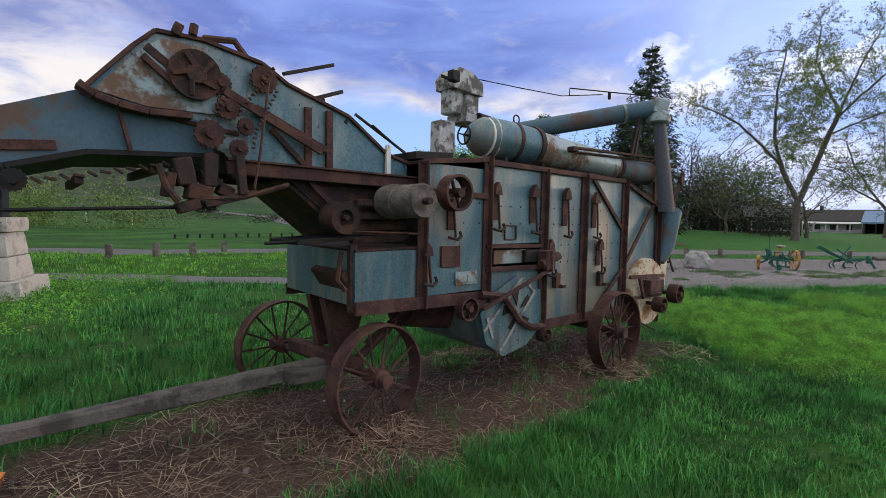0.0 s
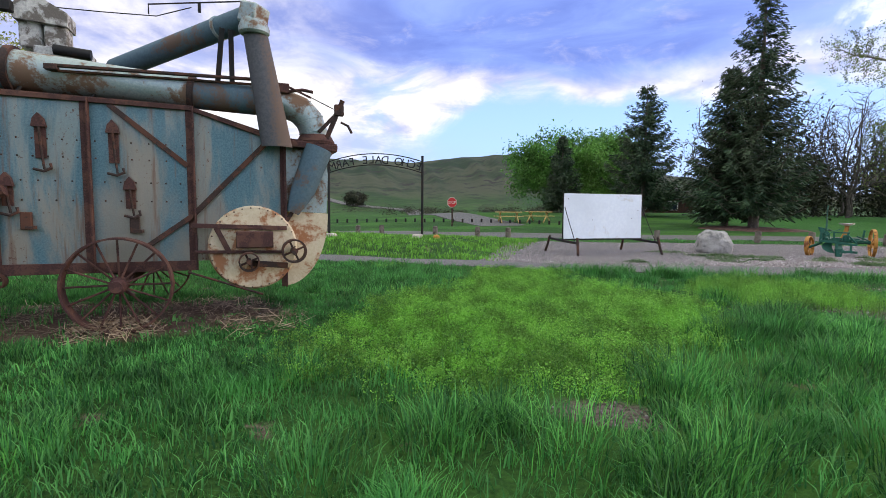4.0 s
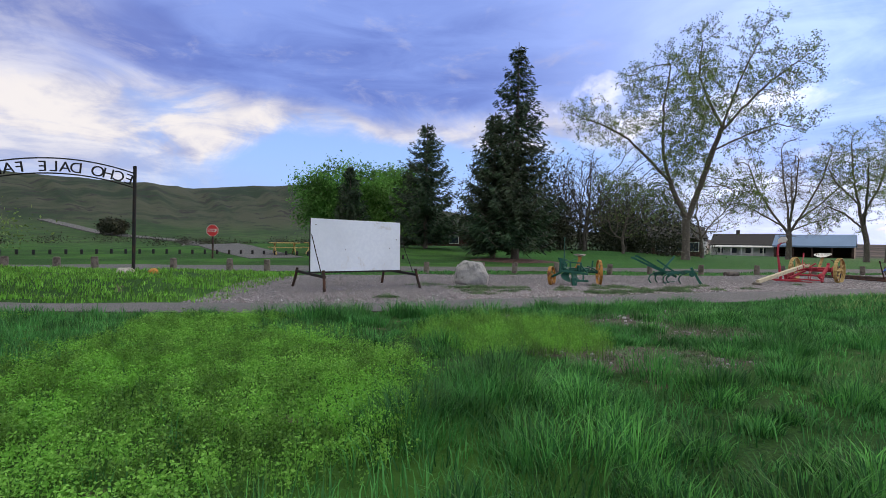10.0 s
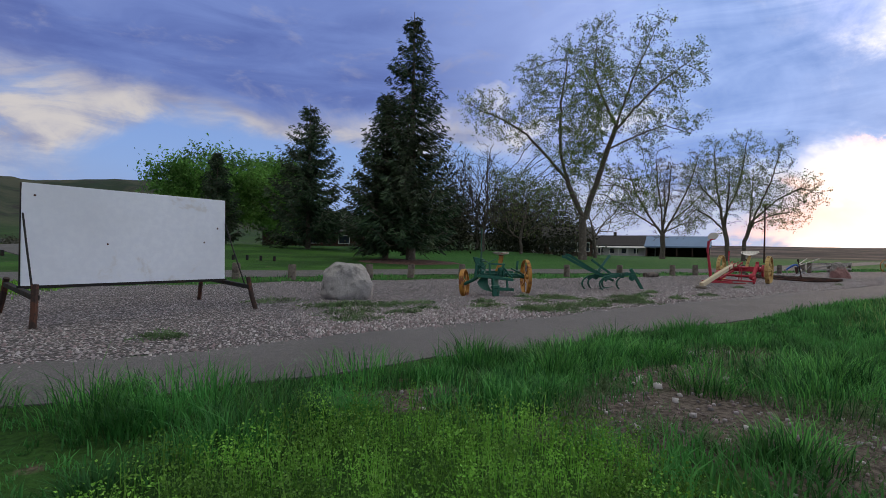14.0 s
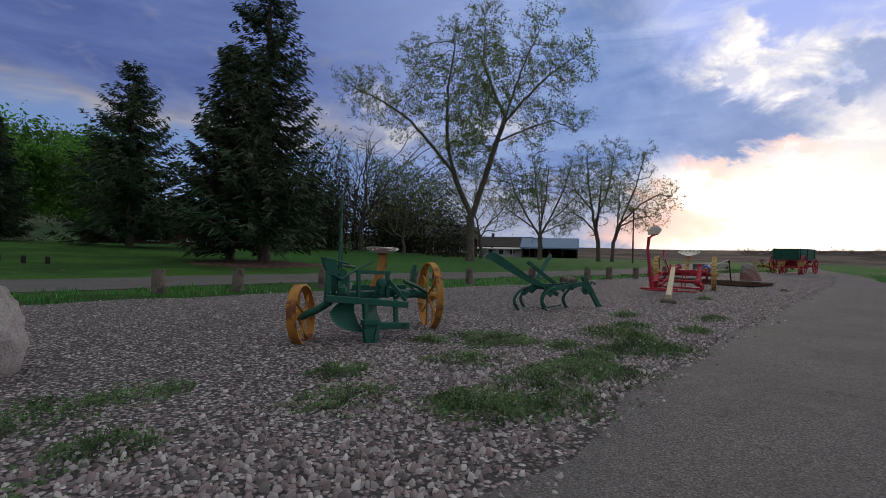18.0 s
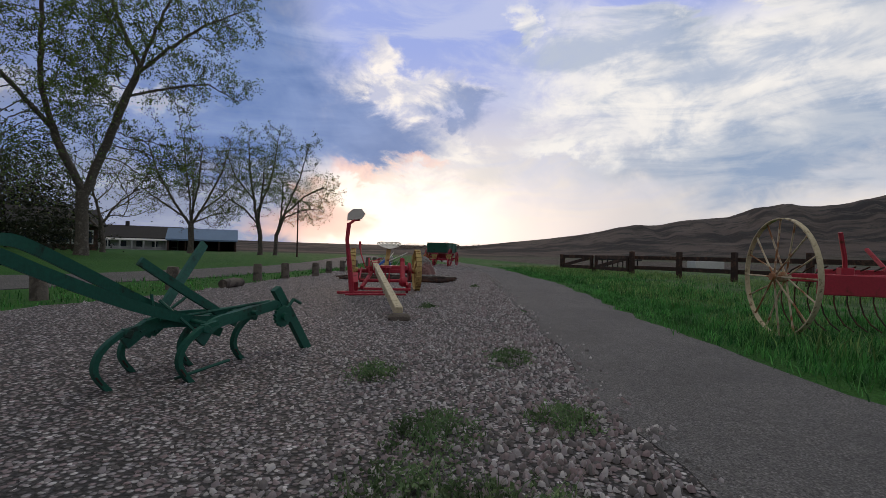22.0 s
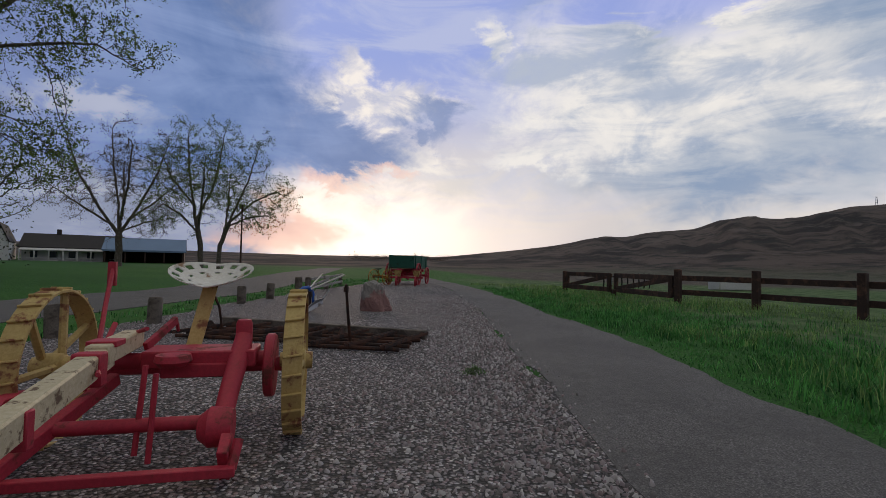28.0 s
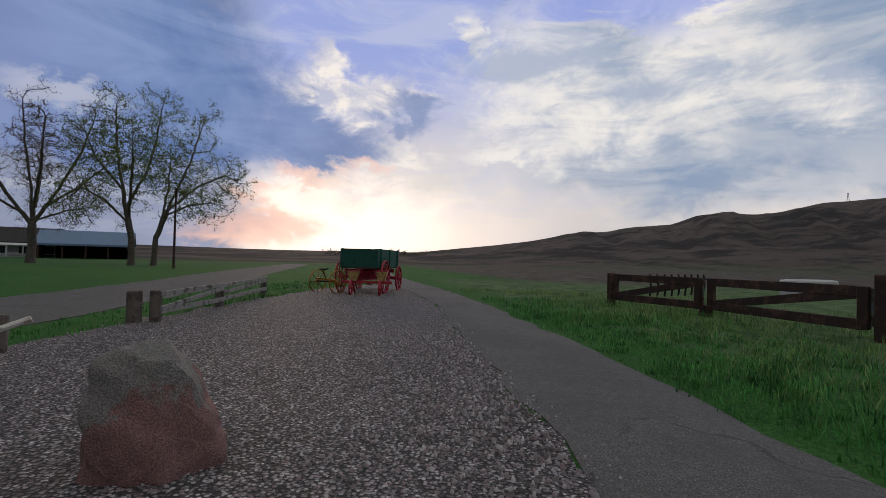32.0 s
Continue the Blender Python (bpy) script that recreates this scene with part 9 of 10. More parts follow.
def white_barn():
    ob = thing("barn", pose(95.0, 129.5, -0.3, 0, 0, -40), "white gambrel barn with dark roof", "barn")
    D, H = 10.0, 4.0
    gable = [(-D / 2, 0), (D / 2, 0), (D / 2, H), (D * 0.36, H + 3.6), (0, H + 5.6), (-D * 0.36, H + 3.6), (-D / 2, H)]
    part("gable_wall", Geo().plate(gable[::-1], 0.3, pose(0, -7, 0)), M_HOUSE, ob)
    part("gable_wall", Geo().plate(gable[::-1], 0.3, pose(0, 7, 0)), M_HOUSE, ob)
    for s in (-1, 1):
        part("side_wall", Geo().box((0.3, 14, H), pose(s * D / 2, 0, H / 2)), M_HOUSE, ob)
        part("roof", Geo().beam((s * (D / 2 + 0.2), 0, H), (s * D * 0.36, 0, H + 3.65), 14.8, 0.2), M_ROOF_DARK, ob)
        part("roof", Geo().beam((s * D * 0.36, 0, H + 3.65), (0, 0, H + 5.7), 14.8, 0.2), M_ROOF_DARK, ob)
    part("door", Geo().box((2.6, 0.1, 3.0), pose(0.8, -7.2, 1.5)), M_GLASS, ob)


def low_house(x, y, turn, L, label, wall=M_HOUSE):
    ob = thing("house", pose(x, y, float(height(x, y)) - 0.2, 0, 0, turn), label, "house")
    D, H = 7.0, 2.3
    part("wall", Geo().box((L, D, H), pose(0, 0, H / 2), 0.05), wall, ob)
    for s in (-1, 1):
        part("roof", Geo().beam((0, s * (D / 2 + 0.5), H), (0, 0, H + 1.5), L + 1.0, 0.2), M_ROOF_DARK, ob)
    for i in range(3):
        window(ob, -L * 0.3 + i * L * 0.3, -D / 2 - 0.02, 1.3, 1.3, 1.0)


machine_shed()
farmhouse()
white_barn()
low_house(16.5, 78.0, -8, 13, "low brown house half hidden behind the spruces", M_RUST_DARK)
low_house(46.5, 61.5, -30, 5.5, "small dark cabin with white window frames under trees", M_DARK_WOOD)
low_house(58.0, 92.0, -25, 8, "small white house far behind the cottonwood")


def goal(x, y, turn):
    ob = thing("soccer_goal", pose(x, y, float(height(x, y)), 0, 0, turn), "white tubular soccer goal far across the lawn", "goal", "soccer goals")
    for s in (-1, 1):
        part("upright", Geo().tube([(s * 2.5, 0, 0), (s * 2.5, 0, 2.0)], 0.06, 7), M_HOUSE, ob)
        part("stay", Geo().tube([(s * 2.5, 0, 2.0), (s * 2.5, 1.4, 0)], 0.04, 6), M_HOUSE, ob)
    part("crossbar", Geo().tube([(-2.5, 0, 2.0), (2.5, 0, 2.0)], 0.06, 7), M_HOUSE, ob)


goal(-52, 50, 45)
goal(-40, 66, 30)


def picnic_table(x, y, turn):
    ob = thing("picnic_table", pose(x, y, float(height(x, y)), 0, 0, turn), "yellow-topped picnic table on the far lawn", "table", "picnic tables")
    part("tabletop", Geo().box((1.8, 0.75, 0.06), pose(0, 0, 0.74)), M_BUFF, ob)
    for s in (-1, 1):
        part("bench", Geo().box((1.8, 0.28, 0.05), pose(0, s * 0.72, 0.44)), M_BUFF, ob)
        part("leg", Geo().beam((s * 0.6, -0.7, 0.0), (s * 0.6, 0.3, 0.72), 0.08, 0.06), M_BUFF, ob)
        part("leg", Geo().beam((s * 0.6, 0.7, 0.0), (s * 0.6, -0.3, 0.72), 0.08, 0.06), M_BUFF, ob)


picnic_table(3.0, 36.5, 20)
picnic_table(5.0, 37.6, -15)

# ------------------------------------------------------------------ woods and hedges
round_tree(41, -22.6, 16.6, 16.5, 12.5, "tall cottonwood in thin yellow-green leaf beyond the road", leaf=M_LEAF_YELLOW, size=0.085, per=6, count=1000, bare=0.12, r0=0.3, scatter=0.2, twigs=3, twig=0.7)
poplar_mass(44, -66.0, 152.5, 4.8, 7.5, "round olive bush beside the far track", M_BRUSH, 2600, 0.34)
round_tree(42, -33.0, 30.0, 13.0, 12, "leafy young cottonwood across the lawn", size=0.13, per=4, count=420, r0=0.3, scatter=0.25, twigs=3, twig=0.7)
round_tree(43, -36.0, 20.0, 12.0, 11, "budding tree at the edge of the far lawn", size=0.13, per=4, count=420, r0=0.3, scatter=0.25, twigs=3, twig=0.7)
bare = [(26.5, 55, 12.0), (30.0, 52, 11.0), (33.0, 60, 12), (40.0, 62, 11), (24.0, 66, 12.5), (45, 72, 11), (52, 80, 11.5), (21.5, 58, 12.0), (28.5, 60, 12.0), (31.5, 55, 11.0), (36, 66, 12.5), (23.5, 55, 10.5)]
for i, (x, y, t) in enumerate(bare):
    round_tree(60 + i, x, y, t, t * 0.72, "grey leafless tree in the belt behind the lawn", leaf=M_BRUSH, bark=M_BARK_SHADED, size=0.06, per=1, count=330, bare=0.15, r0=0.17, step=0.5, kill=0.9, twigs=2, twig=0.7, tip=0.019)
round_tree(80, 41.5, 49.5, 9.5, 10, "small spreading tree leafing out beside the cottonwood", size=0.08, per=2, count=500, bare=0.15, r0=0.16, step=0.35, kill=0.6, twigs=2, twig=0.5, tip=0.014, scatter=0.25)
round_tree(81, 33.5, 50.5, 8.0, 8, "small spreading tree leafing out beside the cottonwood", size=0.08, per=2, count=450, bare=0.15, r0=0.14, step=0.35, kill=0.6, twigs=2, twig=0.5, tip=0.014, scatter=0.25)


def brush(name, seed, spots, tall, wide, n, size, material, label, category="bushes"):
    """Rough scrub: clumps of small leaves and twigs, one uncountable mass."""
    rng = np.random.default_rng(seed)
    vs = []
    for x, y in spots:
        t, w = tall * rng.uniform(0.6, 1.25), wide * rng.uniform(0.7, 1.3)
        c = rng.normal(0, 1, (n, 3)) * np.array([w * 0.33, w * 0.33, t * 0.30]) + np.array([x, y, float(height(x, y)) + t * 0.42])
        c[:, 2] = np.maximum(c[:, 2], float(height(x, y)) - 0.2)
        v, f = leaves(rng, c, size, 1, 0.1)
        vs.append(v)
    v = np.vstack(vs)
    return bulk(name, v, np.arange(len(v)).reshape(-1, 4), material, label, category, size=4)


rng_b = np.random.default_rng(17)
brush("thicket", 1, [(21 + 2.1 * i + rng_b.normal(0, 0.8), 53 + 1.3 * i + rng_b.normal(0, 2.0)) for i in range(17)], 8.5, 5.2, 3200, 0.16, M_BRUSH, "dense dull green and brown thicket behind the lawn")
brush("thicket", 2, [(38 + 2.2 * i + rng_b.normal(0, 0.8), 50 + 2.0 * i + rng_b.normal(0, 1.5)) for i in range(3)], 3.6, 3.6, 900, 0.14, M_BRUSH, "low dull thicket beside the cottonwood")
brush("riverside_wood", 4, [(15 + 260 * math.cos(radians(90 - y)), 10 + 260 * math.sin(radians(90 - y))) for y in np.linspace(66, 76, 11)], 2.6, 6, 220, 0.3, M_TWIG, "sunlit bare shrubs on the skyline", "wood")
brush("hill_scrub", 5, [(15 + r * math.cos(a), 10 + r * math.sin(a)) for a, r in ((radians(rng_b.uniform(88, 135)), rng_b.uniform(95, 150)) for i in range(22))], 1.7, 4.5, 420, 0.16, M_BRUSH,
      "patches of scrub on the green slope below the hills", "scrub")
brush("shade_trees", 7, [(-58 + 3.4 * i + rng_b.normal(0, 2), 66 - 2.2 * i + rng_b.normal(0, 4)) for i in range(9)], 4.6, 6, 1300, 0.17, M_LEAF, "row of leafy trees beyond the far lawn", "trees")

# ------------------------------------------------------------------ grass and weeds
def bare_mask(x, y):
    """1 on the trodden earth round the machine."""
    dx, dy = x - 2.0, y - 5.3
    u, v = dx * 0.783 + dy * 0.622, dx * 0.622 - dy * 0.783
    k = np.abs((u + 0.3) / 3.9) ** 3 + np.abs((v + 0.25) / 1.12) ** 3
    return 1 - smooth_step(k + 0.35 * np.sin(x * 3.1 + 1.2 * y) * np.sin(y * 2.7 - x), 0.55, 1.15)


def soft_noise(x, y, s, seed):
    r = np.random.default_rng(seed)
    z = 0
    for i in range(5):
        a, b, c = r.uniform(-1, 1, 2) * s * (1 + 0.6 * i), r.uniform(0, 6.283), 1 / (1 + 0.4 * i)
        z = z + c * np.sin(a[0] * x + a[1] * y + b + 0.8 * np.sin(s * 0.7 * (x * (i % 2) + y)))
    return z / 2.6


def weed_mask(x, y):
    a = 1 - smooth_step(np.hypot((x - 7.3 - 0.22 * (y - 8.0)) / 1.75, (y - 8.1) / 2.5) + 0.20 * soft_noise(x, y, 2.4, 6), 0.80, 1.15)
    b = 1 - smooth_step(np.hypot((x - 10.45) / 1.15, (y - 10.5) / 1.30) + 0.22 * soft_noise(x, y, 3.0, 4), 0.75, 1.1)
    d = smooth_step(y, 9.4, 10.2) * (1 - smooth_step(y, 11.4, 12.0)) * smooth_step(x, 3.5, 5) * (1 - smooth_step(x, 7.2, 8.2)) * (soft_noise(x, y, 1.3, 4) > 0.1)
    b = np.maximum(b, d)
    c = smooth_step(-x, 2.5, 4.5) * (soft_noise(x, y, 0.9, 9) > 0.1)
    return np.clip(np.maximum(np.maximum(a, b), c * 0.8), 0, 1)


def gap_mask(x, y):
    """1 where the turf is worn down to stony soil."""
    k = np.zeros_like(x)
    for a, b, p, q in GAPS:
        k = np.maximum(k, 1 - smooth_step(np.hypot((x - a) / p, (y - b) / q) + 0.3 * soft_noise(x, y, 4.0, 13), 0.6, 1.15))
    return k


def blades(rng, x, y, tall, wide, lean=0.45, turn=None):
    """Bent pointed blades: arrays of verts and faces."""
    n = len(x)
    z = height(x, y) - 0.01
    a = rng.uniform(0, 6.283, n) if turn is None else turn
    d = np.stack([np.cos(a), np.sin(a), np.zeros(n)], -1)
    b = a + rng.uniform(0.9, 2.2, n)
    w = np.stack([np.cos(b), np.sin(b), np.zeros(n)], -1) * (wide * rng.uniform(0.6, 1.3, n))[:, None]
    base = np.stack([x, y, z], -1)
    bend = (tall * lean * rng.uniform(0.2, 1.3, n))[:, None]
    up = np.array([0, 0, 1.0])
    mid = base + up * (tall * 0.6)[:, None] + d * bend * 0.35
    tip = base + up * (tall * rng.uniform(0.82, 1.0, n))[:, None] + d * bend
    v = np.stack([base - w, base + w, mid + w * 0.8, mid - w * 0.8, tip], 1).reshape(-1, 3)
    q = np.array([(0, 1, 2), (0, 2, 3), (3, 2, 4)])
    return v, (q[None] + (np.arange(n) * 5)[:, None, None]).reshape(-1, 3)


def tufts(rng, n, box, per, ok, spread=0.07):
    x, y = rng.uniform(box[0], box[1], n), rng.uniform(box[2], box[3], n)
    keep = ok(x, y)
    x, y = x[keep], y[keep]
    size = np.clip(0.75 + 0.45 * soft_noise(x, y, 1.5, 2) + rng.normal(0, 0.14, len(x)), 0.3, 1.6)
    x, y, size = np.repeat(x, per), np.repeat(y, per), np.repeat(size, per)
    return x + rng.normal(0, spread, len(x)) * size, y + rng.normal(0, spread, len(y)) * size, size


def make_grass():
    rng = np.random.default_rng(23)

    def meadow(x, y):
        return (y < line_at(PATH_NEAR, x) - 0.12) & (rng.random(len(x)) > bare_mask(x, y) * 0.95) & (rng.random(len(x)) > 0.90 * weed_mask(x, y)) \
            & (soft_noise(x, y, 1.1, 31) < 0.80)

    def open_turf(x, y):
        return meadow(x, y) & (rng.random(len(x)) > gap_mask(x, y))

    # big clumps whose blades fan out, smaller tufts, then a short sward between them
    n = 900
    cx, cy = rng.uniform(0.0, 15.0, n), rng.uniform(0.4, 13.3, n)
    ok = open_turf(cx, cy) & (weed_mask(cx, cy) < 0.55) & (rng.random(n) < (0.12 + 0.88 * smooth_step(cx, 4.5, 7.5)) * (1 - 0.6 * smooth_step(cy, 8.3, 9.3) * (1 - smooth_step(cy, 11.3, 12.0))))
    cx, cy = cx[ok], cy[ok]
    size = np.clip(rng.lognormal(0, 0.42, len(cx)), 0.45, 2.1)
    per = 270
    ang, off = rng.uniform(0, 6.283, (len(cx), per)), np.sqrt(rng.random((len(cx), per)))
    x = (cx[:, None] + 0.21 * size[:, None] * off * np.cos(ang)).ravel()
    y = (cy[:, None] + 0.21 * size[:, None] * off * np.sin(ang)).ravel()
    tall = ((0.6 + 0.4 * smooth_step(cx, 4.5, 7.0))[:, None] * np.clip(size, 0.6, 1.4)[:, None] * (1.15 - 0.5 * off) * rng.uniform(0.10, 0.24, ang.shape)).ravel()
    v, f = blades(rng, x, y, tall, np.full(len(x), 0.0032), 0.8, ang.ravel() + rng.normal(0, 0.6, len(x)))
    bulk("grass", v, f, M_CLUMP, "big fanning clumps of spring meadow grass", "grass", size=3)
    x, y, s = tufts(rng, 15000, (1.0, 13.5, 0.8, 13.3), 9, lambda x, y: open_turf(x, y) & (rng.random(len(x)) > 0.6 * weed_mask(x, y)) & (rng.random(len(x)) > 0.5 * smooth_step(x, 6.0, 8.0)), 0.05)
    v, f = blades(rng, x, y, s * rng.uniform(0.05, 0.15, len(x)), np.full(len(x), 0.0036), 0.75)
    bulk("grass", v, f, M_BLADE, "soft thick turf between the clumps", "grass", size=3)
    x, y, s = tufts(rng, 3800, (0.0, 15.0, 0.4, 13.6), 14, open_turf, 0.06)
    v, f = blades(rng, x, y, s * rng.uniform(0.10, 0.20, len(x)), np.full(len(x), 0.0038), 0.6)
    bulk("grass", v, f, M_BLADE, "small tufts of spring meadow grass", "grass", size=3)
    x, y, s = tufts(rng, 4200, (0.0, 7.5, 0.6, 8.0), 16, lambda x, y: open_turf(x, y) & (rng.random(len(x)) > smooth_step(x, 5.5, 7.5)), 0.08)
    v, f = blades(rng, x, y, s * rng.uniform(0.07, 0.16, len(x)), np.full(len(x), 0.0042), 0.6)
    bulk("grass", v, f, M_BLADE, "dense lawn grass round the machine", "grass", size=3)
    x, y, s = tufts(rng, 4000, (0.0, 15.0, 0.4, 13.6), 6, open_turf, 0.09)
    v, f = blades(rng, x, y, s * rng.uniform(0.05, 0.11, len(x)), np.full(len(x), 0.004), 0.8)
    bulk("grass", v, f, M_BLADE, "short green sward between the tufts", "grass", size=3)
    x, y, s = tufts(rng, 5600, (-13, 0.0, -1.5, 13.0), 10, meadow, 0.10)
    v, f = blades(rng, x, y, s * rng.uniform(0.10, 0.22, len(x)), np.full(len(x), 0.0075))
    bulk("grass", v, f, M_BLADE, "tall tufted spring meadow grass", "grass", size=3)
    x, y, s = tufts(rng, 7500, (14.5, 46.0, 4.0, 21.5), 10, lambda x, y: (y < line_at(PATH_NEAR, x) - 0.30) & (y > line_at(PATH_NEAR, x) - 2.6 - 5 * rng.random(len(x)) ** 2), 0.15)
    v, f = blades(rng, x, y, s * rng.uniform(0.10, 0.24, len(x)), np.full(len(x), 0.0065))
    bulk("grass", v, f, M_BLADE, "long green grass beside the footpath", "grass", size=3)
    x, y, s = tufts(rng, 9000, (17.0, 50.0, 3.0, 23.0), 8, lambda x, y: (y < line_at(PATH_NEAR, x) - 0.8) & (y > line_at(PATH_NEAR, x) - 7 - 3 * rng.random(len(x))) & (soft_noise(x, y, 0.9, 61) > -0.3), 0.15)
    v, f = blades(rng, x, y, s * rng.uniform(0.14, 0.28, len(x)), np.full(len(x), 0.0050), 0.7)
    bulk("grass", v, f, M_PALE_GRASS, "pale yellow-green seeding grass beside the footpath", "grass", size=3)
    x, y, s = tufts(rng, 26000, (15.0, 42.0, 8.0, 20.5), 6, lambda x, y: (y < line_at(PATH_NEAR, x) - 0.10) & (y > line_at(PATH_NEAR, x) - 3.2 - 0.8 * rng.random(len(x))), 0.10)
    v, f = blades(rng, x, y, s * rng.uniform(0.05, 0.13, len(x)), np.full(len(x), 0.0052), 0.8)
    bulk("grass", v, f, M_BLADE, "soft dense turf along the footpath", "grass", size=3)
    x, y, s = tufts(rng, 3600, (11.5, 18.5, 9.5, 14.6), 12, lambda x, y: (y < line_at(PATH_NEAR, x) - 0.12) & (gap_mask(x, y) < 0.3), 0.07)
    v, f = blades(rng, x, y, s * rng.uniform(0.07, 0.17, len(x)), np.full(len(x), 0.0045), 0.7)
    bulk("grass", v, f, M_BLADE, "tufted green grass where the footpath bends", "grass", size=3)
    x, y, s = tufts(rng, 2600, (11.0, 26.0, 10.5, 17.0), 12, lambda x, y: (y < line_at(PATH_NEAR, x) - 0.06) & (y > line_at(PATH_NEAR, x) - 1.6), 0.06)
    v, f = blades(rng, x, y, s * rng.uniform(0.07, 0.20, len(x)), np.full(len(x), 0.004), 0.6)
    bulk("grass", v, f, M_BLADE, "grass overhanging the footpath's edge", "grass", size=3)
    x, y, s = tufts(rng, 6000, (-16, 6.2, 13.6, 23.0), 7, lambda x, y: (y > line_at(PATH_FAR, x) + 0.12) & (y < line_at(ROAD_NEAR, x) - 0.2), 0.12)
    v, f = blades(rng, x, y, s * rng.uniform(0.08, 0.18, len(x)), np.full(len(x), 0.010))
    bulk("grass", v, f, M_BLADE_LIGHT, "bright short grass between path and road", "grass", size=3)
    x, y, s = tufts(rng, 5000, (5.0, 52, 20.0, 31.0), 7, lambda x, y: (y > line_at(GRAVEL_BACK, x) - 0.1) & (y < line_at(ROAD_NEAR, x) - 0.1), 0.10)
    v, f = blades(rng, x, y, s * rng.uniform(0.07, 0.15, len(x)), np.full(len(x), 0.008))
    bulk("grass", v, f, M_BLADE, "grass verge between gravel and road", "grass", size=3)


def plants(rng, x, y, tall, leaf, per):
    """Upright weeds with small leaves all the way up."""
    n = len(x)
    z = height(x, y)
    k = rng.random((n, per)) ** 0.65
    c = np.stack([np.broadcast_to(x[:, None], (n, per)), np.broadcast_to(y[:, None], (n, per)), z[:, None] + k * tall[:, None]], -1).reshape(-1, 3)
    c[:, :2] += rng.normal(0, 0.018, (n * per, 2))
    a = rng.normal(0, 1, (n * per, 3))
    a[:, 2] = np.abs(a[:, 2]) * 0.6
    a /= np.linalg.norm(a, axis=1)[:, None]
    b = np.cross(a, rng.normal(0, 1, (n * per, 3)))
    b /= np.linalg.norm(b, axis=1)[:, None] + 1e-9
    s = (leaf * rng.uniform(0.6, 1.4, n * per))[:, None]
    return np.stack([c, c + a * s * 0.5 + b * s * 0.32, c + a * s, c + a * s * 0.5 - b * s * 0.32], 1).reshape(-1, 3)


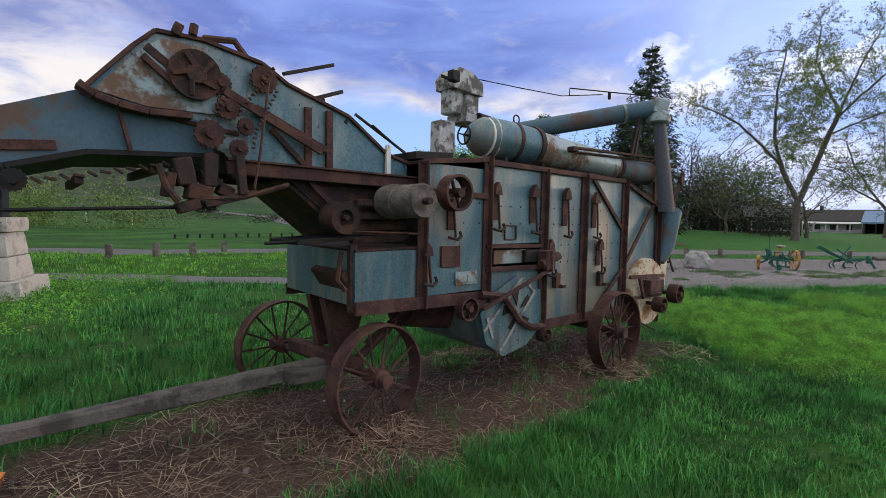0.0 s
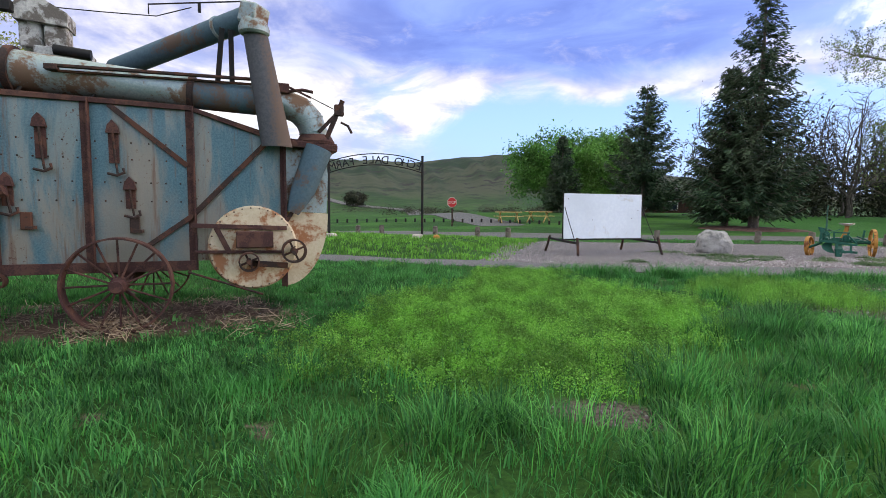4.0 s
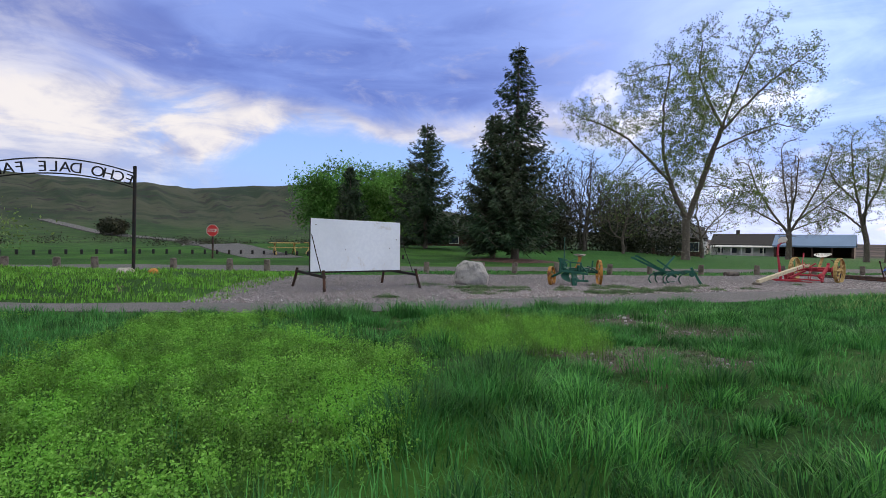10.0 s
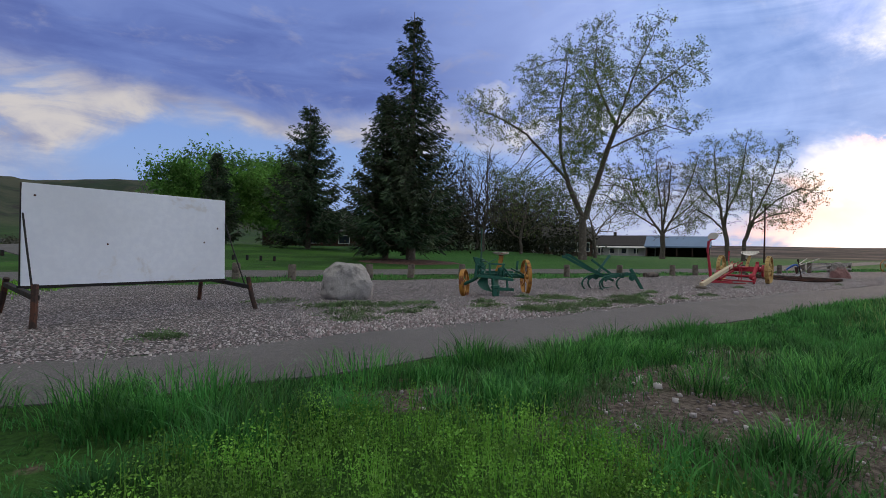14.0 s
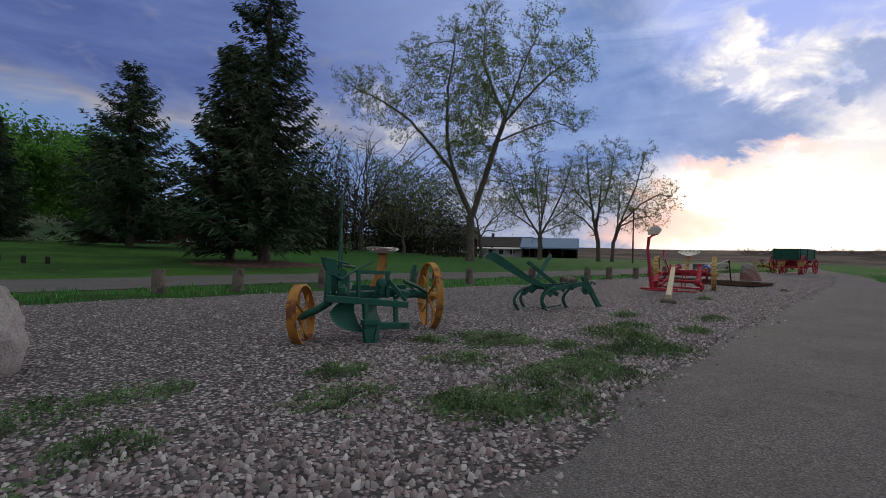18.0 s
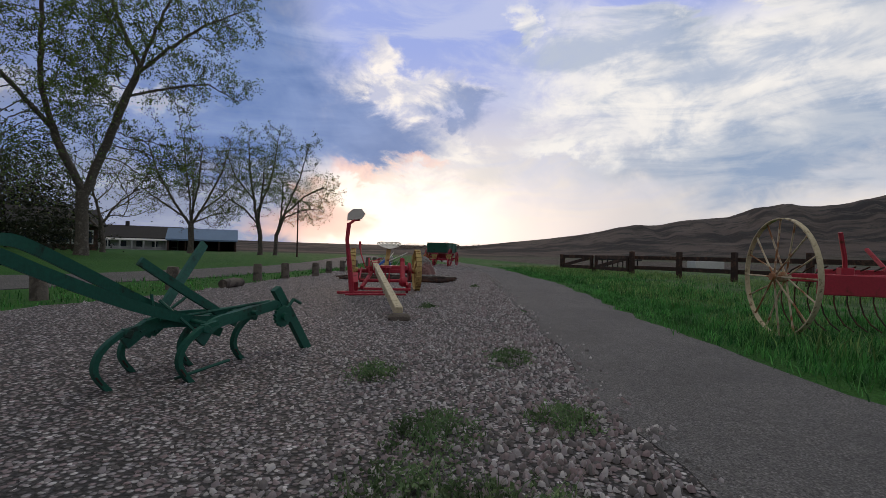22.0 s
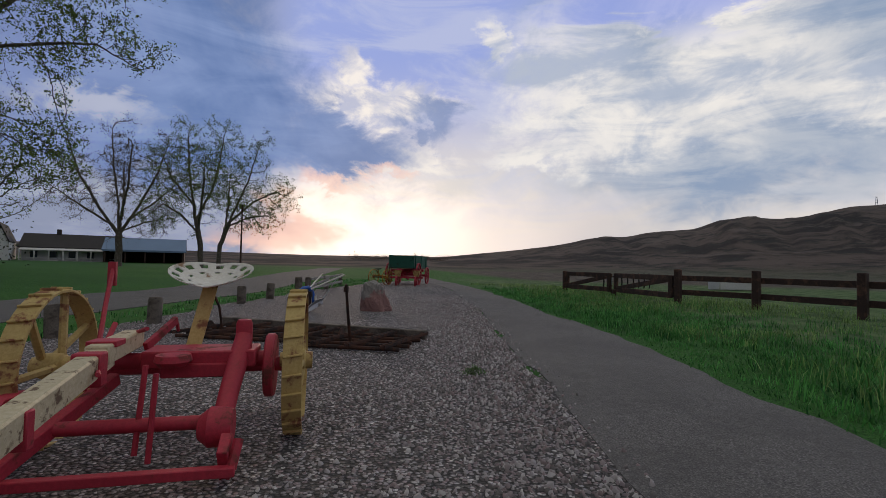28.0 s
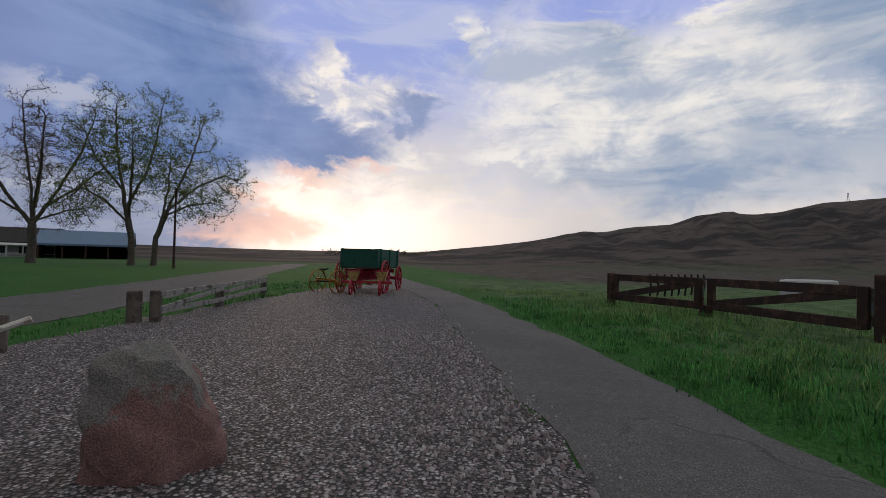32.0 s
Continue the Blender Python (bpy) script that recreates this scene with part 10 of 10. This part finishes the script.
def make_weeds():
    rng = np.random.default_rng(29)
    x, y = rng.uniform(3.5, 12.5, 46000), rng.uniform(5.0, 12.3, 46000)
    ok = (rng.random(len(x)) < weed_mask(x, y)) & (y < line_at(PATH_NEAR, x) - 0.2) & (bare_mask(x, y) < 0.4)
    x, y = x[ok], y[ok]
    high = 1 + 0.35 * (np.hypot(x - 10.4, y - 10.4) < 1.7)
    tall = rng.uniform(0.06, 0.16, len(x)) * high
    v, f = blades(rng, x, y, tall, np.full(len(x), 0.0026), 0.35)
    bulk("weeds", v, f, M_BLADE_LIGHT, "slim upright stalks of the meadow weeds", "weeds", size=3)
    v = plants(rng, x, y, tall, np.repeat(np.where(high > 1, 0.0120, 0.0165), 17), 17)
    bulk("weeds", v, np.arange(len(v)).reshape(-1, 4), M_BLADE_LIGHT, "carpet of yellow-green leafy weeds in the meadow", "weeds", size=4)
    x, y = rng.uniform(-12, 1.0, 14000), rng.uniform(2.0, 13.0, 14000)
    ok = (rng.random(len(x)) < weed_mask(x, y)) & (bare_mask(x, y) < 0.3)
    x, y = x[ok], y[ok]
    v = plants(rng, x, y, rng.uniform(0.08, 0.20, len(x)), 0.034, 8)
    bulk("weeds", v, np.arange(len(v)).reshape(-1, 4), M_BLADE_LIGHT, "carpet of yellow-green leafy weeds in the meadow", "weeds", size=4)
    # dull low growth on the worn stony soil
    x, y = rng.uniform(7.0, 15.5, 26000), rng.uniform(8.4, 13.0, 26000)
    ok = (gap_mask(x, y) > 0.25) & (soft_noise(x, y, 3.2, 51) + rng.normal(0, 0.25, len(x)) > -0.12) & (y < line_at(PATH_NEAR, x) - 0.1)
    x, y = x[ok], y[ok]
    v, f = blades(rng, np.repeat(x, 3) + rng.normal(0, 0.03, 3 * len(x)), np.repeat(y, 3) + rng.normal(0, 0.03, 3 * len(x)), rng.uniform(0.025, 0.09, 3 * len(x)), np.full(3 * len(x), 0.0034), 0.8)
    bulk("grass", v, f, M_WEED_DULL, "thin dull grass on the worn stony soil", "grass", size=3)
    v = plants(rng, x[::2], y[::2], rng.uniform(0.03, 0.09, len(x[::2])), 0.013, 8)
    bulk("weeds", v, np.arange(len(v)).reshape(-1, 4), M_WEED_DULL, "low dull weeds on the worn stony soil", "weeds", size=4)
    # low weeds coming up through the gravel
    spots = [(15.47, 17.41, 0.34), (15.3, 17.1, 0.25), (15.7, 17.0, 0.18), (16.85, 16.98, 0.34), (17.5, 17.05, 0.28), (16.43, 16.26, 0.36), (16.05, 16.3, 0.25), (18.4, 17.75, 0.22), (19.2, 16.95, 0.24), (17.85, 16.5, 0.22), (13.7, 16.75, 0.22), (14.05, 15.85, 0.2), (14.2, 15.6, 0.25), (16.8, 16.7, 0.3), (15.6, 16.2, 0.3), (12.1, 16.75, 0.35), (14.8, 15.95, 0.3), (15.2, 16.05, 0.3), (15.74, 17.25, 0.16), (12.4, 16.05, 0.2), (14.9, 17.45, 0.2),
             (15.9, 16.7, 0.2), (16.9, 16.5, 0.2), (10.9, 16.7, 0.4), (11.25, 16.75, 0.35), (11.5, 16.9, 0.3), (11.24, 15.96, 0.45), (11.8, 16.5, 0.3), (11.2, 15.3, 0.35), (11.95, 15.65, 0.25), (12.6, 16.9, 0.25), (10.2, 17.5, 0.45),
             (9.1, 14.6, 0.25), (22.4, 18.7, 0.18), (27.2, 19.0, 0.12), (16.5, 16.05, 0.34), (15.3, 15.75, 0.32), (14.55, 15.5, 0.30), (14.15, 15.75, 0.34), (13.5, 16.2, 0.30), (14.7, 16.65, 0.30)]
    xs, ys, hs = [], [], []
    for a, b, r in spots:
        m = int(360 * r)
        t, q = rng.uniform(0, 6.283, m), r * np.sqrt(rng.random(m)) * rng.uniform(0.5, 1.1, m)
        xs.append(a + q * np.cos(t) * 1.5)
        ys.append(b + q * np.sin(t) * 1.0)
        hs.append(np.clip(1.1 - q / r, 0.25, 1) * rng.uniform(0.07, 0.16, m))
    x, y, h = np.concatenate(xs), np.concatenate(ys), np.concatenate(hs)
    v = plants(rng, x, y, h * 0.75, 0.020, 9)
    bulk("weeds", v, np.arange(len(v)).reshape(-1, 4), M_WEED_DULL, "low green weeds growing through the gravel", "weeds", size=4)
    x, y, h = np.repeat(x, 3) + rng.normal(0, 0.03, 3 * len(x)), np.repeat(y, 3) + rng.normal(0, 0.03, 3 * len(y)), np.repeat(h, 3)
    v, f = blades(rng, x, y, h * rng.uniform(0.5, 1.4, len(x)), np.full(len(x), 0.0030), 0.9)
    bulk("grass", v, f, M_WEED_DULL, "soft grass tufts coming up through the gravel", "grass", size=3)


def make_straw():
    """Dead stalks and sticks on the bare earth."""
    rng = np.random.default_rng(37)
    x, y = rng.uniform(-3.0, 6.5, 30000), rng.uniform(1.8, 9.0, 30000)
    ok = rng.random(len(x)) < bare_mask(x, y) * (0.35 + 0.5 * (soft_noise(x, y, 2.0, 8) > 0))
    x, y = x[ok], y[ok]
    n = len(x)
    a, l = rng.uniform(0, 6.283, n), rng.uniform(0.02, 0.11, n)
    d = np.stack([np.cos(a), np.sin(a), rng.normal(0.05, 0.22, n)], -1) * l[:, None]
    w = np.stack([-np.sin(a), np.cos(a), np.zeros(n)], -1) * 0.0026
    c = np.stack([x, y, height(x, y) + np.abs(rng.normal(0.015, 0.02, n))], -1)
    v = np.stack([c - d - w, c - d + w, c + d + w, c + d - w], 1).reshape(-1, 3)
    bulk("straw", v, np.arange(n * 4).reshape(-1, 4), M_STRAW, "dry straw and stalks scattered on bare earth", "straw", size=4)
    # thicker heaps at the wheels
    vs = []
    for hx, hy, r, m in ((1.26, 4.56, 0.34, 260), (3.7, 6.1, 0.40, 320), (0.4, 4.2, 0.5, 140), (4.7, 6.8, 0.5, 160), (-0.3, 3.9, 0.5, 90)):
        t, q = rng.uniform(0, 6.283, m), r * np.sqrt(rng.random(m))
        x, y = hx + q * np.cos(t), hy + q * np.sin(t)
        z = np.clip(0.16 * (1 - q / r), 0, 1) * rng.random(m) + 0.01
        a, l = rng.uniform(0, 6.283, m), rng.uniform(0.03, 0.10, m)
        d = np.stack([np.cos(a), np.sin(a), rng.normal(0.2, 0.45, m)], -1) * l[:, None]
        w = np.cross(d, rng.normal(0, 1, (m, 3)))
        w *= 0.0028 / (np.linalg.norm(w, axis=1)[:, None] + 1e-9)
        c = np.stack([x, y, z + 0.02], -1)
        vs.append(np.stack([c - d - w, c - d + w, c + d + w, c + d - w], 1).reshape(-1, 3))
    v = np.vstack(vs)
    bulk("straw", v, np.arange(len(v)).reshape(-1, 4), M_STRAW, "tangled dry weed stalks heaped round the wheels", "straw", size=4)
    # stones lying in the meadow
    x, y = rng.uniform(-2, 15, 26000), rng.uniform(1.5, 12.8, 26000)
    ok = (rng.random(len(x)) < gap_mask(x, y)) | ((bare_mask(x, y) > 0.5) & (rng.random(len(x)) < 0.02))
    x, y = x[ok], y[ok]
    n = len(x)
    cube = np.array([(sx, sy, sz) for sx in (-1, 1) for sy in (-1, 1) for sz in (-1, 1)], float) * 0.62
    quads = np.array([(0, 1, 3, 2), (4, 6, 7, 5), (0, 4, 5, 1), (2, 3, 7, 6), (0, 2, 6, 4), (1, 5, 7, 3)])
    r = rng.lognormal(math.log(0.0100), 0.45, n)
    p = cube[None] * (1 + rng.uniform(-0.35, 0.25, (n, 8, 3))) * r[:, None, None]
    p += np.stack([x, y, height(x, y) + r * 0.3], -1)[:, None, :]
    bulk("stones", p.reshape(-1, 3), (quads[None] + (np.arange(n) * 8)[:, None, None]).reshape(-1, 4), M_PEBBLE, "pale pebbles lying on bare earth", "stones", size=4)


make_grass()
make_weeds()
make_straw()
